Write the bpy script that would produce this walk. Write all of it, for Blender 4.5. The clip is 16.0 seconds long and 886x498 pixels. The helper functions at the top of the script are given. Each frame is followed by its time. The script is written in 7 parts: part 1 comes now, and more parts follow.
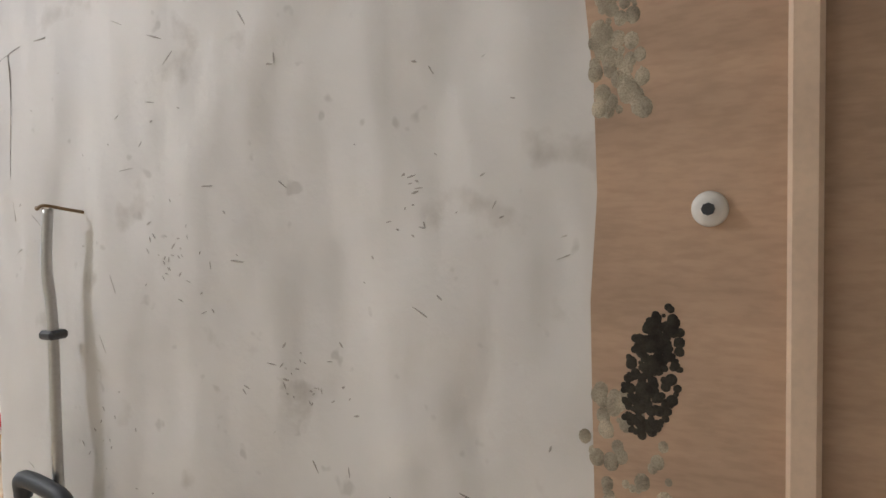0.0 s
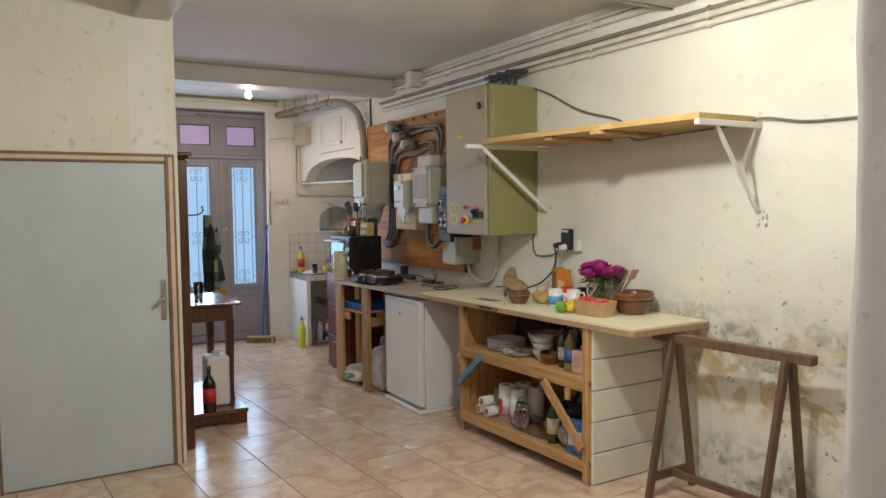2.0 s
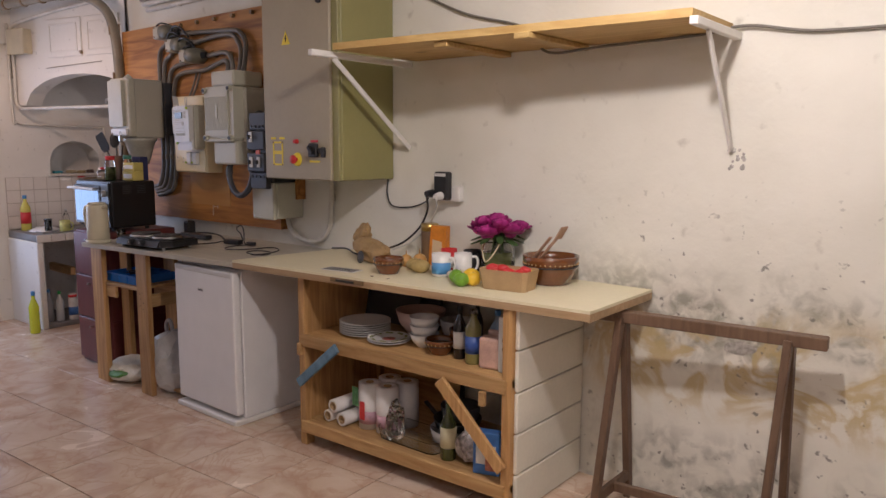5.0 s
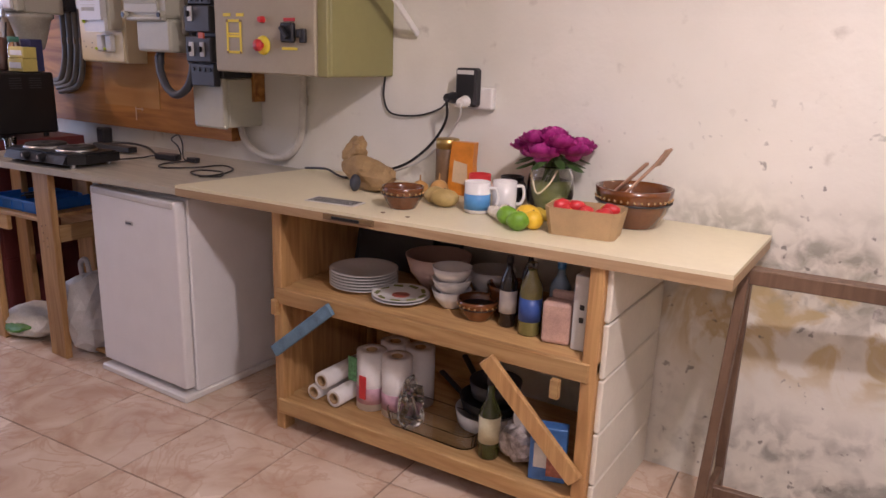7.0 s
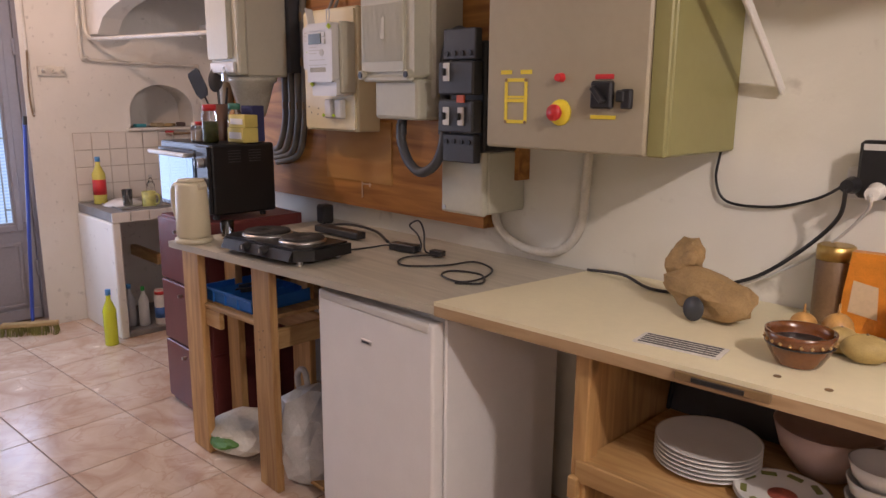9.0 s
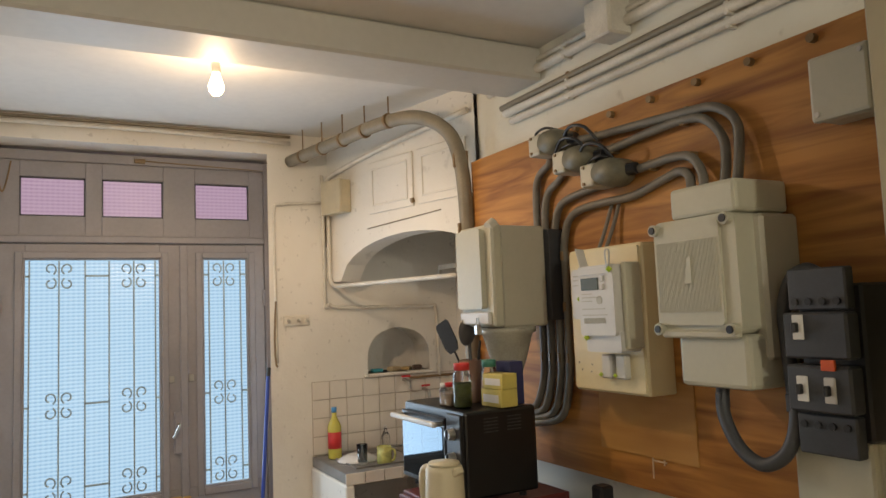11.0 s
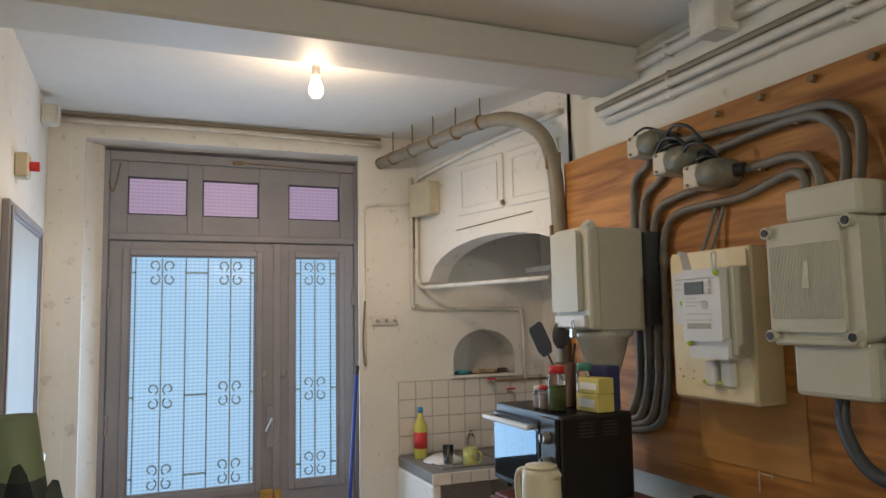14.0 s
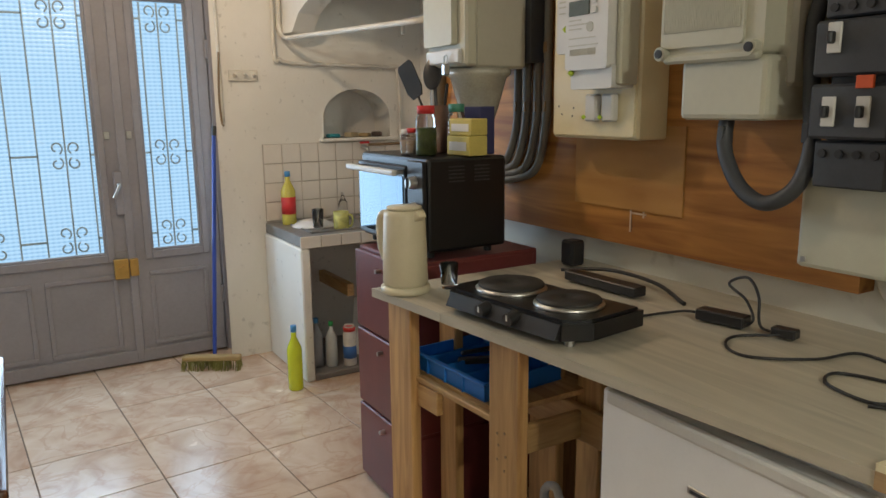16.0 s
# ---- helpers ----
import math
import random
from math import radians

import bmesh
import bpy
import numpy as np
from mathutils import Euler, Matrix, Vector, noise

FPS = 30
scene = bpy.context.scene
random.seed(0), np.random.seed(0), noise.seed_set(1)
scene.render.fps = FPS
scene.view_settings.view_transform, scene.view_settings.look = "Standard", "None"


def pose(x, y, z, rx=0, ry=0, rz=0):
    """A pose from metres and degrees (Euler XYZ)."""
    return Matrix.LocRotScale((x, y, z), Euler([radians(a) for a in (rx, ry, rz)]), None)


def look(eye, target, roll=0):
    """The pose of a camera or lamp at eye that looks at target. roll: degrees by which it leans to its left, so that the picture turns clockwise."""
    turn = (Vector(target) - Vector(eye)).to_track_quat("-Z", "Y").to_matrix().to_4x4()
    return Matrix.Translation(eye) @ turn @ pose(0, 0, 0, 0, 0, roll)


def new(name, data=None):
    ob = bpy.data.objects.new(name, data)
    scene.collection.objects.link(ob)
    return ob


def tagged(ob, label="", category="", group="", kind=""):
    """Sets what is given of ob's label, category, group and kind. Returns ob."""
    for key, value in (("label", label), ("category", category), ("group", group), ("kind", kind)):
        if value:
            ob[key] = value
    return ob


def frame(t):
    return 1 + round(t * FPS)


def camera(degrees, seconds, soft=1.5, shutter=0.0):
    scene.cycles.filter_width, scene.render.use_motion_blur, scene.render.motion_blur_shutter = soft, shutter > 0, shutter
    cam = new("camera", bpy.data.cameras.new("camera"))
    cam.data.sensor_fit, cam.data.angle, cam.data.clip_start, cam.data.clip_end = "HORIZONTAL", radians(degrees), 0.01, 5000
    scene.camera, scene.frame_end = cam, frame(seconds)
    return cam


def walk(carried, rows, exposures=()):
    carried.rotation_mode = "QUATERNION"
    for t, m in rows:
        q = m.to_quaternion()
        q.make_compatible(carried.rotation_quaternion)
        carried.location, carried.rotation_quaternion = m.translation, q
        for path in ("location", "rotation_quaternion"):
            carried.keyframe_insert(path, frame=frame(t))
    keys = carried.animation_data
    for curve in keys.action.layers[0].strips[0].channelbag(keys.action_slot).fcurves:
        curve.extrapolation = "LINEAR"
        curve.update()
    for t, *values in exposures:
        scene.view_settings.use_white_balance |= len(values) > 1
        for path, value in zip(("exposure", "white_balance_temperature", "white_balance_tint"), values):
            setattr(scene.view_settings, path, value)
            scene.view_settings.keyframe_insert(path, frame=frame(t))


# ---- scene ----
cam = camera(62.8, 16.0)
PATH = [
    (0, (-0.179, 0.225, 1.526), (-1.128, 1.982, 1.418), -1.1),
    (0.5, (-0.362, 0.285, 1.525), (-1.59, 1.863, 1.493), 1.2),
    (1, (-0.538, 0.304, 1.503), (-1.899, 1.77, 1.467), 2.0),
    (1.5, (-0.82, 0.317, 1.546), (-2.303, 1.657, 1.466), 1.4),
    (2, (-1.068, 0.241, 1.545), (-2.79, 1.251, 1.422), -0.6),
    (2.5, (-1.327, 0.245, 1.541), (-3.077, 1.209, 1.454), -1.8),
    (3, (-1.56, 0.235, 1.572), (-3.131, 1.467, 1.448), -2.3),
    (3.5, (-1.785, 0.233, 1.552), (-3.163, 1.667, 1.344), -1.8),
    (6, (-2.956, 0.826, 1.458), (-4.133, 2.409, 1.129), 1.0),
    (6.5, (-3.193, 0.906, 1.432), (-4.272, 2.531, 0.994), 1.7),
    (7, (-3.368, 1.008, 1.426), (-4.405, 2.637, 0.904), 2.0),
    (7.5, (-3.582, 1.171, 1.431), (-4.776, 2.705, 0.962), 2.1),
    (8, (-3.78, 1.251, 1.454), (-5.088, 2.698, 1.012), 0.6),
    (10.5, (-4.876, 1.555, 1.519), (-6.497, 2.717, 1.385), -0.6),
    (11, (-4.914, 1.573, 1.623), (-6.667, 2.52, 1.793), -2.3),
    (11.5, (-4.91, 1.595, 1.636), (-6.774, 2.266, 1.911), -2.2),
    (12, (-4.923, 1.569, 1.627), (-6.795, 2.224, 1.886), -2.4),
    (12.5, (-4.94, 1.538, 1.617), (-6.798, 2.235, 1.871), -1.9),
    (13, (-4.947, 1.526, 1.624), (-6.79, 2.262, 1.87), -1.9),
    (13.5, (-4.943, 1.52, 1.619), (-6.785, 2.265, 1.853), -1.5),
    (14, (-4.953, 1.507, 1.612), (-6.794, 2.267, 1.8), -1.0),
    (14.5, (-4.964, 1.497, 1.565), (-6.795, 2.296, 1.649), 0.1),
    (15, (-4.996, 1.52, 1.487), (-6.781, 2.413, 1.352), 1.1),
    (15.5, (-5.06, 1.568, 1.454), (-6.811, 2.494, 1.179), 0.5),
    (16, (-5.177, 1.705, 1.424), (-6.859, 2.716, 1.038), -0.6),
]
EXPOSURES = [(0.0, 0.78, 5500, 11), (1.5, 0.08, 5850, 13), (3.5, -0.4, 5900, 22), (6.0, -0.15, 6000, 38), (8.0, 0.12, 5900, 44),
             (10.5, 0.1, 7100, 14), (11.5, -0.15, 6420, 12), (14.0, -0.22, 6050, 11), (15.5, 0.0, 6050, 9), (16.0, 0.05, 6200, 9)]
walk(cam, [(t, look(eye, target, roll)) for t, eye, target, roll in PATH], EXPOSURES)

# ---- light ----
world = bpy.data.worlds.new("world")
scene.world = world
world.use_nodes = True
wn = world.node_tree
sky = wn.nodes.new("ShaderNodeTexSky")
sky.sky_type, sky.sun_disc, sky.sun_elevation, sky.sun_rotation = "NISHITA", False, radians(40), radians(200)
wn.links.new(sky.outputs[0], wn.nodes["Background"].inputs[0])
wn.nodes["Background"].inputs[1].default_value = 0.12


def lamp(name, kind, m, energy, color, size=0.1, size_y=None):
    data = bpy.data.lights.new(name, kind)
    data.energy, data.color = energy, color
    if kind == "AREA":
        data.shape, data.size, data.size_y = "RECTANGLE", size, size_y or size
    else:
        data.shadow_soft_size = size
        if kind == "SPOT":
            data.spot_size, data.spot_blend = radians(172), 0.35
    ob = new(name, data)
    ob.matrix_world = m
    return ob


# daylight in the two panes of the street door and the transom, the bulb by the door, the lamp in the near bay
lamp("door_daylight", "AREA", look((-9.42, 1.79, 1.32), (0, 1.79, 1.2)), 18, (0.60, 0.80, 1.0), 0.66, 1.3)
lamp("side_daylight", "AREA", look((-9.42, 2.505, 1.32), (0, 2.5, 1.2)), 5, (0.60, 0.80, 1.0), 0.25, 1.3)
# one bulb as two lamps: a point, plus an added downward spot sparing the ceiling
lamp("bulb_light", "POINT", pose(-7.95, 2.17, 2.50), 11, (1.0, 0.72, 0.45), 0.03)
lamp("bulb_light", "SPOT", pose(-7.95, 2.17, 2.545), 22, (1.0, 0.74, 0.49), 0.03)
lamp("bay_light", "POINT", pose(-3.22, 1.90, 2.46), 90, (1.0, 0.97, 0.78), 0.06)
# fill lamp added to brighten the near partition from its left end
lamp("hall_light", "POINT", pose(-2.2, 0.05, 2.42), 22, (1.0, 0.94, 0.87), 0.08)


# ---- materials ----
def node_mat(name):
    m = bpy.data.materials.new(name)
    m.use_nodes = True
    return m, m.node_tree.nodes, m.node_tree.links, m.node_tree.nodes["Principled BSDF"]


def ramp(nodes, stops):
    r = nodes.new("ShaderNodeValToRGB")
    e = r.color_ramp.elements
    while len(e) < len(stops):
        e.new(0.5)
    for k, (p, c) in zip(e, stops):
        k.position, k.color = p, (*c, 1)
    return r


def tex(nodes, links, kind, scale, detail=4.0, coord="Object", stretch=(1, 1, 1), distortion=0.0):
    c = nodes.new("ShaderNodeTexCoord")
    mp = nodes.new("ShaderNodeMapping")
    mp.inputs["Scale"].default_value = stretch
    links.new(c.outputs[coord], mp.inputs[0])
    n = nodes.new("ShaderNodeTex" + kind)
    n.inputs["Scale"].default_value = scale
    if kind == "Noise":
        n.inputs["Detail"].default_value = detail
        n.inputs["Distortion"].default_value = distortion
    links.new(mp.outputs[0], n.inputs["Vector"])
    return n


def bump(nodes, links, bsdf, source, strength, distance=0.01, chain=None):
    b = nodes.new("ShaderNodeBump")
    b.inputs["Strength"].default_value, b.inputs["Distance"].default_value = strength, distance
    links.new(source, b.inputs["Height"])
    if chain:
        links.new(chain.outputs[0], b.inputs["Normal"])
    links.new(b.outputs[0], bsdf.inputs["Normal"])
    return b


def mix(nodes, links, fac, a, b):
    m = nodes.new("ShaderNodeMix")
    m.data_type = "RGBA"
    if isinstance(fac, (int, float)):
        m.inputs[0].default_value = fac
    else:
        links.new(fac, m.inputs[0])
    for k, v in ((6, a), (7, b)):
        if isinstance(v, tuple):
            m.inputs[k].default_value = (*v, 1)
        else:
            links.new(v, m.inputs[k])
    return m.outputs[2]


def plain(name, color, rough=0.5, metal=0.0, vary=0.12, scale=9.0, bump_s=0.05, coord="Object", transmission=0.0, coat=0.0, stretch=(1, 1, 1)):
    """A surface of one colour with soft wear at two scales."""
    m, n, l, b = node_mat(name)
    big = tex(n, l, "Noise", scale, 5, coord, stretch)
    fine = tex(n, l, "Noise", scale * 14, 3, coord, stretch)
    d = tuple(c * (1 - vary) for c in color)
    u = tuple(min(1, c * (1 + vary * 0.6)) for c in color)
    r = ramp(n, [(0.3, d), (0.7, u)])
    l.new(big.outputs[0], r.inputs[0])
    r2 = ramp(n, [(0.35, (1 - vary * 0.5,) * 3), (0.6, (1, 1, 1))])
    l.new(fine.outputs[0], r2.inputs[0])
    mm = n.new("ShaderNodeMix")
    mm.data_type, mm.blend_type = "RGBA", "MULTIPLY"
    mm.inputs[0].default_value = 1
    l.new(r.outputs[0], mm.inputs[6])
    l.new(r2.outputs[0], mm.inputs[7])
    l.new(mm.outputs[2], b.inputs["Base Color"])
    b.inputs["Roughness"].default_value, b.inputs["Metallic"].default_value = rough, metal
    b.inputs["Transmission Weight"].default_value = transmission
    b.inputs["Coat Weight"].default_value = coat
    if bump_s:
        bump(n, l, b, fine.outputs[0], bump_s, 0.004)
    return m


def plaster(name, light, dark, damp=False, streak=1.0):
    """Painted plaster with trowel unevenness, scuffs and, where asked, damp stains near the floor."""
    m, n, l, b = node_mat(name)
    big = tex(n, l, "Noise", 1.3, 6, stretch=(1, 1, streak))
    mid = tex(n, l, "Noise", 9, 8)
    fine = tex(n, l, "Noise", 70, 4)
    r = ramp(n, [(0.33, dark), (0.62, light)])
    l.new(big.outputs[0], r.inputs[0])
    spots = ramp(n, [(0.26, (0.55, 0.52, 0.48)), (0.36, (1, 1, 1))])
    l.new(mid.outputs[0], spots.inputs[0])
    mm = n.new("ShaderNodeMix")
    mm.data_type, mm.blend_type = "RGBA", "MULTIPLY"
    mm.inputs[0].default_value = 0.55
    l.new(r.outputs[0], mm.inputs[6])
    l.new(spots.outputs[0], mm.inputs[7])
    col = mm.outputs[2]
    pits = tex(n, l, "Noise", 26, 2)
    pr = ramp(n, [(0.68, (0, 0, 0)), (0.74, (1, 1, 1))])
    l.new(pits.outputs[0], pr.inputs[0])
    if not damp:
        fade = n.new("ShaderNodeMath")
        fade.operation = "MULTIPLY"
        fade.inputs[1].default_value = 0.35
        l.new(pr.outputs[0], fade.inputs[0])
        col = mix(n, l, fade.outputs[0], col, (0.30, 0.28, 0.25))
    if damp:
        c = n.new("ShaderNodeTexCoord")
        sep = n.new("ShaderNodeSeparateXYZ")
        l.new(c.outputs["Object"], sep.inputs[0])

        def band(out, lo0, lo1, hi0, hi1):
            a = n.new("ShaderNodeMapRange")
            a.interpolation_type = "SMOOTHSTEP"
            l.new(out, a.inputs[0])
            a.inputs[1].default_value, a.inputs[2].default_value = lo0, lo1
            z = n.new("ShaderNodeMapRange")
            z.interpolation_type = "SMOOTHSTEP"
            l.new(out, z.inputs[0])
            z.inputs[1].default_value, z.inputs[2].default_value = hi0, hi1
            z.inputs[3].default_value, z.inputs[4].default_value = 1, 0
            k = n.new("ShaderNodeMath")
            k.operation = "MULTIPLY"
            l.new(a.outputs[0], k.inputs[0])
            l.new(z.outputs[0], k.inputs[1])
            return k.outputs[0]

        def times(p, q):
            k = n.new("ShaderNodeMath")
            k.operation = "MULTIPLY"
            l.new(p, k.inputs[0])
            if isinstance(q, float):
                k.inputs[1].default_value = q
            else:
                l.new(q, k.inputs[1])
            return k.outputs[0]
        near = band(sep.outputs[0], -4.6, -3.7, 0.0, 1.0)
        patch = tex(n, l, "Noise", 2.6, 9, distortion=0.9)
        pa = ramp(n, [(0.40, (0, 0, 0)), (0.56, (1, 1, 1))])
        l.new(patch.outputs[0], pa.inputs[0])
        # greenish-grey mould around counter height
        grime = tex(n, l, "Noise", 17, 9, distortion=0.5)
        ga = ramp(n, [(0.40, (0.15, 0.15, 0.15)), (0.62, (1, 1, 1))])
        l.new(grime.outputs[0], ga.inputs[0])
        mould = times(times(times(near, band(sep.outputs[2], 0.45, 0.75, 0.85, 1.12)), pa.outputs[0]), ga.outputs[0])
        col = mix(n, l, times(mould, 0.8), col, (0.22, 0.21, 0.16))
        # ochre tide line
        tide = tex(n, l, "Noise", 3.4, 10, distortion=1.6)
        ta = ramp(n, [(0.45, (0, 0, 0)), (0.51, (1, 1, 1)), (0.55, (0.9, 0.9, 0.9)), (0.64, (0, 0, 0))])
        l.new(tide.outputs[0], ta.inputs[0])
        ochre = times(times(near, band(sep.outputs[2], 0.36, 0.54, 0.72, 0.95)), ta.outputs[0])
        col = mix(n, l, times(ochre, 0.85), col, (0.50, 0.38, 0.17))
        # dark flaking by the floor
        low = times(times(near, band(sep.outputs[2], -0.2, 0.02, 0.16, 0.42)), times(ga.outputs[0], pa.outputs[0]))
        col = mix(n, l, times(low, 0.85), col, (0.25, 0.24, 0.21))
        # dark specks over the lower half
        sp = times(times(pr.outputs[0], band(sep.outputs[2], -0.2, 0.1, 1.0, 1.5)), near)
        col = mix(n, l, times(sp, 0.8), col, (0.16, 0.15, 0.13))
    l.new(col, b.inputs["Base Color"])
    b.inputs["Roughness"].default_value = 0.75
    b1 = bump(n, l, b, big.outputs[0], 0.5, 0.05)
    b2 = bump(n, l, b, mid.outputs[0], 0.35, 0.012, b1)
    bump(n, l, b, fine.outputs[0], 0.15, 0.004, b2)
    return m


def wood(name, light, dark, axis=0, rough=0.55, scale=5.0, knots=True, contrast=1.0):
    """Timber with the grain along one axis (0 x, 1 y, 2 z)."""
    m, n, l, b = node_mat(name)
    st = [1.0, 1.0, 1.0]
    st[axis] = 0.09
    info = n.new("ShaderNodeObjectInfo")
    g = tex(n, l, "Noise", scale * 6, 7, stretch=tuple(st), distortion=1.3)
    g2 = tex(n, l, "Noise", scale * 0.8, 4, stretch=tuple(st), distortion=0.4)
    r = ramp(n, [(0.30, dark), (0.66, light)])
    l.new(g.outputs[0], r.inputs[0])
    r2 = ramp(n, [(0.25, (0.72, 0.70, 0.66)), (0.75, (1.0, 1.0, 1.0))])
    l.new(g2.outputs[0], r2.inputs[0])
    mm = n.new("ShaderNodeMix")
    mm.data_type, mm.blend_type = "RGBA", "MULTIPLY"
    mm.inputs[0].default_value = contrast
    l.new(r.outputs[0], mm.inputs[6])
    l.new(r2.outputs[0], mm.inputs[7])
    col = mm.outputs[2]
    if knots:
        st2 = [1.0, 1.0, 1.0]
        st2[axis] = 0.45
        v = tex(n, l, "Voronoi", scale * 0.9, stretch=tuple(st2))
        kr = ramp(n, [(0.05, (1, 1, 1)), (0.10, (0, 0, 0))])
        l.new(v.outputs[0], kr.inputs[0])
        f = n.new("ShaderNodeMath")
        f.operation = "MULTIPLY"
        f.inputs[1].default_value = 0.75
        l.new(kr.outputs[0], f.inputs[0])
        col = mix(n, l, f.outputs[0], col, tuple(c * 0.42 for c in dark))
    tone = n.new("ShaderNodeHueSaturation")
    mr = n.new("ShaderNodeMapRange")
    l.new(info.outputs["Random"], mr.inputs[0])
    mr.inputs[3].default_value, mr.inputs[4].default_value = 0.86, 1.12
    l.new(mr.outputs[0], tone.inputs["Value"])
    l.new(col, tone.inputs["Color"])
    l.new(tone.outputs[0], b.inputs["Base Color"])
    b.inputs["Roughness"].default_value = rough
    bump(n, l, b, g.outputs[0], 0.12, 0.004)
    return m


def floor_tile_mat(name):
    m, n, l, b = node_mat(name)
    info = n.new("ShaderNodeObjectInfo")
    c = n.new("ShaderNodeTexCoord")
    add = n.new("ShaderNodeVectorMath")
    add.operation = "ADD"
    sc = n.new("ShaderNodeMath")
    sc.operation = "MULTIPLY"
    sc.inputs[1].default_value = 37.0
    l.new(info.outputs["Random"], sc.inputs[0])
    l.new(c.outputs["Object"], add.inputs[0])
    l.new(sc.outputs[0], add.inputs[1])
    a = n.new("ShaderNodeTexNoise")
    a.inputs["Scale"].default_value, a.inputs["Detail"].default_value, a.inputs["Distortion"].default_value = 4.2, 8, 1.2
    l.new(add.outputs[0], a.inputs["Vector"])
    v = n.new("ShaderNodeTexNoise")
    v.inputs["Scale"].default_value, v.inputs["Detail"].default_value, v.inputs["Distortion"].default_value = 3.0, 9, 2.2
    l.new(add.outputs[0], v.inputs["Vector"])
    r = ramp(n, [(0.30, (0.50, 0.34, 0.24)), (0.50, (0.63, 0.48, 0.36)), (0.72, (0.72, 0.60, 0.48))])
    l.new(a.outputs[0], r.inputs[0])
    vr = ramp(n, [(0.465, (0, 0, 0)), (0.50, (1, 1, 1)), (0.535, (0, 0, 0))])
    l.new(v.outputs[0], vr.inputs[0])
    f = n.new("ShaderNodeMath")
    f.operation = "MULTIPLY"
    f.inputs[1].default_value = 0.4
    l.new(vr.outputs[0], f.inputs[0])
    col = mix(n, l, f.outputs[0], r.outputs[0], (0.47, 0.27, 0.17))
    l.new(col, b.inputs["Base Color"])
    rr = n.new("ShaderNodeMapRange")
    l.new(a.outputs[0], rr.inputs[0])
    rr.inputs[3].default_value, rr.inputs[4].default_value = 0.12, 0.34
    l.new(rr.outputs[0], b.inputs["Roughness"])
    return m


def glass_mat(name, color=(1, 1, 1), rough=0.0, ribs=0.0):
    m, n, l, b = node_mat(name)
    b.inputs["Base Color"].default_value = (*color, 1)
    b.inputs["Transmission Weight"].default_value = 1.0
    b.inputs["Roughness"].default_value, b.inputs["IOR"].default_value = rough, 1.45
    if ribs:
        w = n.new("ShaderNodeTexWave")
        w.inputs["Scale"].default_value = ribs
        w.bands_direction = "Z"
        c = n.new("ShaderNodeTexCoord")
        l.new(c.outputs["Object"], w.inputs["Vector"])
        bump(n, l, b, w.outputs[0], 0.6, 0.004)
    return m


def glow(name, color, strength):
    m, n, l, b = node_mat(name)
    b.inputs["Base Color"].default_value = (*color, 1)
    b.inputs["Emission Color"].default_value = (*color, 1)
    b.inputs["Emission Strength"].default_value = strength
    return m


def glowing_glass(name, a, c, strength):
    """Cast glass with fine ribs; the street's daylight is put in as its own glow."""
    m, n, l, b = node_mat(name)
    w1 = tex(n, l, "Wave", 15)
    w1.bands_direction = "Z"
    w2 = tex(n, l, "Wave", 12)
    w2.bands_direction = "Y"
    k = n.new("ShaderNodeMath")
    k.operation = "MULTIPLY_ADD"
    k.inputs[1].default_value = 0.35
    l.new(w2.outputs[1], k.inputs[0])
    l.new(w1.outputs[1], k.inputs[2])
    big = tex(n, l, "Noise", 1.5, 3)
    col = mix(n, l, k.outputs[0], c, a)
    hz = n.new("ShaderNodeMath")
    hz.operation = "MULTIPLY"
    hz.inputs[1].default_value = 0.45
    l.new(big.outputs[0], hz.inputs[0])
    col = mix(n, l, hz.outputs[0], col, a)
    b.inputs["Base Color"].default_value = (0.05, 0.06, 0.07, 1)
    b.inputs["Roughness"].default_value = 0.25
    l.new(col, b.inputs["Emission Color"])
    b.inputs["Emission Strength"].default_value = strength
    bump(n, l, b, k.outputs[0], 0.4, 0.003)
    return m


WALL = plaster("white_plaster", (0.80, 0.77, 0.71), (0.70, 0.67, 0.60))
WALL_DAMP = plaster("damp_plaster", (0.80, 0.78, 0.70), (0.68, 0.66, 0.57), damp=True)
WALL_GREY = plaster("grey_plaster", (0.74, 0.72, 0.69), (0.52, 0.50, 0.475), streak=0.3)
WALL_CREAM = plaster("cream_plaster", (0.76, 0.74, 0.62), (0.70, 0.67, 0.55))
CEIL = plain("ceiling_paint", (0.70, 0.68, 0.64), 0.8, vary=0.06, scale=1.5)
BEAM = plain("beam_paint", (0.58, 0.56, 0.51), 0.55, vary=0.06, scale=2)
PEACH = plain("peach_board", (0.50, 0.35, 0.24), 0.7, vary=0.22, scale=3, stretch=(1, 1, 4))
TRIM_PEACH = plain("peach_trim", (0.68, 0.52, 0.38), 0.6, vary=0.12)
GROUT = plain("grout", (0.20, 0.15, 0.11), 0.9, vary=0.2, scale=20)
TILE = floor_tile_mat("floor_tile_glaze")
DOORGREY = plain("grey_door_paint", (0.29, 0.275, 0.295), 0.5, vary=0.10, scale=4)
DOORBLUE = plain("pale_door_paint", (0.50, 0.56, 0.58), 0.5, vary=0.05, scale=3)
PINE = wood("pine_x", (0.62, 0.40, 0.17), (0.42, 0.23, 0.08), 0)
PINE_Y = wood("pine_y", (0.62, 0.40, 0.17), (0.42, 0.23, 0.08), 1)
PINE_Z = wood("pine_z", (0.60, 0.36, 0.14), (0.38, 0.20, 0.07), 2)
SHELFWOOD = wood("shelf_pine", (0.66, 0.46, 0.18), (0.50, 0.30, 0.09), 0)
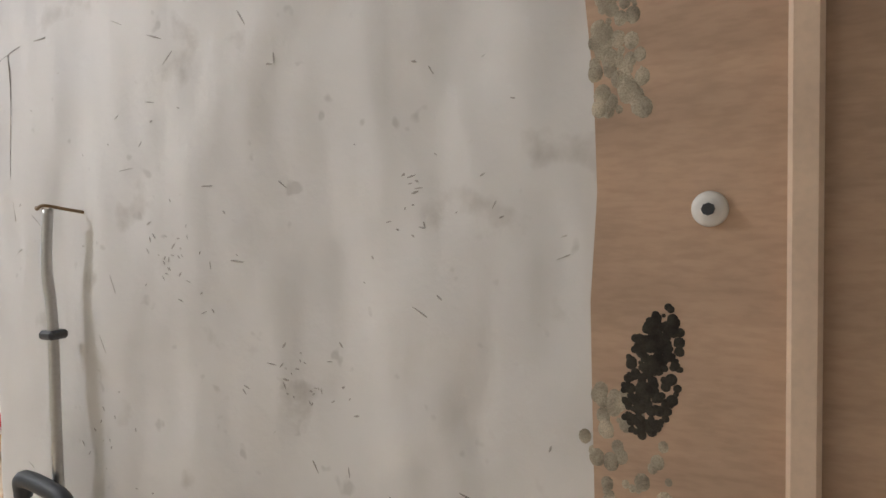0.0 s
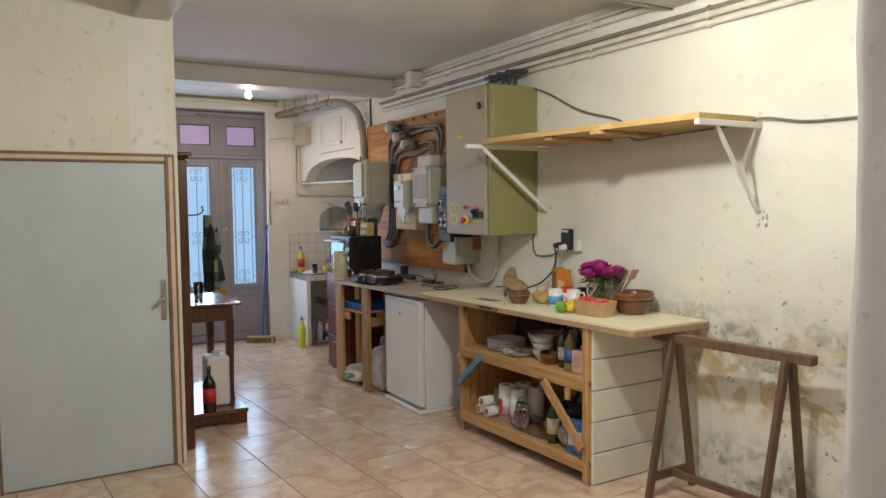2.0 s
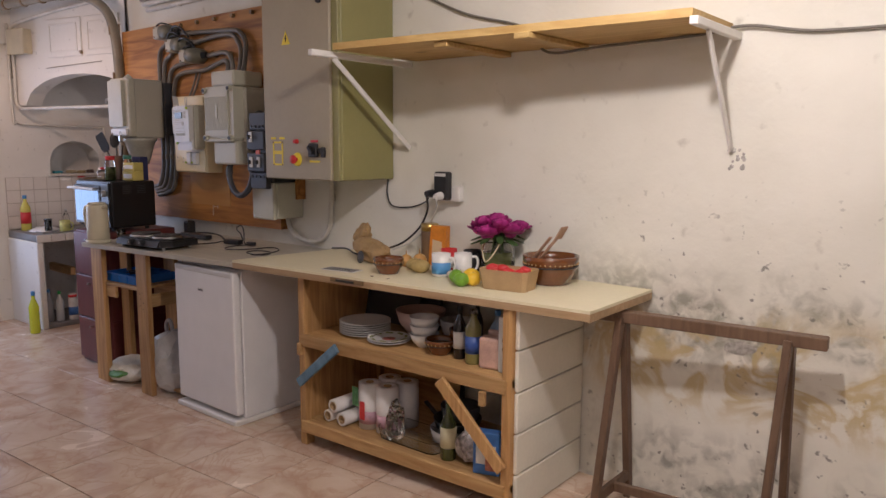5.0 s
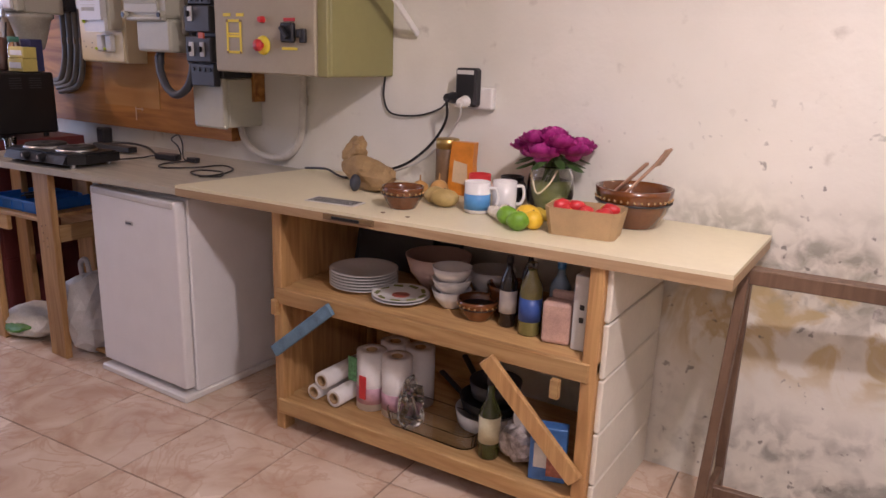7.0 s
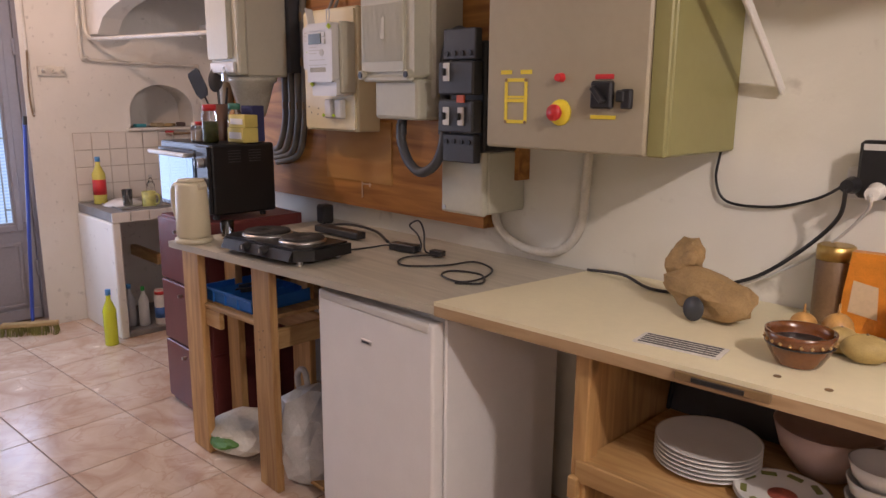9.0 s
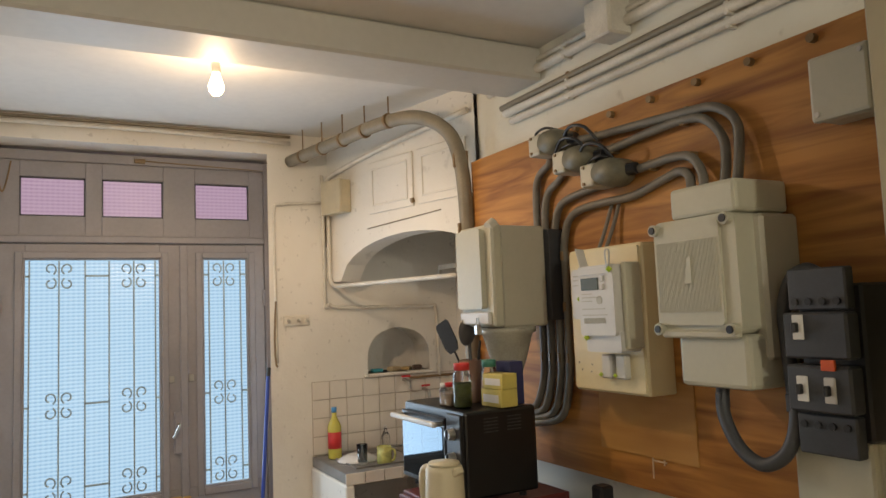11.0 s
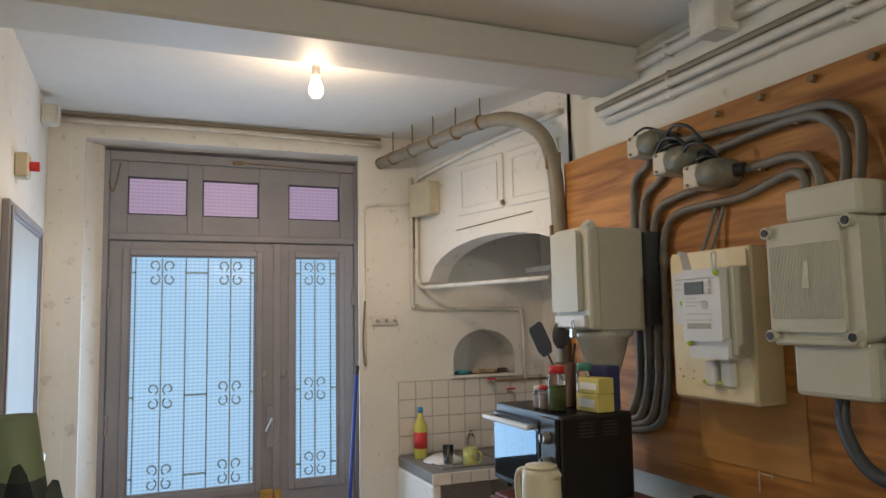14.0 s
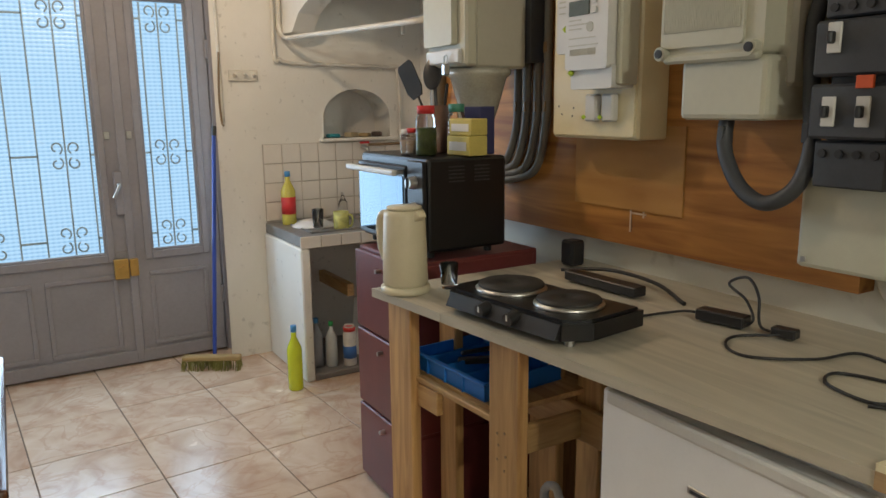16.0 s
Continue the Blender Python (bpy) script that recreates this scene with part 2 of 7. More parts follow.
PLY = wood("reddish_plywood", (0.64, 0.30, 0.070), (0.27, 0.095, 0.020), 0, 0.6, scale=2.6)
DARKWOOD = wood("dark_stained_wood", (0.125, 0.045, 0.016), (0.055, 0.018, 0.008), 2, 0.32, knots=False)
DARKTOP = wood("polished_dark_top", (0.16, 0.06, 0.022), (0.075, 0.026, 0.011), 0, 0.16, knots=False)
TRESTLE = wood("brown_painted_wood", (0.19, 0.115, 0.070), (0.12, 0.070, 0.042), 2, 0.5, knots=False)
DARKTOP.node_tree.nodes["Principled BSDF"].inputs["Coat Weight"].default_value = 0.45
DARKTOP.node_tree.nodes["Principled BSDF"].inputs["Coat Roughness"].default_value = 0.22
LAMINATE = wood("grey_wood_laminate", (0.58, 0.54, 0.44), (0.42, 0.39, 0.32), 0, 0.42, scale=3, knots=False, contrast=0.4)
MELAMINE = plain("yellowish_door_top", (0.76, 0.70, 0.49), 0.45, vary=0.05, scale=3)
EDGEWOOD = wood("edge_wood", (0.60, 0.42, 0.24), (0.45, 0.29, 0.15), 0, 0.5)
WHITEBOARD = plain("cream_white_boards", (0.80, 0.77, 0.66), 0.5, vary=0.06, scale=4)
WHITEPAINT = plain("white_paint", (0.78, 0.76, 0.72), 0.45, vary=0.06)
FRIDGE = plain("white_enamel", (0.80, 0.80, 0.80), 0.28, vary=0.03, coat=0.2)
OLIVE = plain("olive_painted_steel", (0.27, 0.25, 0.095), 0.42, vary=0.06, scale=3)
TAUPE = plain("taupe_painted_steel", (0.36, 0.31, 0.215), 0.42, vary=0.05, scale=3)
BOXGREY = plain("grey_green_plastic", (0.50, 0.485, 0.385), 0.45, vary=0.05, scale=4)
BOXGREY2 = plain("grey_moulded_plastic", (0.46, 0.44, 0.36), 0.45, vary=0.05, scale=4)
CREAMPL2 = plain("aged_cream_paint", (0.56, 0.49, 0.34), 0.5, vary=0.1)
CREAMPL = plain("cream_plastic", (0.75, 0.66, 0.43), 0.4, vary=0.04)
METERW = plain("light_grey_plastic", (0.62, 0.61, 0.58), 0.4, vary=0.03)
BLACK = plain("black_plastic", (0.018, 0.018, 0.02), 0.38, vary=0.2)
BLACKM = plain("black_enamel", (0.008, 0.008, 0.009), 0.33, vary=0.2)
DARKGREY = plain("charcoal_plastic", (0.05, 0.053, 0.06), 0.5, vary=0.15)
CABLE = plain("grey_cable_sheath", (0.165, 0.15, 0.125), 0.5, vary=0.15, scale=12)
CONDUIT = plain("brown_grey_conduit", (0.25, 0.215, 0.155), 0.5, vary=0.2, scale=10)
WHITEPIPE = plain("painted_pipe", (0.70, 0.66, 0.58), 0.5, vary=0.15, scale=10)
STEEL = plain("worn_steel", (0.55, 0.54, 0.52), 0.32, 1.0, vary=0.15)
BRASS = plain("brass", (0.62, 0.42, 0.14), 0.35, 1.0, vary=0.15)
BRONZE = plain("brown_gold_frame", (0.23, 0.145, 0.065), 0.45, vary=0.2)
YELLOW = plain("yellow_plastic", (0.80, 0.62, 0.03), 0.5, vary=0.05)
RED = plain("red_plastic", (0.60, 0.03, 0.03), 0.4, vary=0.08)
BLUE = plain("blue_plastic", (0.02, 0.17, 0.55), 0.4, vary=0.08)
DARKBLUE = plain("blue_pole", (0.03, 0.07, 0.38), 0.35, vary=0.1)
MAROON = plain("maroon_laminate", (0.155, 0.035, 0.032), 0.4, vary=0.12)
WHITETILE = plain("white_wall_tile", (0.74, 0.69, 0.62), 0.2, vary=0.05)
SINKSTONE = plain("grey_sink_stone", (0.22, 0.21, 0.20), 0.5, vary=0.2)
CERAMIC = plain("white_ceramic", (0.78, 0.77, 0.75), 0.18, vary=0.03)
TERRA = plain("brown_glazed_clay", (0.165, 0.052, 0.012), 0.16, vary=0.25, coat=0.6)
GLASS = glass_mat("clear_glass", (0.97, 0.98, 0.97))
# door panes emit the daylight themselves, nothing shines through them
GLOWGLASS = glowing_glass("glowing_ribbed_glass", (0.50, 0.76, 0.98), (0.25, 0.50, 0.78), 0.90)
PINKGLASS = glowing_glass("glowing_pink_glass", (0.58, 0.40, 0.56), (0.42, 0.26, 0.42), 0.72)
BULBGLOW = glow("lit_bulb", (1.0, 0.78, 0.45), 14.0)


# ---- building helpers ----
def part(name, bm, material, parent=None, label="", smooth=False):
    me = bpy.data.meshes.new(name)
    if smooth:
        for f in bm.faces:
            f.smooth = True
    bm.normal_update()
    bm.to_mesh(me)
    bm.free()
    for m in (material if isinstance(material, (list, tuple)) else [material]):
        me.materials.append(m)
    ob = new(name, me)
    if parent:
        ob.parent = parent
    if label:
        ob["label"] = label
    return ob


def thing(name, label, category, loc=(0, 0, 0), turn=0, group="", kind=""):
    e = new(name)
    e.empty_display_size = 0.05
    e.matrix_basis = pose(*loc, 0, 0, turn)
    return tagged(e, label, category, group, kind)


def structure(name, bm, material, label="", category=""):
    return tagged(part(name, bm, material), label, category, kind="structure")


def box(bm, x0, x1, y0, y1, z0, z1, bevel=0.0, m=None, index=0, seg=1):
    r = bmesh.ops.create_cube(bm, size=1)
    vs = r["verts"]
    bmesh.ops.scale(bm, vec=(abs(x1 - x0), abs(y1 - y0), abs(z1 - z0)), verts=vs)
    bmesh.ops.translate(bm, vec=((x0 + x1) / 2, (y0 + y1) / 2, (z0 + z1) / 2), verts=vs)
    if m is not None:
        bmesh.ops.transform(bm, matrix=m, verts=vs)
    faces = {f for v in vs for f in v.link_faces}
    for f in faces:
        f.material_index = index
    if bevel:
        edges = {e for v in vs for e in v.link_edges}
        bmesh.ops.bevel(bm, geom=list(edges), offset=bevel, segments=seg, affect="EDGES", profile=0.5, material=index)
    return bm


def B(x0, x1, y0, y1, z0, z1, bevel=0.004, m=None, seg=1):
    return box(bmesh.new(), x0, x1, y0, y1, z0, z1, bevel, m, 0, seg)


def bar(p, q, w, h, bevel=0.003, up=(0, 0, 1)):
    """A rectangular bar from p to q."""
    p, q = Vector(p), Vector(q)
    d = (q - p).normalized()
    s = d.cross(Vector(up)).normalized()
    u = s.cross(d)
    m = Matrix((s, d, u)).transposed().to_4x4()
    m.translation = p
    return B(-w / 2, w / 2, 0, (q - p).length, -h / 2, h / 2, bevel, m)


def cyl(bm, p, q, r0, r1=None, seg=16):
    p, q = Vector(p), Vector(q)
    d = q - p
    r = bmesh.ops.create_cone(bm, cap_ends=True, segments=seg, radius1=r0, radius2=r0 if r1 is None else r1, depth=d.length)
    m = d.to_track_quat("Z", "Y").to_matrix().to_4x4()
    m.translation = (p + q) / 2
    bmesh.ops.transform(bm, matrix=m, verts=r["verts"])
    return bm


def C(p, q, r0, r1=None, seg=16):
    return cyl(bmesh.new(), p, q, r0, r1, seg)


def lathe(profile, center=(0, 0, 0), seg=28, bm=None):
    """A turned body from (radius, height) pairs."""
    bm = bm or bmesh.new()
    rings = []
    for r, z in profile:
        rings.append([bm.verts.new((center[0] + max(r, 1e-4) * math.cos(2 * math.pi * k / seg), center[1] + max(r, 1e-4) * math.sin(2 * math.pi * k / seg), center[2] + z)) for k in range(seg)])
    for a, b in zip(rings, rings[1:]):
        for k in range(seg):
            f = bm.faces.new((a[k], a[(k + 1) % seg], b[(k + 1) % seg], b[k]))
            f.smooth = True
    bm.faces.new(list(reversed(rings[0])))
    bm.faces.new(rings[-1])
    bmesh.ops.remove_doubles(bm, verts=bm.verts, dist=5e-5)
    return bm


def smooth_path(pts, steps=8):
    pts = [Vector(p) for p in pts]
    if len(pts) < 3:
        return pts
    out = []
    ext = [pts[0] * 2 - pts[1]] + pts + [pts[-1] * 2 - pts[-2]]
    for a, b, c, d in zip(ext, ext[1:], ext[2:], ext[3:]):
        for k in range(steps):
            t = k / steps
            out.append(0.5 * ((2 * b) + (c - a) * t + (2 * a - 5 * b + 4 * c - d) * t * t + (3 * b - a - 3 * c + d) * t ** 3))
    return out + [pts[-1]]


def tube(pts, r, seg=8, steps=8, bm=None, straight=False):
    """A round tube through the points."""
    bm = bm or bmesh.new()
    path = [Vector(p) for p in pts] if straight else smooth_path(pts, steps)
    n = None
    rings = []
    for i, p in enumerate(path):
        d = (path[min(i + 1, len(path) - 1)] - path[max(i - 1, 0)]).normalized()
        if n is None:
            n = d.orthogonal().normalized()
        n = (n - d * n.dot(d)).normalized()
        s = d.cross(n)
        rings.append([bm.verts.new(p + r * (n * math.cos(2 * math.pi * k / seg) + s * math.sin(2 * math.pi * k / seg))) for k in range(seg)])
    for a, b in zip(rings, rings[1:]):
        for k in range(seg):
            f = bm.faces.new((a[k], a[(k + 1) % seg], b[(k + 1) % seg], b[k]))
            f.smooth = True
    bm.faces.new(list(reversed(rings[0])))
    bm.faces.new(rings[-1])
    return bm


def prism(outline, axis, lo, hi, bm=None):
    """A flat outline of pairs pushed along an axis: x (pairs are y, z), y (x, z) or z (x, y)."""
    bm = bm or bmesh.new()

    def at(p, v):
        return {"x": (v, p[0], p[1]), "y": (p[0], v, p[1]), "z": (p[0], p[1], v)}[axis]
    a = [bm.verts.new(at(p, lo)) for p in outline]
    b = [bm.verts.new(at(p, hi)) for p in outline]
    bm.faces.new(a)
    bm.faces.new(list(reversed(b)))
    for k in range(len(a)):
        bm.faces.new((a[k], b[k], b[(k + 1) % len(a)], a[(k + 1) % len(a)]))
    bmesh.ops.recalc_face_normals(bm, faces=bm.faces)
    return bm


def rounded(x0, x1, z0, z1, r, seg=4):
    out = []
    for cx, cz, a in ((x1 - r, z1 - r, 0), (x0 + r, z1 - r, 90), (x0 + r, z0 + r, 180), (x1 - r, z0 + r, 270)):
        out += [(cx + r * math.cos(radians(a + 90 * k / seg)), cz + r * math.sin(radians(a + 90 * k / seg))) for k in range(seg + 1)]
    return out


# ---- the shell ----
RW = 3.44          # face of the long kitchen wall
LW = 1.02          # face of the passage's other wall
CZ = 2.75          # ceiling
FX = -9.25         # face of the street wall

structure("wall_right", B(-7.95, 1.4, RW, RW + 0.3, -0.05, CZ + 0.1, 0), WALL_DAMP, "long white plastered wall with damp stains", "wall")
structure("wall_left", B(-9.25, -5.6, LW - 0.2, LW, -0.05, CZ + 0.1, 0), WALL, "cream white plastered wall", "wall")
structure("wall_cross", B(-5.75, -5.602, -1.5, LW + 0.06, -0.05, CZ + 0.1, 0.008), WALL_CREAM, "cream wall with a white door", "wall")


def face_y(x, z):
    d = 0.030 * noise.noise((x * 2.1, 3.0, z * 0.8)) + 0.013 * noise.noise((x * 7, 1.0, z * 3.2)) + 0.0045 * noise.noise((x * 20, 5.0, z * 9)) + 0.0012 * noise.noise((x * 50, 2.0, z * 32))
    return 0.962 + max(-0.012, min(0.03, d)) + 0.016 * max(0.0, 1 - (x + 1.5) / 0.035) ** 2


def uneven_wall():
    """Hand-trowelled partition: a slab whose face rises and sinks by a centimetre or two."""
    bm = bmesh.new()
    nx, nz = 240, 170
    rows = []
    for i in range(nx + 1):
        x = -1.5 + 2.9 * i / nx
        col = []
        for j in range(nz + 1):
            z = -0.05 + (CZ + 0.15) * j / nz
            col.append(bm.verts.new((x + (0.006 * noise.noise((0, 9.0, z * 4)) if i == 0 else 0), face_y(x, z), z)))
        rows.append(col)
    for a, b in zip(rows, rows[1:]):
        for j in range(nz):
            bm.faces.new((a[j], b[j], b[j + 1], a[j + 1])).smooth = True
    back = [bm.verts.new(p) for p in ((-1.5, 1.12, -0.05), (1.4, 1.12, -0.05), (1.4, 1.12, CZ + 0.1), (-1.5, 1.12, CZ + 0.1))]
    bm.faces.new((back[0], back[3], back[2], back[1]))
    bm.faces.new([back[0]] + rows[0] + [back[3]])
    bm.faces.new([back[1], back[2]] + list(reversed(rows[-1])))
    bm.faces.new([back[3]] + [r[-1] for r in rows] + [back[2]])
    bm.faces.new([back[1]] + [r[0] for r in reversed(rows)] + [back[0]])
    bmesh.ops.recalc_face_normals(bm, faces=bm.faces)
    return bm


structure("wall_near", uneven_wall(), WALL_GREY, "scuffed grey-white plaster partition", "wall")
structure("wall_back", B(-5.75, 1.4, -1.6, -1.45, -0.05, CZ + 0.1, 0), WALL_GREY, "plain plaster wall", "wall")
structure("wall_east", B(1.4, 1.55, -1.6, 3.74, -0.05, CZ + 0.1, 0), WALL_GREY, "plain plaster wall", "wall")
bm = bmesh.new()
box(bm, FX - 0.35, FX, LW - 0.2, 1.20, -0.05, CZ + 0.1)
box(bm, FX - 0.35, FX, 2.80, 3.34, -0.05, CZ + 0.1)
box(bm, FX - 0.35, FX, 3.78, 4.1, -0.05, CZ + 0.1)
box(bm, FX - 0.35, FX, 3.34, 3.78, -0.05, 1.245)
box(bm, FX - 0.35, FX - 0.22, 3.34, 3.78, 1.245, 1.60)
# vaulted head of the little wall niche
prism([(3.34, CZ + 0.1), (3.34, 1.36)] + [(3.56 - 0.22 * math.cos(radians(15 * k)), 1.36 + 0.17 * math.sin(radians(15 * k))) for k in range(1, 12)] + [(3.78, 1.36), (3.78, CZ + 0.1)], "x", FX - 0.22, FX, bm)
box(bm, FX - 0.35, FX, 1.20, 2.80, 2.62, CZ + 0.1)
structure("wall_street", bm, WALL, "white plastered wall around the street door", "wall")
# slanting reveals of the street door
structure("trim_reveal_left", prism([(FX + 0.002, 1.10), (FX + 0.002, 1.13), (FX - 0.19, 1.285), (FX - 0.25, 1.285), (FX - 0.25, 1.19)], "z", 0, 2.62), WALL, "plaster reveal", "wall")
structure("trim_reveal_right", prism([(FX + 0.002, 2.72), (FX + 0.002, 2.82), (FX - 0.25, 2.82), (FX - 0.25, 2.77), (FX - 0.19, 2.77)], "z", 0, 2.62), WALL, "plaster reveal", "wall")
structure("ceiling", B(-9.6, 1.55, -1.6, 4.2, CZ, CZ + 0.12, 0), CEIL, "off-white painted ceiling", "ceiling")
structure("beam_1", B(-7.68, -7.40, LW, RW, 2.60, CZ - 0.002, 0.012), BEAM, "grey-white painted ceiling beam", "beam")
structure("beam_2", B(-4.03, -3.78, LW - 0.05, RW, 2.62, CZ - 0.002, 0.012), BEAM, "white painted ceiling beam", "beam")
structure("beam_3", B(-5.6, 1.4, 0.86, LW + 0.04, 2.63, CZ - 0.004, 0.01), BEAM, "cream painted lintel", "beam")
structure("floor_bed", B(-9.6, 1.5, -1.6, 4.2, -0.12, -0.004, 0), GROUT, "dark grout bed under the floor tiles", "floor")

# hood wall over the old hearth, with its arched mouth, slightly out of square
HA, HB = Vector((-7.952, 3.42, 0)), Vector((-9.26, 3.10, 0))


def hood(s, z, d=0.0):
    p = HA.lerp(HB, s)
    n = (HB - HA).normalized().cross(Vector((0, 0, 1)))
    return (p.x + n.x * d, p.y + n.y * d, z)


bm = bmesh.new()
K = 20
low, top = [], []
for k in range(K + 1):
    s = k / K
    u = (s - 0.42) / 0.47
    z = 1.83 + (0.235 * math.sqrt(max(0, 1 - u * u)) if abs(u) < 1 else 0)
    low.append(z)
for d in (0.0, 0.14):
    for k in range(K + 1):
        low_v = bm.verts.new(hood(k / K, low[k], d))
        top_v = bm.verts.new(hood(k / K, CZ, d))
bm.verts.ensure_lookup_table()
V = bm.verts
M = 2 * (K + 1)
for k in range(K):
    bm.faces.new((V[2 * k], V[2 * k + 1], V[2 * k + 3], V[2 * k + 2]))
    bm.faces.new((V[M + 2 * k], V[M + 2 * k + 2], V[M + 2 * k + 3], V[M + 2 * k + 1]))
    bm.faces.new((V[2 * k], V[2 * k + 2], V[M + 2 * k + 2], V[M + 2 * k]))
bmesh.ops.recalc_face_normals(bm, faces=bm.faces)
structure("wall_hood", bm, WALL, "white plastered hood wall with an arched mouth", "wall")
ALB = 4.0
structure("wall_alcove", B(-9.4, -7.6, ALB, ALB + 0.15, -0.05, CZ, 0), WALL, "white plastered back of the alcove", "wall")
structure("wall_alcove_side", B(-7.952, -7.80, RW + 0.002, ALB, -0.05, CZ, 0), WALL, "white plastered side of the alcove", "wall")


# ---- the street door ----
def street_door():
    d = tagged(new("door_1"), "grey painted double street door with ribbed glass", "door", kind="structure")
    x0, x1 = -9.50, -9.455
    part("door_frame", B(x0, -9.44, 1.262, 1.315, 0, 2.60, 0.004), DOORGREY, d)
    part("door_frame", B(x0, -9.44, 2.745, 2.795, 0, 2.60, 0.004), DOORGREY, d)
    part("door_frame", B(x0, -9.44, 1.315, 2.745, 2.545, 2.60, 0.004), DOORGREY, d)
    part("transom_bar", B(x0, -9.435, 1.315, 2.745, 2.085, 2.125, 0.006), DOORGREY, d)
    # transom with three panes
    bm = bmesh.new()
    for a, b in ((1.315, 1.41), (1.735, 1.82), (2.15, 2.33), (2.655, 2.745)):
        box(bm, x0, x1, a, b, 2.125, 2.545, 0.003)
    for a, b in ((1.41, 1.735), (1.82, 2.15), (2.33, 2.655)):
        box(bm, x0, x1, a, b, 2.125, 2.235, 0.003)
        box(bm, x0, x1, a, b, 2.455, 2.545, 0.003)
    part("transom_frame", bm, DOORGREY, d)
    for a, b in ((1.41, 1.735), (1.82, 2.15), (2.33, 2.655)):
        p = part("pane", B(-9.485, -9.478, a, b, 2.235, 2.455, 0), PINKGLASS, d, "pinkish ribbed transom pane with daylight as its own glow")
        bm = bmesh.new()
        for y0, y1, z0, z1 in ((a, a + 0.008, 2.235, 2.455), (b - 0.008, b, 2.235, 2.455), (a, b, 2.235, 2.243), (a, b, 2.447, 2.455)):
            box(bm, -9.478, -9.468, y0, y1, z0, z1)
        part("putty_bead", bm, DARKGREY, p)
    for (a, b, ga, gb) in ((1.32, 2.255, 1.44, 2.125), (2.262, 2.742, 2.378, 2.632)):
        leaf = part("leaf", B(x0, x1, a, b, 0.012, 0.655, 0.004), DOORGREY, d)
        for (p, q, r, s) in ((a, ga, 0.655, 2.08), (gb, b, 0.655, 2.08), (ga, gb, 1.99, 2.08)):
            part("stile", B(x0, x1, p, q, r, s, 0.003), DOORGREY, leaf)
        # raised glazing moulding
        for (p, q, r, s) in ((ga - 0.05, ga - 0.012, 0.60, 2.035), (gb + 0.012, gb + 0.05, 0.60, 2.035), (ga - 0.012, gb + 0.012, 1.997, 2.035), (ga - 0.012, gb + 0.012, 0.60, 0.645)):
            part("moulding", B(x1, x1 + 0.014, p, q, r, s, 0.005), DOORGREY, leaf)
        part("pane", B(-9.488, -9.482, ga, gb, 0.655, 1.99, 0), GLOWGLASS, leaf, "ribbed glass pane with daylight put in as its own glow")
        # lower panels
        n = 2 if b - a > 0.6 else 1
        w = (b - a - 0.10) / n
        for k in range(n):
            p0 = a + 0.05 + k * w + 0.03
            p1 = p0 + w - 0.06
            for (p, q, r, s) in ((p0, p1, 0.10, 0.125), (p0, p1, 0.505, 0.53), (p0, p0 + 0.025, 0.125, 0.505), (p1 - 0.025, p1, 0.125, 0.505)):
                part("panel_bead", B(x1, x1 + 0.010, p, q, r, s, 0.004), DOORGREY, leaf)
        part("kick_board", B(x1, x1 + 0.016, a + 0.004, b - 0.004, 0.012, 0.085, 0.004), DOORGREY, leaf)
        # wrought ironwork behind the glass shows as grey lines
        gx = -9.470
        wide = gb - ga > 0.5
        ys = [ga + (gb - ga) * k for k in ((0.03, 0.24, 0.43, 0.61, 0.80, 0.97) if wide else (0.12, 0.47, 0.86))]
        bm = bmesh.new()
        for y in ys:
            box(bm, gx - 0.004, gx + 0.004, y - 0.004, y + 0.004, 0.66, 1.985)
        for z in (1.90, 1.19, 0.74):
            box(bm, gx - 0.004, gx + 0.004, ga, ys[0], z - 0.005, z + 0.005)
            box(bm, gx - 0.004, gx + 0.004, ys[-1], gb, z - 0.005, z + 0.005)
            if wide:
                box(bm, gx - 0.004, gx + 0.004, ys[2], ys[3], z - 0.005, z + 0.005)
        part("grille_bars", bm, GRILLE, leaf, "pale iron grille bars")
        bm = bmesh.new()
        for z in (1.90, 1.19, 0.74):
            for c in ([ys[1], ys[4]] if wide else [ys[1]]):
                for sy in (-1, 1):
                    for sz in (-1, 1):
                        pts = []
                        for k in range(9):
                            a2 = radians(-60 + k * 40)
                            rr = 0.034 - 0.0022 * k
                            pts.append((gx, c + sy * (0.042 - rr * math.cos(a2) * 0.9), z + sz * (0.040 + rr * math.sin(a2))))
                        tube(pts, 0.0045, 6, 3, bm)
        part("grille_scrolls", bm, GRILLE, leaf, "pale iron scrolls")
        for z in (0.35, 1.05, 1.75):
            ys0 = a + 0.004 if wide else b - 0.004
            part("hinge", C((x1 + 0.010, ys0, z - 0.05), (x1 + 0.010, ys0, z + 0.05), 0.010, None, 10), DOORGREY, leaf)
    part("cover_strip", B(x1, x1 + 0.018, 2.236, 2.282, 0.01, 2.08, 0.006), DOORGREY, d)
    lk = part("lock_case", B(x1, x1 + 0.024, 2.20, 2.245, 0.86, 1.10, 0.006), DOORGREY, d, "worn grey handle plate")
    part("handle", tube([(x1 + 0.02, 2.222, 1.03), (x1 + 0.06, 2.222, 1.03), (x1 + 0.065, 2.21, 1.0), (x1 + 0.062, 2.19, 0.96)], 0.008), STEEL, lk)
    br = part("rim_lock", B(x1 + 0.018, x1 + 0.045, 2.16, 2.235, 0.51, 0.62, 0.004), BRASS, d, "brass rim lock")
    part("lock_cylinder", C((x1 + 0.045, 2.20, 0.565), (x1 + 0.058, 2.20, 0.565), 0.018), BRASS, br)
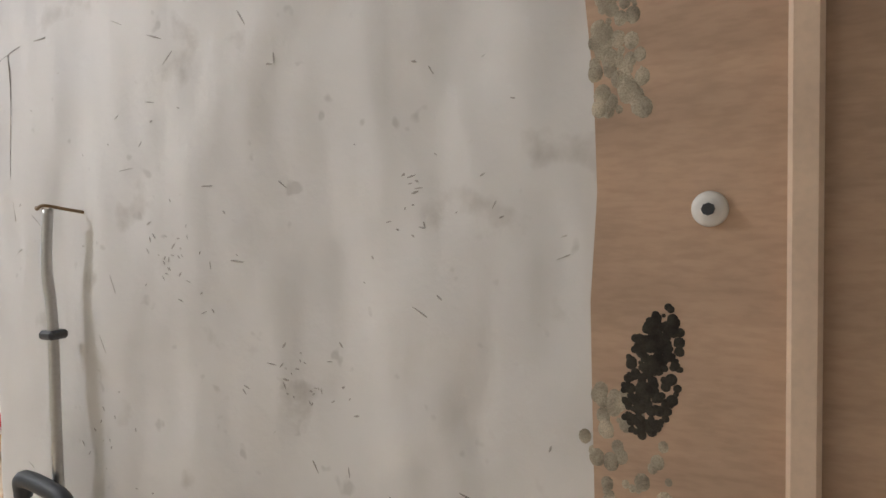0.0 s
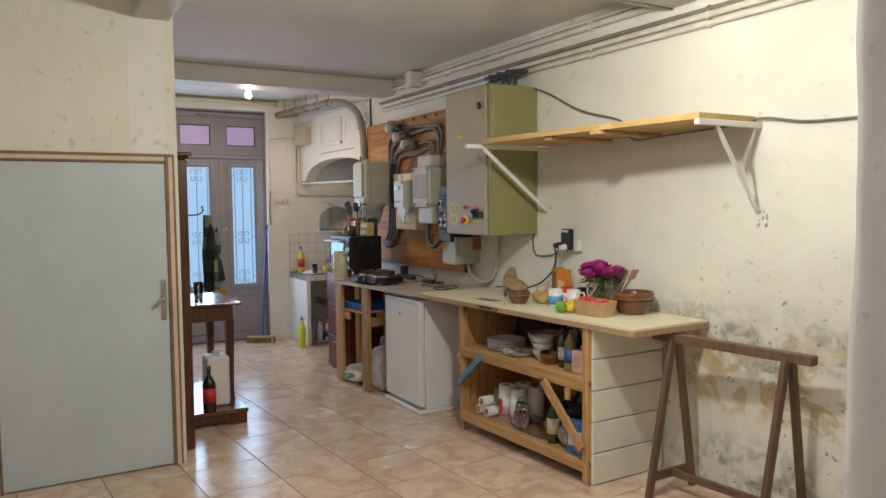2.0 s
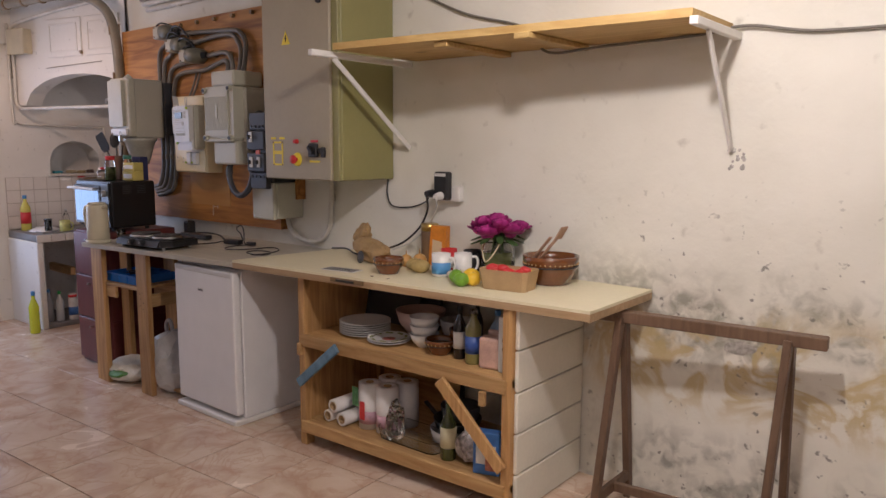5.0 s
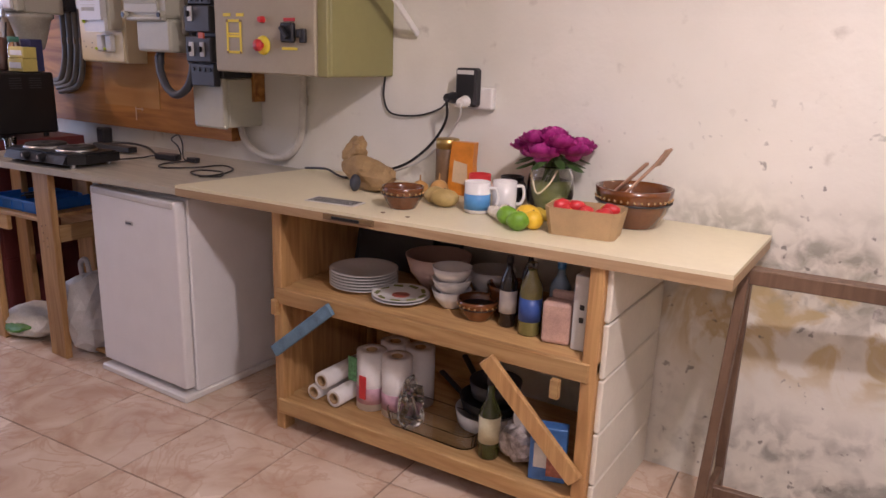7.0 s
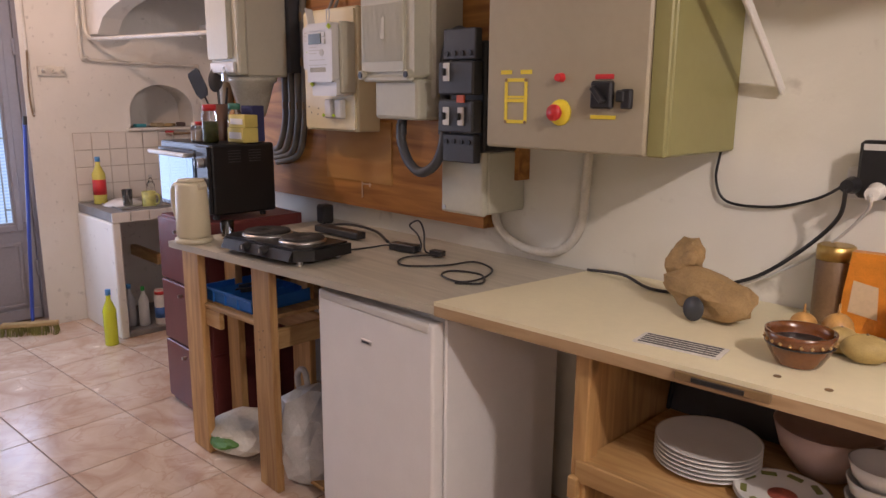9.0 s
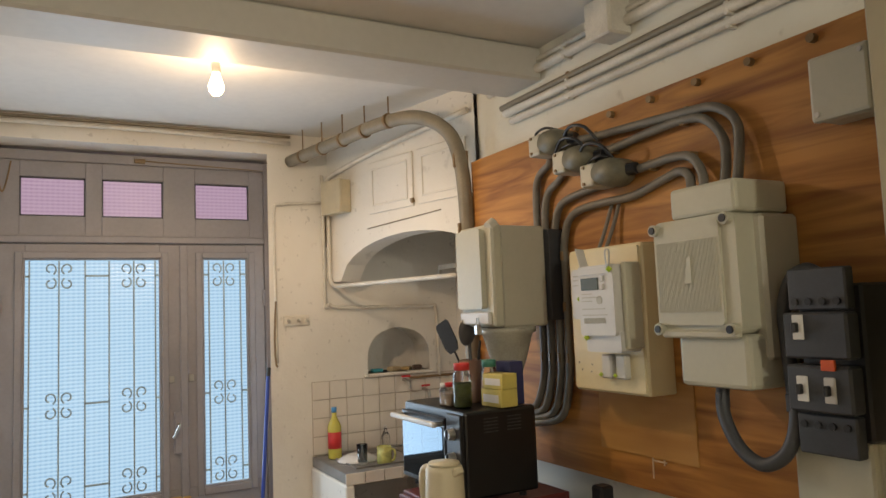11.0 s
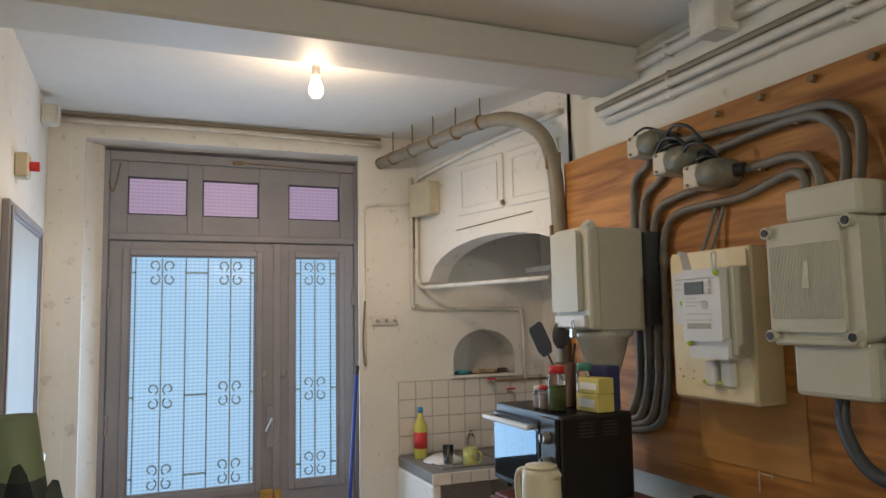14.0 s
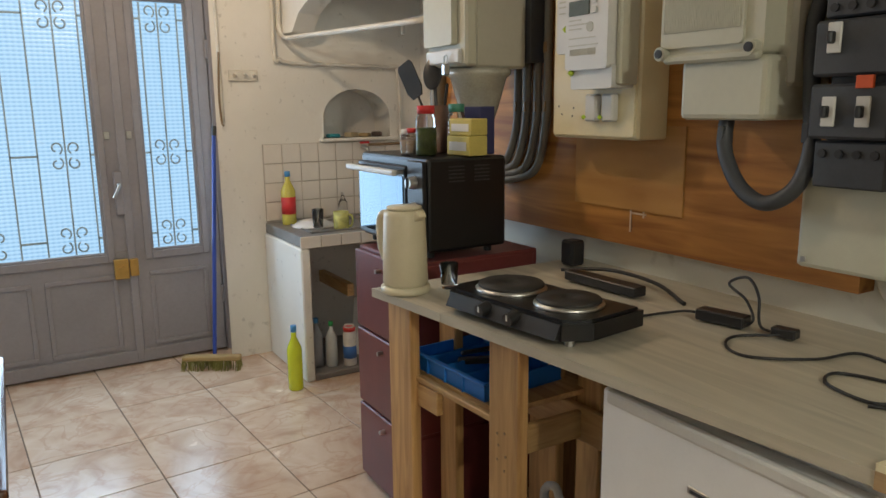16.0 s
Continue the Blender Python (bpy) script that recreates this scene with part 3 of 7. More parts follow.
    part("strike_box", B(x1 + 0.018, x1 + 0.045, 2.24, 2.285, 0.52, 0.615, 0.004), BRASS, d)
    for y in (2.19, 2.30):
        part("keyhole_plate", B(x1, x1 + 0.012, y - 0.014, y + 0.014, 1.27, 1.31, 0.003), STEEL, d)
    # cord and catch of the transom
    part("catch", B(x1, x1 + 0.03, 1.99, 2.05, 2.555, 2.58, 0.004), BRONZE, d)
    part("cord", tube([(x1 + 0.02, 2.05, 2.57), (x1 + 0.015, 2.4, 2.56), (x1 + 0.012, 2.74, 2.55)], 0.0035), BRONZE, d)
    part("chain", tube([(x1 + 0.012, 1.37, 2.53), (x1 + 0.015, 1.35, 2.42), (x1 + 0.015, 1.33, 2.36), (x1 + 0.015, 1.31, 2.42)], 0.004), BRONZE, d)
    for y in (1.55, 2.0, 2.55):
        part("transom_hinge", C((x1 + 0.008, y - 0.04, 2.118), (x1 + 0.008, y + 0.04, 2.118), 0.009, None, 8), DOORGREY, d)


GRILLE = plain("pale_iron", (0.33, 0.42, 0.48), 0.5, vary=0.1)
street_door()
# unseen panel added to close the doorway; it gives no light
structure("backdrop_street", B(-9.62, -9.60, 1.2, 2.8, -0.05, 2.65, 0), WALL, "unseen plaster panel added behind the door glass", "backdrop")


def inner_door(name, m, w, h, label, frame_mat, leaf_mat, hinge_right):
    """A flush door in its frame; local x across, y out of the wall, z up."""
    d = tagged(new(name), label, "door", kind="structure")
    d.matrix_basis = m
    part("door_leaf", B(0, w, 0.004, 0.022, 0.01, h, 0.003), leaf_mat, d)
    for (a, b, c, e) in ((-0.055, 0, 0, h + 0.055), (w, w + 0.055, 0, h + 0.055), (0, w, h, h + 0.055)):
        f = part("door_frame", B(a, b, 0.0, 0.030, c, e, 0.005), frame_mat, d)
        if b - a < 0.1:
            part("inner_bead", B(a + 0.018, b - 0.014, 0.030, 0.037, c, e - 0.02, 0.003), TRIM_PEACH if frame_mat is BRONZE else frame_mat, f)
        else:
            part("inner_bead", B(a, b, 0.030, 0.037, c + 0.014, e - 0.018, 0.003), TRIM_PEACH if frame_mat is BRONZE else frame_mat, f)
    hx = w - 0.03 if hinge_right else 0.03
    p = part("handle_plate", B(hx - 0.015, hx + 0.015, 0.022, 0.030, 0.88, 1.12, 0.004), STEEL, d, "worn metal handle plate")
    part("handle", tube([(hx, 0.03, 1.02), (hx, 0.07, 1.02), (hx - (0.03 if hinge_right else -0.03), 0.075, 1.0), (hx - (0.05 if hinge_right else -0.05), 0.072, 0.97)], 0.009), STEEL, p)
    return d


# white door in the cross wall, facing the camera; pale grey door in the passage wall
inner_door("door_2", pose(-5.600, 0.12, 0, 0, 0, 90) @ Matrix.Diagonal((1, -1, 1, 1)), 0.88, 1.80, "flat pale grey-white door in a brown and cream frame", BRONZE, DOORBLUE, True)
inner_door("door_3", pose(-8.84, LW, 0), 0.80, 2.02, "pale grey painted flush door", DOORGREY, DOORBLUE, False)

# peach boarding on the near partition
nb = thing("wall_board", "peach painted board with crumbling plaster at its edge", "wall board", (0, 0, 0), kind="structure")
bm = bmesh.new()
random.seed(3)
left = [(-0.395 + 0.012 * noise.noise((0, 0, k * 0.9)), k * 0.11) for k in range(25)]
bm2 = prism(left + [(-0.215, 2.64), (-0.215, 0)], "y", 0.944, 0.952)
part("board", bm2, PEACH, nb)
part("batten", B(-0.215, -0.187, 0.915, 0.95, 0, 2.66, 0.004), TRIM_PEACH, nb)
part("board", B(-0.187, 1.3, 0.940, 0.951, 0, 2.66, 0), PEACH, nb)
kn = part("valve_rose", lathe([(0, 0), (0.017, 0.0), (0.016, 0.005), (0.011, 0.008), (0, 0.009)]), WHITEPAINT, nb, "white round wall cap")
kn.matrix_basis = pose(-0.282, 0.944, 1.522, 90)
part("cap_screw", C((0, 0, 0.008), (0, 0, 0.014), 0.006, None, 8), DARKGREY, kn)
# broken plaster; near-black crumbs on the face paint the shade of a hole
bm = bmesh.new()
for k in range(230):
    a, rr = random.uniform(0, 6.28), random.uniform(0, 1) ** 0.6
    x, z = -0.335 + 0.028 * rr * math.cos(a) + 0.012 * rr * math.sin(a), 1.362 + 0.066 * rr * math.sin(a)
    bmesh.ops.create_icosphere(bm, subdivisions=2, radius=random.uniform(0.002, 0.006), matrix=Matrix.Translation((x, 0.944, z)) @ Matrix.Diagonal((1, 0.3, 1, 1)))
part("hole_rubble", bm, plain("hole_shade_rubble", (0.055, 0.048, 0.035), 0.95, vary=0.7, scale=60, bump_s=0.6), nb, "crumbling hole, its shade put into near-black crumbs")
bm = bmesh.new()
for k in range(260):
    z = random.choice([random.uniform(1.05, 1.34), random.uniform(1.62, 1.85)])
    x = -0.375 + random.uniform(-0.022, 0.04) * (1.4 if z < 1.3 else 0.8)
    bmesh.ops.create_icosphere(bm, subdivisions=2, radius=random.uniform(0.003, 0.010), matrix=Matrix.Translation((x, 0.945, z)) @ Matrix.Diagonal((1, 0.28, 1.2, 1)))
part("broken_plaster", bm, plain("crumbled_plaster", (0.50, 0.44, 0.33), 0.95, vary=0.5, scale=40, bump_s=0.6), nb, "crumbled yellowish plaster")


# ---- kitchen run ----
def worktop():
    t = thing("worktop", "long worktop of grey laminate and an old pale yellow door", "worktop")
    part("laminate_board", prism([(-6.75, 2.640), (-5.69, 2.748), (-5.60, 3.42), (-6.75, 3.42)], "z", 0.868, 0.894), LAMINATE, t, "grey wood-grain laminate board")
    part("laminate_board", prism([(-7.09, 2.605), (-6.753, 2.640), (-6.753, 3.42), (-7.09, 3.42)], "z", 0.868, 0.893), LAMINATE, t, "grey wood-grain laminate board")
    bm = prism([(-5.69, 2.745), (-3.69, 2.885), (-3.69, 3.43), (-5.60, 3.43)], "z", 0.896, 0.908)
    part("door_top", bm, MELAMINE, t, "pale yellow painted door panel")
    bm = prism([(-5.69, 2.745), (-3.69, 2.885), (-3.69, 3.43), (-5.60, 3.43)], "z", 0.866, 0.896)
    part("door_edge", bm, EDGEWOOD, t, "bare wooden edge of the old door")
    lk = part("lock_mortise", bar((-4.98, 2.789, 0.887), (-4.78, 2.803, 0.887), 0.012, 0.020, 0.002), BRONZE, t, "rusty mortise lock face")
    part("latch", bar((-4.94, 2.786, 0.887), (-4.83, 2.794, 0.887), 0.012, 0.010, 0.001), BLACK, lk)
    for x in (-4.80, -4.70):
        part("screw_hole", C((x, 2.88, 0.9085), (x, 2.88, 0.910), 0.008, None, 10), BRONZE, t)


worktop()


def fridge():
    f = thing("fridge", "small white under-counter fridge with closed door", "fridge", (-6.25, 2.74, 0))
    part("body", B(0, 0.56, 0.055, 0.60, 0.03, 0.845, 0.006), FRIDGE, f)
    d = part("door", B(0, 0.56, 0.0, 0.05, 0.055, 0.838, 0.010, seg=3), FRIDGE, f)
    part("grip", B(0.015, 0.545, -0.004, 0.02, 0.806, 0.838, 0.008, seg=2), METERW, d, "moulded grip strip")
    bd = part("badge", B(0.235, 0.285, -0.003, 0.001, 0.705, 0.722, 0.002), STEEL, d, "small metal badge")
    part("badge_bar", B(0.243, 0.277, -0.0045, -0.002, 0.710, 0.716, 0), DARKGREY, bd)
    part("plinth", B(-0.008, 0.568, -0.012, 0.60, 0.0, 0.030, 0.006), WHITEPAINT, f)


fridge()


def shelf_unit():
    u = thing("shelf_unit", "home-made pine shelf unit with white boarded end, standing under the worktop", "shelf unit", (0, 0, 0))
    x0, x1, y0, y1 = -5.26, -4.02, 2.82, 3.40
    for x, y in ((x0, y0), (x0, y1 - 0.05), (x1 - 0.045, y0 + 0.05), (x1 - 0.045, y1 - 0.05)):
        part("post", B(x, x + 0.045, y, y + 0.055, 0, 0.866, 0.004), PINE_Z, u)
    for z in (0.100, 0.545):
        part("shelf", prism([(x0 + 0.03, y0 + 0.01), (x1 + 0.0, y0 + 0.06), (x1, y1), (x0 + 0.03, y1)], "z", z, z + 0.030), PINE, u)
        part("shelf_edge", bar((x0 + 0.02, y0 + 0.002, z), (x1 - 0.02, y0 + 0.052, z), 0.022, 0.060), PINE, u)
    for x in (x0 + 0.045, x1 - 0.07):
        part("cleat", B(x - 0.04, x - 0.012, y0 - 0.02, y0 + 0.002, 0.47, 0.53, 0.003), PINE, u)
    part("back_panel", B(x0 + 0.04, x0 + 0.60, y1 - 0.012, y1, 0.13, 0.54, 0), PINE, u)
    part("side_panel", B(x0 + 0.003, x0 + 0.02, y0 + 0.055, y1 - 0.05, 0.10, 0.866, 0), PINE_Z, u)
    part("brace", bar((-5.235, 2.795, 0.33), (-4.965, 2.805, 0.555), 0.018, 0.045), plain("blue_worn_wood", (0.13, 0.24, 0.34), 0.6, vary=0.35, scale=20), u, "worn blue painted brace")
    part("brace", bar((-4.36, 2.835, 0.52), (-4.045, 2.855, 0.20), 0.020, 0.055), PINE_Z, u, "diagonal pine brace")
    for k in range(5):
        z = k * 0.174
        part("end_board", B(x1, x1 + 0.018, y0 + 0.075, y1 + 0.03, z + 0.004, z + 0.172, 0.004), WHITEBOARD, u)


shelf_unit()


def trestle():
    t = thing("trestle", "brown painted wooden trestle standing beside the worktop end", "trestle", (0, 0, 0))
    part("top_bar", bar((-3.84, 3.19, 0.832), (-2.98, 3.27, 0.832), 0.055, 0.045), TRESTLE, t)
    for (a, b) in (((-3.73, 3.20), -1), ((-3.73, 3.20), 1), ((-3.12, 3.26), -1), ((-3.12, 3.26), 1)):
        part("leg", bar((a[0] + 0.02, a[1] + b * 0.02, 0.83), (a[0] - 0.0, a[1] + b * 0.165, 0.0), 0.040, 0.028, up=(1, 0, 0)), TRESTLE, t)
    for x, y in ((-3.725, 3.20), (-3.125, 3.26)):
        part("spreader", bar((x, y - 0.145, 0.11), (x, y + 0.145, 0.11), 0.022, 0.045), TRESTLE, t)
    part("stretcher", bar((-3.72, 3.20, 0.11), (-3.13, 3.26, 0.11), 0.022, 0.040), TRESTLE, t)


trestle()


def wall_shelf():
    s = thing("wall_shelf", "yellow pine wall shelf on white steel brackets", "shelf", (0, 0, 0))
    part("board", prism([(-5.02, 2.86), (-3.42, 3.02), (-3.42, 3.435), (-5.02, 3.435)], "z", 1.935, 1.965), SHELFWOOD, s)
    for x, yf in ((-5.06, 2.76), (-3.40, 2.98)):
        b = part("bracket_arm", bar((x, 3.438, 1.918), (x, yf, 1.918), 0.030, 0.028), WHITEPAINT, s, "white steel bracket")
        part("bracket_strut", bar((x, 3.43, 1.49), (x, yf + 0.14, 1.905), 0.026, 0.012, up=(1, 0, 0)), WHITEPAINT, b)
    for x in (-4.45, -4.05):
        part("batten", bar((x, 2.94, 1.922), (x, 3.42, 1.922), 0.07, 0.022), SHELFWOOD, s)


wall_shelf()


def steel_cabinet():
    c = thing("electrical_cabinet", "large olive and taupe steel electrical cabinet on the wall", "electrical cabinet", (0, 0, 0))
    x0, x1, y0 = -5.76, -5.18, 3.03
    part("body", B(x0, x1, y0 + 0.03, 3.436, 1.325, 2.36, 0.006), OLIVE, c)
    d = part("door", B(x0 - 0.004, x1 - 0.05, y0, y0 + 0.028, 1.325, 2.36, 0.006), TAUPE, c)
    part("edge", B(x1 - 0.05, x1, y0 + 0.01, y0 + 0.03, 1.325, 2.36, 0.004), OLIVE, c)
    bm = prism([(-5.60, 2.02), (-5.53, 2.02), (-5.565, 2.09)], "y", y0 - 0.002, y0 - 0.0005)
    w = part("warning_sign", bm, YELLOW, d, "yellow triangle warning sign")
    bm = prism([(-5.568, 2.032), (-5.556, 2.052), (-5.563, 2.052), (-5.558, 2.072), (-5.574, 2.048), (-5.566, 2.048)], "y", y0 - 0.004, y0 - 0.002)
    part("bolt_mark", bm, BLACK, w)
    part("latch", B(-5.31, -5.285, y0 - 0.02, y0, 2.20, 2.245, 0.004), BLACK, d, "black latch")
    part("latch", B(-5.31, -5.285, y0 - 0.02, y0, 1.46, 1.49, 0.004), BLACK, d, "black latch")
    tape = part("tape_marks", B(-5.725, -5.655, y0 - 0.001, y0, 1.50, 1.506, 0), YELLOW, d, "yellow tape strips in a ladder")
    for (a, b, z0, z1) in ((-5.745, -5.705, 1.566, 1.578), (-5.672, -5.632, 1.566, 1.578), (-5.72, -5.655, 1.545, 1.555), (-5.73, -5.72, 1.43, 1.545), (-5.657, -5.647, 1.43, 1.545), (-5.72, -5.655, 1.488, 1.498), (-5.72, -5.655, 1.428, 1.438)):
        part("tape_strip", B(a, b, y0 - 0.0025, y0 - 0.0005, z0, z1, 0), YELLOW, tape)
    for x, z in ((-5.725, 1.55), (-5.652, 1.55), (-5.725, 1.432), (-5.652, 1.432)):
        part("rivet", C((x, y0, z), (x, y0 - 0.004, z), 0.005, None, 8), BRONZE, d)
    part("pilot_light", C((-5.53, y0, 1.555), (-5.53, y0 - 0.02, 1.555), 0.013, 0.010), RED, d, "small red pilot light")
    e = part("emergency_plate", lathe([(0, 0), (0.036, 0), (0.034, 0.006), (0, 0.007)]), YELLOW, d, "yellow round plate")
    e.matrix_basis = pose(-5.53, y0, 1.462, 90)
    part("stop_button", lathe([(0.010, 0.0), (0.012, 0.02), (0.022, 0.024), (0.022, 0.034), (0.0, 0.040)]), RED, e, "red mushroom stop button")
    sw = part("rotary_switch", B(-5.425, -5.36, y0 - 0.02, y0, 1.475, 1.545, 0.005), BLACK, d, "black rotary switch with a red label")
    part("knob", bar((-5.41, y0 - 0.03, 1.53), (-5.375, y0 - 0.03, 1.49), 0.018, 0.016), BLACK, sw)
    part("switch_label", B(-5.42, -5.365, y0 - 0.003, y0, 1.55, 1.562, 0), RED, sw)
    part("switch_label", B(-5.43, -5.355, y0 - 0.003, y0, 1.448, 1.458, 0), YELLOW, sw)
    part("side_socket", B(-5.335, -5.305, y0 - 0.016, y0, 1.475, 1.525, 0.004), BLACK, d, "small black socket")
    for ob in d.children:
        if ob.name.split(".")[0] in ("tape_marks", "rivet", "pilot_light", "emergency_plate", "rotary_switch", "side_socket"):
            ob.location += Vector((0.038, 0, -0.032))


steel_cabinet()


def plywood_board():
    b = thing("meter_board", "reddish plywood board fixed to the wall for meters", "board", (0, 0, 0))
    part("panel", prism([(-7.92, 0.985), (-6.08, 0.985), (-6.08, 1.18), (-5.92, 1.18), (-5.92, 2.34), (-7.92, 2.34)], "y", 3.372, 3.438), PLY, b)
    part("patch", B(-7.06, -6.60, 3.366, 3.372, 1.10, 1.36, 0), wood("lighter_plywood", (0.70, 0.40, 0.13), (0.52, 0.25, 0.07), 0, 0.5, scale=1.6), b, "lighter rectangle of plywood")
    for k in range(7):
        part("bolt", C((-7.1 + k * 0.20, 3.372, 2.312), (-7.1 + k * 0.20, 3.352, 2.312), 0.013, None, 8), BRONZE, b)
    bm = box(bmesh.new(), -6.805, -6.801, 3.368, 3.372, 1.03, 1.15)
    box(bm, -6.80, -6.74, 3.368, 3.372, 1.088, 1.093)
    box(bm, -6.752, -6.748, 3.368, 3.372, 1.08, 1.101)
    part("chalk_mark", bm, plain("chalk", (0.7, 0.55, 0.4), 0.9), b, "pale chalk arrow")


plywood_board()
BY = 3.372  # face of the plywood


def fuse_box():
    f = thing("service_fuse_box", "grey-green fuse box with a bulging cover and a padlock", "fuse box", (0, 0, 0))
    part("body", B(-7.485, -7.255, 3.09, 3.30, 1.55, 1.945, 0.008), BOXGREY2, f)
    part("cover", B(-7.495, -7.245, 3.045, 3.09, 1.555, 1.95, 0.008), BOXGREY, f)
    part("raised_panel", prism(rounded(-7.485, -7.30, 1.625, 1.935, 0.012), "y", 3.022, 3.047), BOXGREY, f)
    part("lower_lip", B(-7.485, -7.27, 3.030, 3.047, 1.565, 1.612, 0.004), METERW, f)
    p = part("padlock", B(-7.345, -7.32, 3.008, 3.028, 1.525, 1.565, 0.004), STEEL, f, "small padlock")
    part("shackle", tube([(-7.341, 3.018, 1.56), (-7.341, 3.018, 1.585), (-7.333, 3.018, 1.592), (-7.324, 3.018, 1.585), (-7.324, 3.018, 1.56)], 0.003), STEEL, p)
    part("back_plate", B(-7.46, -7.23, 3.30, BY, 1.57, 1.93, 0), DARKGREY, f)
    part("seal_cap", C((-7.265, 3.07, 1.955), (-7.265, 3.045, 1.935), 0.022), GLASSY, f, "cloudy plastic seal")
    # cable funnel below
    prof = [(0.115, 0.0), (0.115, -0.02), (0.10, -0.03), (0.072, -0.13), (0.065, -0.15), (0.055, -0.18)]
    bm = bmesh.new()
    lathe([(r, z) for r, z in reversed(prof)], (-7.36, 3.17, 1.55), 20, bm)
    part("cable_funnel", bm, GLASSY2, f, "translucent cable funnel")
    part("gland", C((-7.36, 3.17, 1.36), (-7.36, 3.17, 1.22), 0.03), DARKGREY, f)


GLASSY = plain("cloudy_plastic", (0.62, 0.60, 0.52), 0.3, vary=0.1)
GLASSY2 = plain("translucent_grey_plastic", (0.45, 0.43, 0.36), 0.25, vary=0.2, coat=0.4)
fuse_box()


def meter():
    m = thing("electricity_meter", "white electronic meter on a cream mounting board", "electricity meter", (0, 0, 0))
    x0, x1, yf = -7.045, -6.672, 3.245
    part("mounting_board", B(x0, x1, yf + 0.008, BY, 1.322, 1.822, 0.006), CREAMPL, m)
    part("board_rim", prism(rounded(x0 + 0.010, x1 - 0.012, 1.332, 1.812, 0.008), "y", yf, yf + 0.009), CREAMPL, m)
    body = part("meter_body", prism(rounded(-6.868, -6.695, 1.522, 1.752, 0.010), "y", 3.145, yf), METERW, m)
    part("terminal_cover", prism(rounded(-6.858, -6.690, 1.468, 1.535, 0.008), "y", 3.160, yf), METERW, body)
    # grey-green strip paints the shade on the meter body's side
    part("side_housing", B(-6.694, -6.672, 3.175, yf, 1.478, 1.757, 0.005), BOXGREY, body, "meter's side face, its shade put in as grey-green")
    part("top_strip", B(-6.862, -6.70, 3.141, 3.146, 1.722, 1.746, 0.001), METERW, body)
    part("display", B(-6.852, -6.768, 3.141, 3.146, 1.672, 1.712, 0.001), plain("grey_display", (0.11, 0.13, 0.12), 0.2), body, "grey digital display")
    for k in range(2):
        part("button", B(-6.757, -6.738, 3.139, 3.146, 1.698 - 0.026 * k, 1.716 - 0.026 * k, 0.002), METERW, body)
    bm = bmesh.new()
    for z, w in ((1.658, 0.05), (1.646, 0.09), (1.634, 0.05), (1.608, 0.11), (1.588, 0.12)):
        box(bm, -6.852, -6.852 + w, 3.1435, 3.1455, z, z + 0.003)
    for k in range(24):
        box(bm, -6.847 + k * 0.0045, -6.8445 + k * 0.0045, 3.1435, 3.1455, 1.562, 1.580)
    cyl(bm, (-6.765, 3.1435, 1.638), (-6.765, 3.1455, 1.638), 0.014, None, 16)
    part("printing", bm, BOXGREY2, body, "small unreadable grey printing")
    side = part("side_module", prism(rounded(-6.962, -6.872, 1.575, 1.748, 0.012), "y", 3.19, yf), METERW, m, "white side module")
    bm = bmesh.new()
    for z, w in ((1.722, 0.03), (1.708, 0.05), (1.690, 0.05)):
        box(bm, -6.95, -6.95 + w, 3.1885, 3.1905, z, z + 0.004)
    part("side_print", bm, BOXGREY2, side)
    for x in (-6.835, -6.765):
        t = part("terminal_block", B(x - 0.026, x + 0.022, 3.218, yf, 1.375, 1.455, 0.005), METERW, m)
        part("seal", lathe([(0, -0.008), (0.008, 0), (0, 0.008)], (x - 0.02, 3.21, 1.388), 8), LIME, t, "yellow-green seal")
    for x, y, z in ((-6.885, 3.18, 1.738), (-6.700, 3.135, 1.735), (-6.915, 3.185, 1.645), (-6.892, 3.236, 1.572), (-6.852, 3.155, 1.515)):
        part("seal", lathe([(0, -0.011), (0.011, 0), (0, 0.011)], (x, y, z), 8), LIME, m, "yellow-green seal")
    part("paper_tag", bar((-6.85, 3.16, 1.745), (-6.885, 3.17, 1.815), 0.003, 0.035, 0, up=(0, 1, 0)), METERW, m)
    part("wire_loop", tube([(-6.715, 3.14, 1.74), (-6.72, 3.14, 1.79), (-6.71, 3.14, 1.80), (-6.70, 3.14, 1.79), (-6.705, 3.14, 1.745)], 0.0025), STEEL, m)
    for x, z in ((-7.01, 1.42), (-6.995, 1.395), (-6.94, 1.415), (-6.945, 1.39)):
        part("screw_hole", C((x, yf - 0.001, z), (x, yf + 0.001, z), 0.003, None, 8), DARKGREY, m)


LIME = plain("yellow_green_plastic", (0.45, 0.62, 0.03), 0.4)
meter()


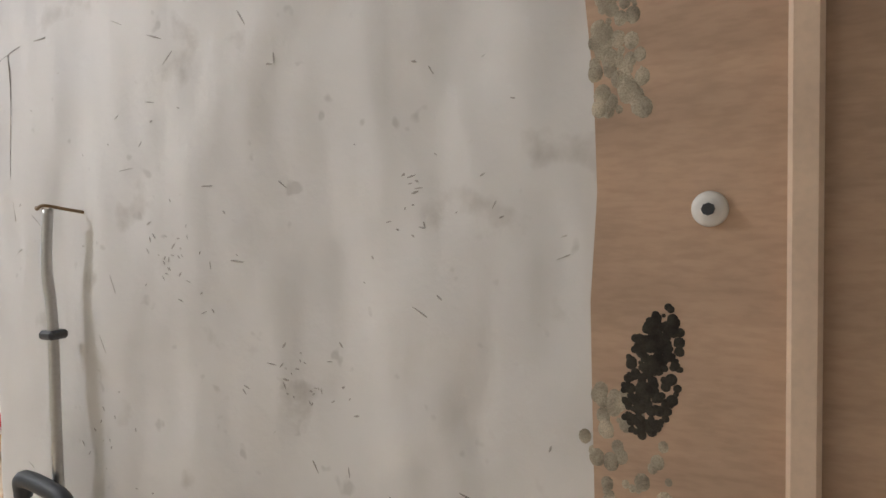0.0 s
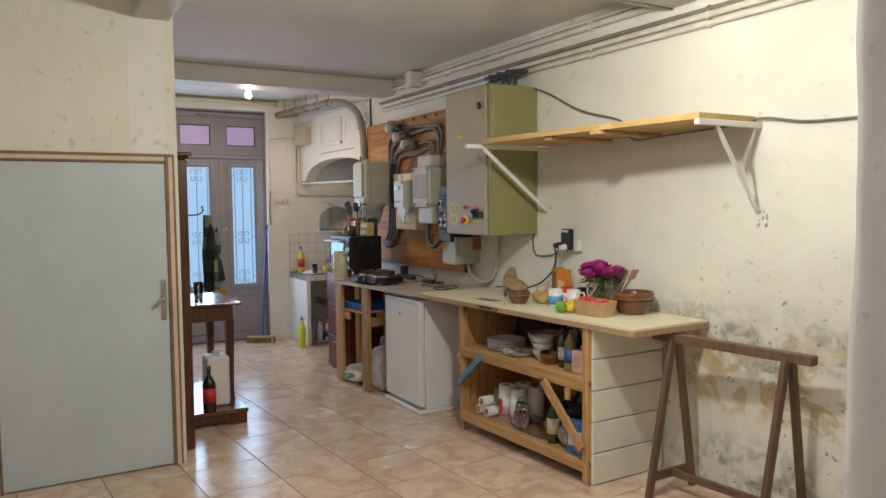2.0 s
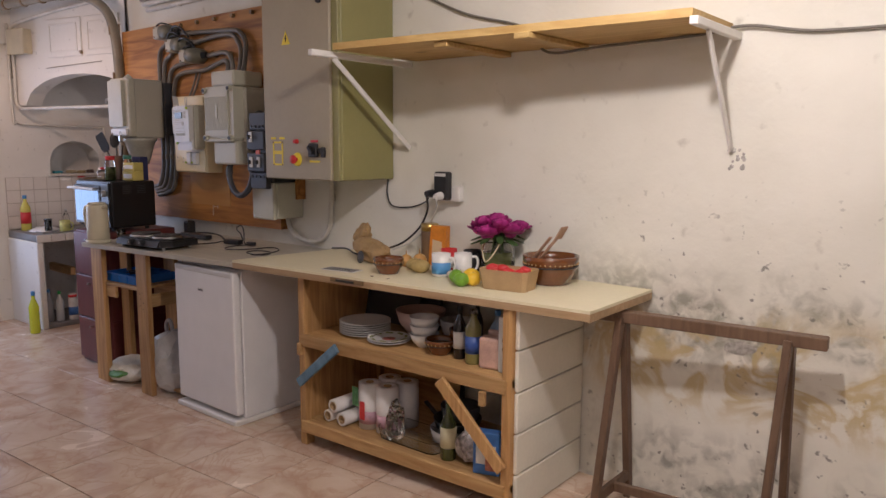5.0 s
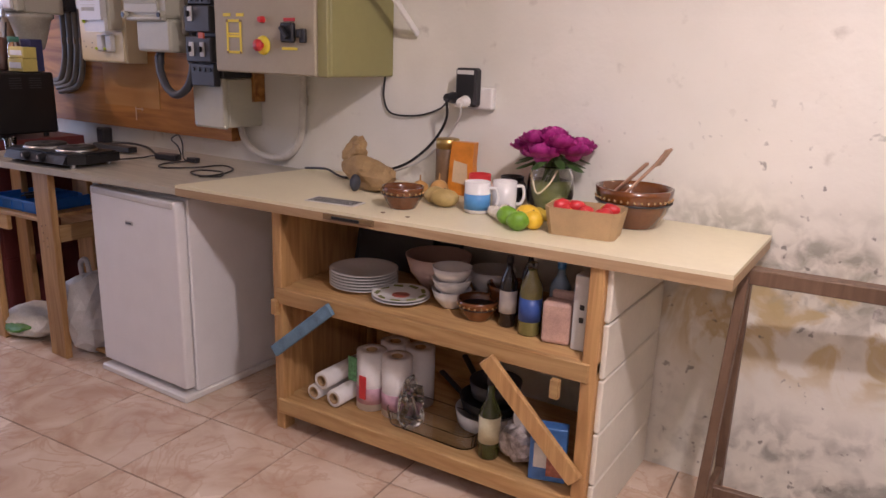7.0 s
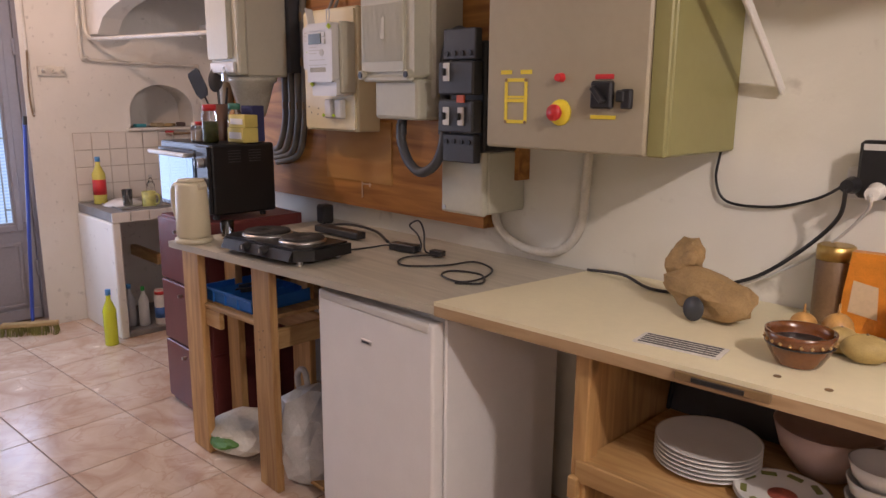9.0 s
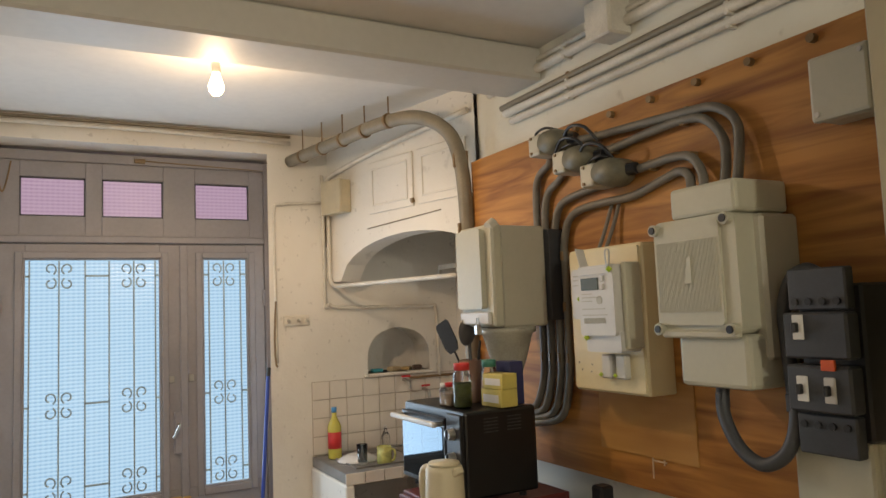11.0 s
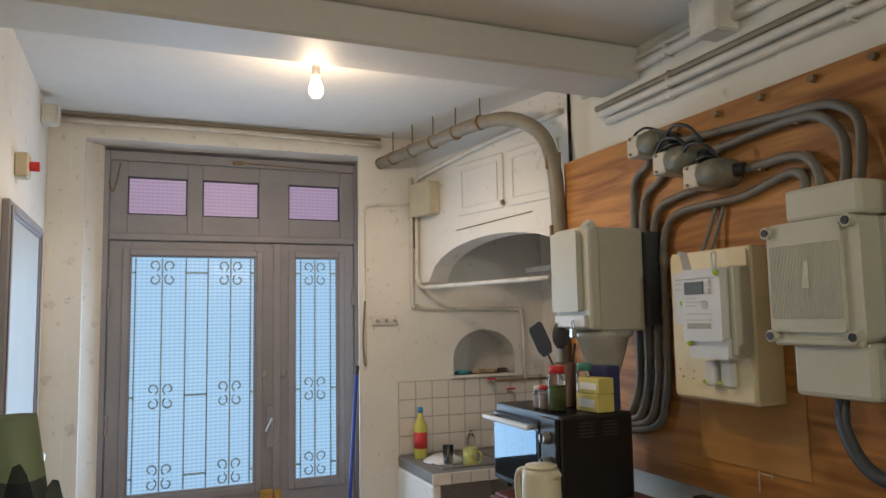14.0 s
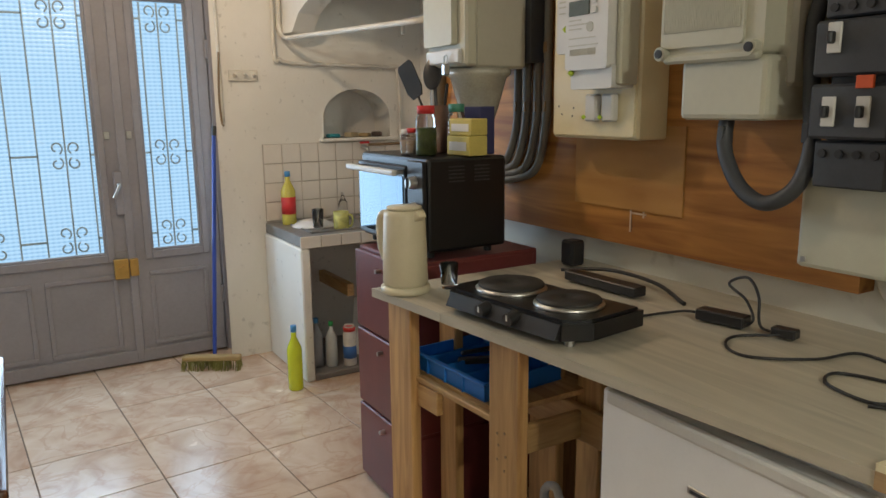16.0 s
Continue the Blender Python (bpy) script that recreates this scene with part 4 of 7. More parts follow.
def main_box():
    b = thing("distribution_box", "large grey moulded plastic distribution box with ribbed cover", "distribution box", (0, 0, 0))
    part("back_box", B(-6.465, -6.19, 3.22, BY, 1.46, 1.85, 0.010), BOXGREY2, b)
    part("cover", prism(rounded(-6.505, -6.215, 1.53, 1.855, 0.022), "y", 3.148, 3.24), BOXGREY, b)
    part("raised_face", prism(rounded(-6.498, -6.262, 1.556, 1.838, 0.012), "y", 3.138, 3.149), BOXGREY, b)
    part("top_cap", B(-6.44, -6.21, 3.15, BY - 0.01, 1.855, 1.945, 0.012, seg=2), BOXGREY, b)
    part("bottom_cap", B(-6.445, -6.205, 3.155, BY - 0.01, 1.385, 1.53, 0.014, seg=2), BOXGREY, b)
    part("bottom_lip", B(-6.49, -6.222, 3.136, 3.16, 1.520, 1.542, 0.006), BOXGREY, b)
    for k in range(46):
        x = -6.490 + k * 0.0048
        part("rib", B(x, x + 0.0026, 3.1355, 3.1385, 1.592, 1.792, 0), BOXGREY, b)
    part("emblem", prism([(-6.385, 1.672), (-6.360, 1.672), (-6.360, 1.745), (-6.372, 1.745)], "y", 3.132, 3.138), BOXGREY, b)
    for x, z in ((-6.492, 1.832), (-6.236, 1.838), (-6.492, 1.545), (-6.236, 1.545)):
        s = part("screw_boss", C((x, 3.16, z), (x, 3.126, z), 0.017), BOXGREY, b)
        part("screw", C((x, 3.126, z), (x, 3.122, z), 0.011, None, 10), BLACK, s)


main_box()


def breakers():
    b = thing("breaker_block", "black circuit breaker block with red trip indicators", "circuit breaker", (-0.05, 0, -0.05))
    part("body", B(-6.04, -5.875, 3.20, BY, 1.335, 1.70, 0.006), BLACK, b)
    part("upper_unit", B(-6.05, -5.885, 3.15, 3.20, 1.525, 1.635, 0.006), DARKGREY, b)
    part("lower_unit", B(-6.05, -5.885, 3.15, 3.20, 1.40, 1.51, 0.006), DARKGREY, b)
    part("terminal_shroud", B(-6.04, -5.89, 3.165, 3.20, 1.64, 1.74, 0.004), DARKGREY, b)
    part("terminal_shroud", B(-6.04, -5.89, 3.165, 3.20, 1.30, 1.395, 0.004), DARKGREY, b)
    for x, z in ((-6.005, 1.60), (-6.005, 1.455), (-5.935, 1.455)):
        t = part("toggle_window", B(x - 0.014, x + 0.014, 3.143, 3.15, z - 0.03, z + 0.03, 0.002), METERW, b, "metal toggle window")
        part("toggle", B(x - 0.006, x + 0.006, 3.125, 3.143, z - 0.012, z + 0.012, 0.003), BLACK, t)
    part("trip_flag", B(-5.952, -5.918, 3.142, 3.15, 1.50, 1.525, 0.001), plain("orange_red_flag", (0.75, 0.12, 0.03), 0.4), b, "orange-red indicator")
    for k in range(4):
        for z in (1.66, 1.37):
            part("terminal_hole", C((-6.02 + k * 0.036, 3.166, z), (-6.02 + k * 0.036, 3.16, z), 0.009, None, 8), BLACK, b)
    for k in range(3):
        part("tail_wire", tube([(-6.01 + k * 0.05, 3.25, 1.31), (-6.01 + k * 0.05, 3.26, 1.25)], 0.008), BLACK, b)


breakers()


def junction(name, x0, x1, y0, z0, z1, label, mat, back=3.436):
    j = thing(name, label, "junction box", (0, 0, 0))
    part("body", B(x0, x1, y0 + 0.03, back, z0, z1, 0.008), mat, j)
    part("lid", B(x0 - 0.004, x1 + 0.004, y0, y0 + 0.028, z0 - 0.004, z1 + 0.004, 0.010, seg=2), mat, j)
    for x, z in ((x0 + 0.015, z0 + 0.015), (x1 - 0.015, z1 - 0.015)):
        part("screw", C((x, y0, z), (x, y0 - 0.003, z), 0.007, None, 8), STEEL, j)
    return j


junction("junction_box", -6.132, -5.935, 3.205, 1.068, 1.286, "square grey plastic junction box under the breakers", BOXGREY)
junction("junction_box", -6.05, -5.90, 3.26, 2.06, 2.22, "small grey junction box high on the plywood", BOXGREY2, BY)


# ---- bench frame, drawers and oven ----
def bench_frame():
    f = thing("bench_frame", "rough pine bench frame carrying the laminate worktop", "bench frame")
    for x0, x1, y in ((-7.085, -6.945, 2.655), (-6.60, -6.475, 2.690), (-7.13, -7.03, 2.86), (-6.83, -6.70, 3.0), (-6.64, -6.545, 3.02), (-7.05, -6.96, 3.31)):
        part("leg", B(x0, x1, y, y + 0.032, 0, 0.868, 0.004), PINE_Z, f)
    part("shelf_board", prism([(-7.07, 2.70), (-6.61, 2.73), (-6.61, 3.30), (-7.07, 3.30)], "z", 0.635, 0.650), PINE, f)
    part("rail", bar((-7.08, 2.675, 0.642), (-6.58, 2.705, 0.642), 0.022, 0.018), PINE, f)
    part("rail", bar((-6.945, 2.684, 0.595), (-6.84, 2.69, 0.595), 0.022, 0.07), PINE, f)
    part("rail", B(-6.605, -6.585, 2.725, 3.0, 0.52, 0.60, 0.003), PINE_Y, f)
    part("rail", bar((-6.92, 2.985, 0.56), (-6.47, 3.005, 0.56), 0.022, 0.10), PINE, f)
    part("low_shelf", B(-7.04, -6.34, 2.80, 3.34, 0.02, 0.04, 0.003), PINE, f)
    part("back_panel", B(-7.06, -6.30, 3.37, 3.40, 0.05, 0.60, 0), DARKWOOD, f)
    for x, z in ((-6.56, 0.62), (-6.53, 0.63), (-6.555, 0.59), (-6.525, 0.57), (-6.56, 0.55), (-6.53, 0.53)):
        part("nail_hole", C((x, 2.688, z), (x, 2.691, z), 0.004, None, 8), BRONZE, f)


bench_frame()


def drawers():
    d = thing("drawer_unit", "maroon laminate drawer unit under the oven", "drawer unit", (-7.60, 2.78, 0))
    part("body", B(0, 0.42, 0.02, 0.52, 0, 0.925, 0.004), MAROON, d)
    for k in range(3):
        z = 0.03 + 0.298 * k
        r = part("drawer_front", B(0.004, 0.416, 0.0, 0.019, z, z + 0.288, 0.004), MAROON, d)
        part("knob", C((0.21, 0.0, z + 0.24), (0.21, -0.02, z + 0.24), 0.008, None, 10), STEEL, r)
    for k in range(3):
        z = 0.03 + 0.298 * k
        part("side_panel", B(0.421, 0.427, 0.03, 0.50, z, z + 0.288, 0.003), MAROON, d)


drawers()


def oven():
    o = thing("mini_oven", "black table-top mini oven with a glass door", "oven", (-7.69, 2.84, 0.93))
    part("case", B(0, 0.50, 0.02, 0.33, 0.02, 0.33, 0.012, seg=2), BLACKM, o)
    d = part("door", B(0.015, 0.385, 0.0, 0.02, 0.035, 0.30, 0.004), BLACKM, o)
    part("glass", B(0.03, 0.37, -0.003, 0.001, 0.055, 0.265, 0), plain("mirror_glass", (0.045, 0.07, 0.09), 0.03, 0.9, vary=0.02, bump_s=0), d, "reflecting oven window")
    part("handle", B(0.01, 0.39, -0.05, -0.03, 0.27, 0.29, 0.006, seg=2), METERW, d, "pale handle bar")
    for x in (0.03, 0.36):
        part("handle_post", B(x, x + 0.015, -0.035, 0.0, 0.272, 0.288, 0.002), STEEL, d)
    part("control_panel", B(0.39, 0.495, 0.004, 0.02, 0.03, 0.32, 0.003), BLACK, o)
    for z in (0.08, 0.165, 0.25):
        k = part("knob", C((0.442, 0.006, z), (0.442, -0.022, z), 0.022, 0.019, 20), STEEL, o, "chromed knob")
        part("knob_grip", B(0.438, 0.446, -0.028, -0.020, z - 0.018, z + 0.018, 0.002), BLACK, k)
    for x in (0.03, 0.44):
        for y in (0.05, 0.28):
            part("foot", C((x + 0.02, y, 0), (x + 0.02, y, 0.022), 0.014, None, 10), BLACK, o)
    for j in range(2):
        for k in range(5):
            part("vent_slot", B(0.4995, 0.502, 0.10 + 0.10 * j, 0.16 + 0.10 * j, 0.25 + 0.012 * k, 0.254 + 0.012 * k, 0), DARKGREY, o)


oven()
OT = 1.262


def jar(name, label, x, y, z, r, h, body, lid, contents=None):
    j = thing(name, label, "jar", (x, y, z))
    part("body", lathe([(r * 0.9, 0), (r, 0.008), (r, h * 0.72), (r * 0.78, h * 0.82), (r * 0.78, h * 0.86)]), body, j, smooth=True)
    if contents:
        part("contents", lathe([(r * 0.85, 0.006), (r * 0.9, 0.01), (r * 0.9, h * 0.55)]), contents, j)
    part("lid", lathe([(r * 0.84, h * 0.84), (r * 0.86, h * 0.99), (r * 0.8, h)]), lid, j)
    return j


HERB = plain("dried_herbs", (0.10, 0.13, 0.035), 0.9, vary=0.5, scale=40)
SPICE = plain("pale_spice", (0.55, 0.42, 0.30), 0.9, vary=0.4, scale=40)
jar("herb_jar", "glass jar of dried herbs with a red lid, on the oven", -7.30, 2.92, OT, 0.035, 0.165, GLASS, RED, HERB)
jar("spice_jar", "small glass spice jar with a white lid, on the oven", -7.40, 2.90, OT, 0.022, 0.085, GLASS, WHITEPAINT, SPICE)
jar("spice_jar", "small spice jar with a red lid, on the oven", -7.36, 2.90, OT, 0.022, 0.09, GLASS, RED, SPICE)
jar("green_jar", "green lidded jar standing on the oven", -7.30, 3.04, OT, 0.032, 0.17, GLASS, plain("sea_green", (0.06, 0.25, 0.19), 0.4), SPICE)


def carton(name, label, loc, size, mat, band, turn=0):
    c = thing(name, label, "box", loc, turn)
    part("box", B(0, size[0], 0, size[1], 0, size[2], 0.003), mat, c)
    part("print", B(size[0] * 0.12, size[0] * 0.88, -0.0012, 0.0, size[2] * 0.25, size[2] * 0.7, 0), band, c)
    return c


KRAFT = plain("kraft_card", (0.46, 0.31, 0.155), 0.8, vary=0.12, scale=15)
TEAYEL = plain("yellow_card", (0.62, 0.52, 0.14), 0.6, vary=0.1)
carton("tea_box", "yellow and white tea box standing on the oven", (-7.30, 3.0, OT), (0.12, 0.08, 0.065), TEAYEL, WHITEPAINT, 6)
carton("tea_box", "yellow tea box lying on another", (-7.285, 3.0, OT + 0.066), (0.11, 0.075, 0.055), TEAYEL, WHITEPAINT, 10)
carton("tea_box", "dark blue tea box at the back of the oven", (-7.33, 3.09, OT), (0.10, 0.06, 0.16), plain("navy_card", (0.03, 0.035, 0.12), 0.5), RED)


def utensil_pot():
    p = thing("utensil_pot", "steel pot with black kitchen utensils on the oven", "utensil holder", (-7.42, 3.03, OT))
    part("pot", lathe([(0.042, 0), (0.045, 0.01), (0.045, 0.165), (0.041, 0.165), (0.040, 0.02)]), plain("brown_pot", (0.18, 0.10, 0.07), 0.4), p)
    sp = part("spatula", bar((0, 0, 0.05), (-0.075, -0.03, 0.20), 0.011, 0.007), BLACK, p)
    d = Vector((-0.075, -0.03, 0.15)).normalized()
    side = d.cross(Vector((0.3, -1, 0.15))).normalized()
    nrm = side.cross(d)
    M2 = Matrix((side, nrm, d)).transposed().to_4x4()
    M2.translation = (-0.075, -0.03, 0.195)
    bm = prism([(-0.022, 0), (0.022, 0), (0.036, 0.03), (0.036, 0.12), (0.028, 0.135), (-0.028, 0.135), (-0.036, 0.12), (-0.036, 0.03)], "y", -0.003, 0.003)
    bmesh.ops.transform(bm, matrix=M2, verts=bm.verts)
    part("blade", bm, BLACK, sp)
    ld = part("spoon", bar((0.01, 0, 0.05), (-0.02, 0.01, 0.23), 0.012, 0.007), BLACK, p)
    o = part("bowl", lathe([(0, -0.018), (0.02, -0.012), (0.034, 0.0), (0.032, 0.004), (0.0, -0.006)]), BLACK, ld)
    o.matrix_basis = pose(-0.028, 0.005, 0.275, 0, 78, -50) @ Matrix.Diagonal((1.7, 1.05, 1, 1))
    part("spoon", bar((0.0, 0.02, 0.05), (0.03, 0.03, 0.24), 0.012, 0.008), BLACK, p)


utensil_pot()


def kettle():
    k = thing("kettle", "cream plastic electric jug kettle on the worktop", "kettle", (-7.005, 2.675, 0.894))
    part("base", lathe([(0.070, 0), (0.074, 0.004), (0.072, 0.018), (0.060, 0.022)]), CREAMK, k)
    part("jug", lathe([(0.060, 0.02), (0.066, 0.03), (0.064, 0.12), (0.060, 0.225), (0.056, 0.238), (0.040, 0.243)]), CREAMK, k)
    part("handle", tube([(-0.055, -0.01, 0.215), (-0.09, -0.02, 0.22), (-0.108, -0.025, 0.195), (-0.104, -0.025, 0.13), (-0.085, -0.02, 0.085), (-0.058, -0.012, 0.075)], 0.012, 10), CREAMK, k)
    part("spout", bar((0.045, 0.01, 0.215), (0.075, 0.016, 0.235), 0.03, 0.02), CREAMK, k)
    part("switch", B(-0.09, -0.07, -0.03, -0.01, 0.06, 0.075, 0.003), METERW, k)
    part("lid", lathe([(0.052, 0.243), (0.050, 0.250), (0, 0.252)]), CREAMK, k)


CREAMK = plain("cream_kettle_plastic", (0.66, 0.60, 0.43), 0.35, vary=0.04)
kettle()


def drinking_glass(label, loc, r=0.028, h=0.075):
    g = thing("drinking_glass", label, "glass", loc)
    part("glass", lathe([(r * 0.8, 0), (r * 0.85, 0.006), (r, h), (r * 0.93, h), (r * 0.75, 0.012)]), GLASS, g, smooth=True)


drinking_glass("small clear tumbler beside the kettle", (-6.965, 2.80, 0.894))


def hob():
    h = thing("hob", "black two-plate electric hob standing on the worktop", "electric hob", (-6.565, 2.805, 0.894), 7)
    part("body", prism([(-0.235, -0.07), (-0.20, -0.112), (0.195, -0.112), (0.235, -0.05), (0.235, 0.125), (-0.235, 0.125)], "z", 0.016, 0.055), BLACKM, h)
    part("front_panel", prism([(-0.111, 0.016), (-0.130, 0.020), (-0.111, 0.055)], "x", -0.195, 0.19), BLACK, h)
    part("top_plate", prism([(-0.225, -0.06), (-0.19, -0.100), (0.185, -0.100), (0.225, -0.045), (0.225, 0.115), (-0.225, 0.115)], "z", 0.055, 0.062), BLACKM, h)
    for x, r in ((-0.095, 0.086), (0.105, 0.078)):
        p = part("hot_plate", lathe([(r, 0.062), (r, 0.076), (r * 0.97, 0.080), (r * 0.25, 0.080), (r * 0.22, 0.077), (0, 0.077)], (x, 0.01, 0), 36), DARKIRON, h)
        part("plate_rim", lathe([(r + 0.006, 0.060), (r + 0.008, 0.066), (r + 0.001, 0.072)], (x, 0.01, 0), 36), STEEL, p, "bright metal rim")
    for x in (-0.05, 0.05):
        k = part("knob", C((x, -0.112, 0.042), (x, -0.142, 0.038), 0.018, 0.015), BLACK, h)
        part("knob_mark", B(x - 0.002, x + 0.002, -0.144, -0.141, 0.036, 0.050, 0), METERW, k)
    for x in (-0.19, 0.19):
        for y in (-0.08, 0.10):
            part("foot", C((x, y, 0), (x, y, 0.022), 0.012, None, 10), STEEL, h)


DARKIRON = plain("dark_iron_plate", (0.022, 0.020, 0.018), 0.6, vary=0.25)
hob()


def cord(name, label, pts, r, mat, ends=()):
    c = thing(name, label, "cable", (0, 0, 0))
    part("cord", tube(pts, r), mat, c)
    for e in ends:
        part("plug", e, BLACK, c)
    return c


W = 0.899
cord("power_adapter", "black power adapter with its lead on the worktop", [(-6.50, 2.95, W), (-6.44, 3.02, W), (-6.42, 3.12, W), (-6.36, 3.15, W + 0.012), (-6.22, 3.175, W + 0.012), (-6.24, 3.19, W + 0.06), (-6.30, 3.20, W + 0.09), (-6.25, 3.20, W + 0.115), (-6.21, 3.19, W + 0.08), (-6.19, 3.18, W + 0.01), (-6.12, 3.19, W + 0.01), (-6.20, 3.10, W), (-6.16, 3.02, W), (-6.09, 3.01, W), (-6.01, 3.11, W), (-5.98, 3.22, W), (-5.86, 3.18, W), (-5.80, 3.06, W), (-5.82, 2.98, W), (-5.92, 3.00, W), (-5.94, 3.07, W), (-5.84, 3.10, W), (-5.76, 3.02, W), (-5.82, 2.96, W)], 0.0035, BLACK,
     [bar((-6.345, 3.152, W + 0.014), (-6.225, 3.175, W + 0.014), 0.045, 0.028), bar((-6.16, 3.18, W + 0.012), (-6.105, 3.19, W + 0.012), 0.03, 0.022)])
cord("power_strip", "black power strip and plugs behind the hob", [(-6.95, 3.22, W), (-6.8, 3.28, W + 0.02), (-6.6, 3.27, W + 0.02), (-6.45, 3.22, W)], 0.006, BLACK,
     [bar((-6.84, 3.16, W + 0.016), (-6.56, 3.17, W + 0.016), 0.05, 0.028), B(-7.02, -6.96, 3.27, 3.33, W, W + 0.085, 0.008)])
cord("power_flex", "black flex along the back of the worktop", [(-5.60, 3.36, 0.915), (-5.45, 3.33, 0.93), (-5.34, 3.30, 0.914), (-5.22, 3.32, 0.914)], 0.005, BLACK)


def cutlery_tray():
    t = thing("cutlery_tray", "blue plastic cutlery tray on the bench shelf", "tray", (-7.035, 2.705, 0.651), 4)
    part("base", B(0, 0.36, 0, 0.28, 0, 0.006, 0), BLUE, t)
    for (a, b, c, d) in ((0, 0.36, 0, 0.006), (0, 0.36, 0.274, 0.28), (0, 0.006, 0, 0.28), (0.354, 0.36, 0, 0.28), (0.09, 0.094, 0, 0.28), (0.18, 0.184, 0, 0.28), (0.27, 0.274, 0, 0.28)):
        part("wall", B(a, b, c, d, 0, 0.052, 0.002), BLUE, t)
    part("rim", B(-0.008, 0.368, -0.010, 0.004, 0.046, 0.054, 0.002), BLUE, t)
    for k in range(4):
        part("corner_rib", B(0.086 * k + 0.005, 0.086 * k + 0.012, -0.006, 0.001, 0.0, 0.05, 0.001), BLUE, t)
    part("cutlery", bar((0.16, 0.06, 0.045), (0.25, 0.15, 0.058), 0.025, 0.018), BLACK, t, "black handles")
    part("cutlery", bar((0.12, 0.10, 0.048), (0.16, 0.20, 0.058), 0.016, 0.012), BLACK, t, "black handles")


cutlery_tray()


def crumpled(r, seed, squash, amp=0.3, sub=3):
    bm = bmesh.new()
    bmesh.ops.create_icosphere(bm, subdivisions=sub, radius=r)
    for v in bm.verts:
        n = noise.noise(v.co * (2.2 / r) * 0.5 + Vector((seed, 0, 0))) + 0.5 * noise.noise(v.co * (5 / r) * 0.5 + Vector((0, seed, 0)))
        v.co *= 1 + amp * n
        v.co = Vector((v.co.x * squash[0], v.co.y * squash[1], v.co.z * squash[2]))
    lo = min(v.co.z for v in bm.verts) + r * 0.1
    for v in bm.verts:
        v.co.z = max(v.co.z, lo) - lo
    return bm


PLASTICBAG = plain("thin_grey_plastic", (0.48, 0.47, 0.46), 0.3, vary=0.2, scale=12, bump_s=0.3)
b = thing("carrier_bag", "crumpled pale grey plastic bag on the floor", "plastic bag", (-6.50, 2.86, 0))
part("bag", crumpled(0.155, 5, (0.9, 0.9, 1.25)), PLASTICBAG, b)
part("handles", tube([(-0.06, 0, 0.30), (-0.08, 0, 0.40), (-0.03, 0, 0.43), (0.0, 0, 0.33)], 0.012), PLASTICBAG, b)
b = thing("shopping_bag", "white shopping bag with green print, folded on the floor", "shopping bag", (-6.92, 2.80, 0))
part("bag", crumpled(0.17, 9, (1.1, 0.8, 0.45)), plain("white_woven_bag", (0.68, 0.66, 0.58), 0.5, vary=0.2, scale=6), b)
part("print", crumpled(0.075, 10, (1.3, 0.6, 0.3)), plain("green_print", (0.08, 0.24, 0.04), 0.5, vary=0.3), b, "green printed patch")
b.children[1].matrix_basis = pose(0.03, -0.10, 0.055, 20)


# ---- sink corner ----
def sink_unit():
    s = thing("sink_unit", "white masonry sink stand with tiled edge and open niche below", "sink", (0, 0, 0))
    x0, x1, y0, y1 = FX + 0.003, -8.65, 2.95, 3.62
    part("side_wall", B(x0, x1, y0, y0 + 0.05, 0, 0.715, 0.008), WALL, s)
    part("side_wall", B(x0, x1, y1 - 0.05, y1, 0, 0.715, 0.008), WALL, s)
    part("base_slab", B(x0, x1 + 0.0, y0 + 0.05, y1 - 0.05, 0, 0.035, 0.006), SINKSTONE, s)
    part("back", B(x0, x0 + 0.03, y0 + 0.05, y1 - 0.05, 0.035, 0.715, 0), WALL, s)
    part("top_slab", B(x0, x1 - 0.01, y0 + 0.01, y1, 0.717, 0.775, 0.004), SINKSTONE, s)
    for k in range(6):
        y = y0 + 0.112 * k
        part("edge_tile", B(x1 - 0.012, x1, y + 0.002, y + 0.110, 0.717, 0.778, 0.002), WHITETILE, s)
    part("batten", B(x0 + 0.05, x1 - 0.12, y0 + 0.30, y0 + 0.34, 0.40, 0.47, 0.004), PINE, s)
    bm = bmesh.new()
    for (a, b2, c, d) in ((-9.12, -8.75, 3.05, 3.06), (-9.12, -8.75, 3.45, 3.46), (-9.12, -9.11, 3.05, 3.46), (-8.76, -8.75, 3.05, 3.46)):
        box(bm, a, b2, c, d, 0.772, 0.783, 0.002)
    part("basin_rim", bm, SINKSTONE, s)


sink_unit()
splash = tagged(new("splashback"), "white glazed tile splashback with dirty joints", "tiles", kind="structure")
part("tile_bed", B(FX, FX + 0.006, 2.965, 3.98, 0.78, 1.222, 0), plain("dirty_joint", (0.50, 0.44, 0.37), 0.9), splash)
tm = bpy.data.meshes.new("wall_tile")
tb = B(0, 0.007, 0.002, 0.107, 0.002, 0.107, 0.002)
tb.to_mesh(tm)
tb.free()
tm.materials.append(WHITETILE)
for i in range(9):
    for j in range(4):
        o = new("wall_tile", tm)
        o.matrix_basis = pose(FX + 0.004, 2.968 + 0.110 * i, 0.782 + 0.110 * j)
        o.parent = splash
n = thing("niche_ledge", "white painted ledge under the arched wall niche", "ledge")
part("ledge", B(FX - 0.21, FX + 0.03, 3.31, 3.81, 1.225, 1.245, 0.004), WALL, n)


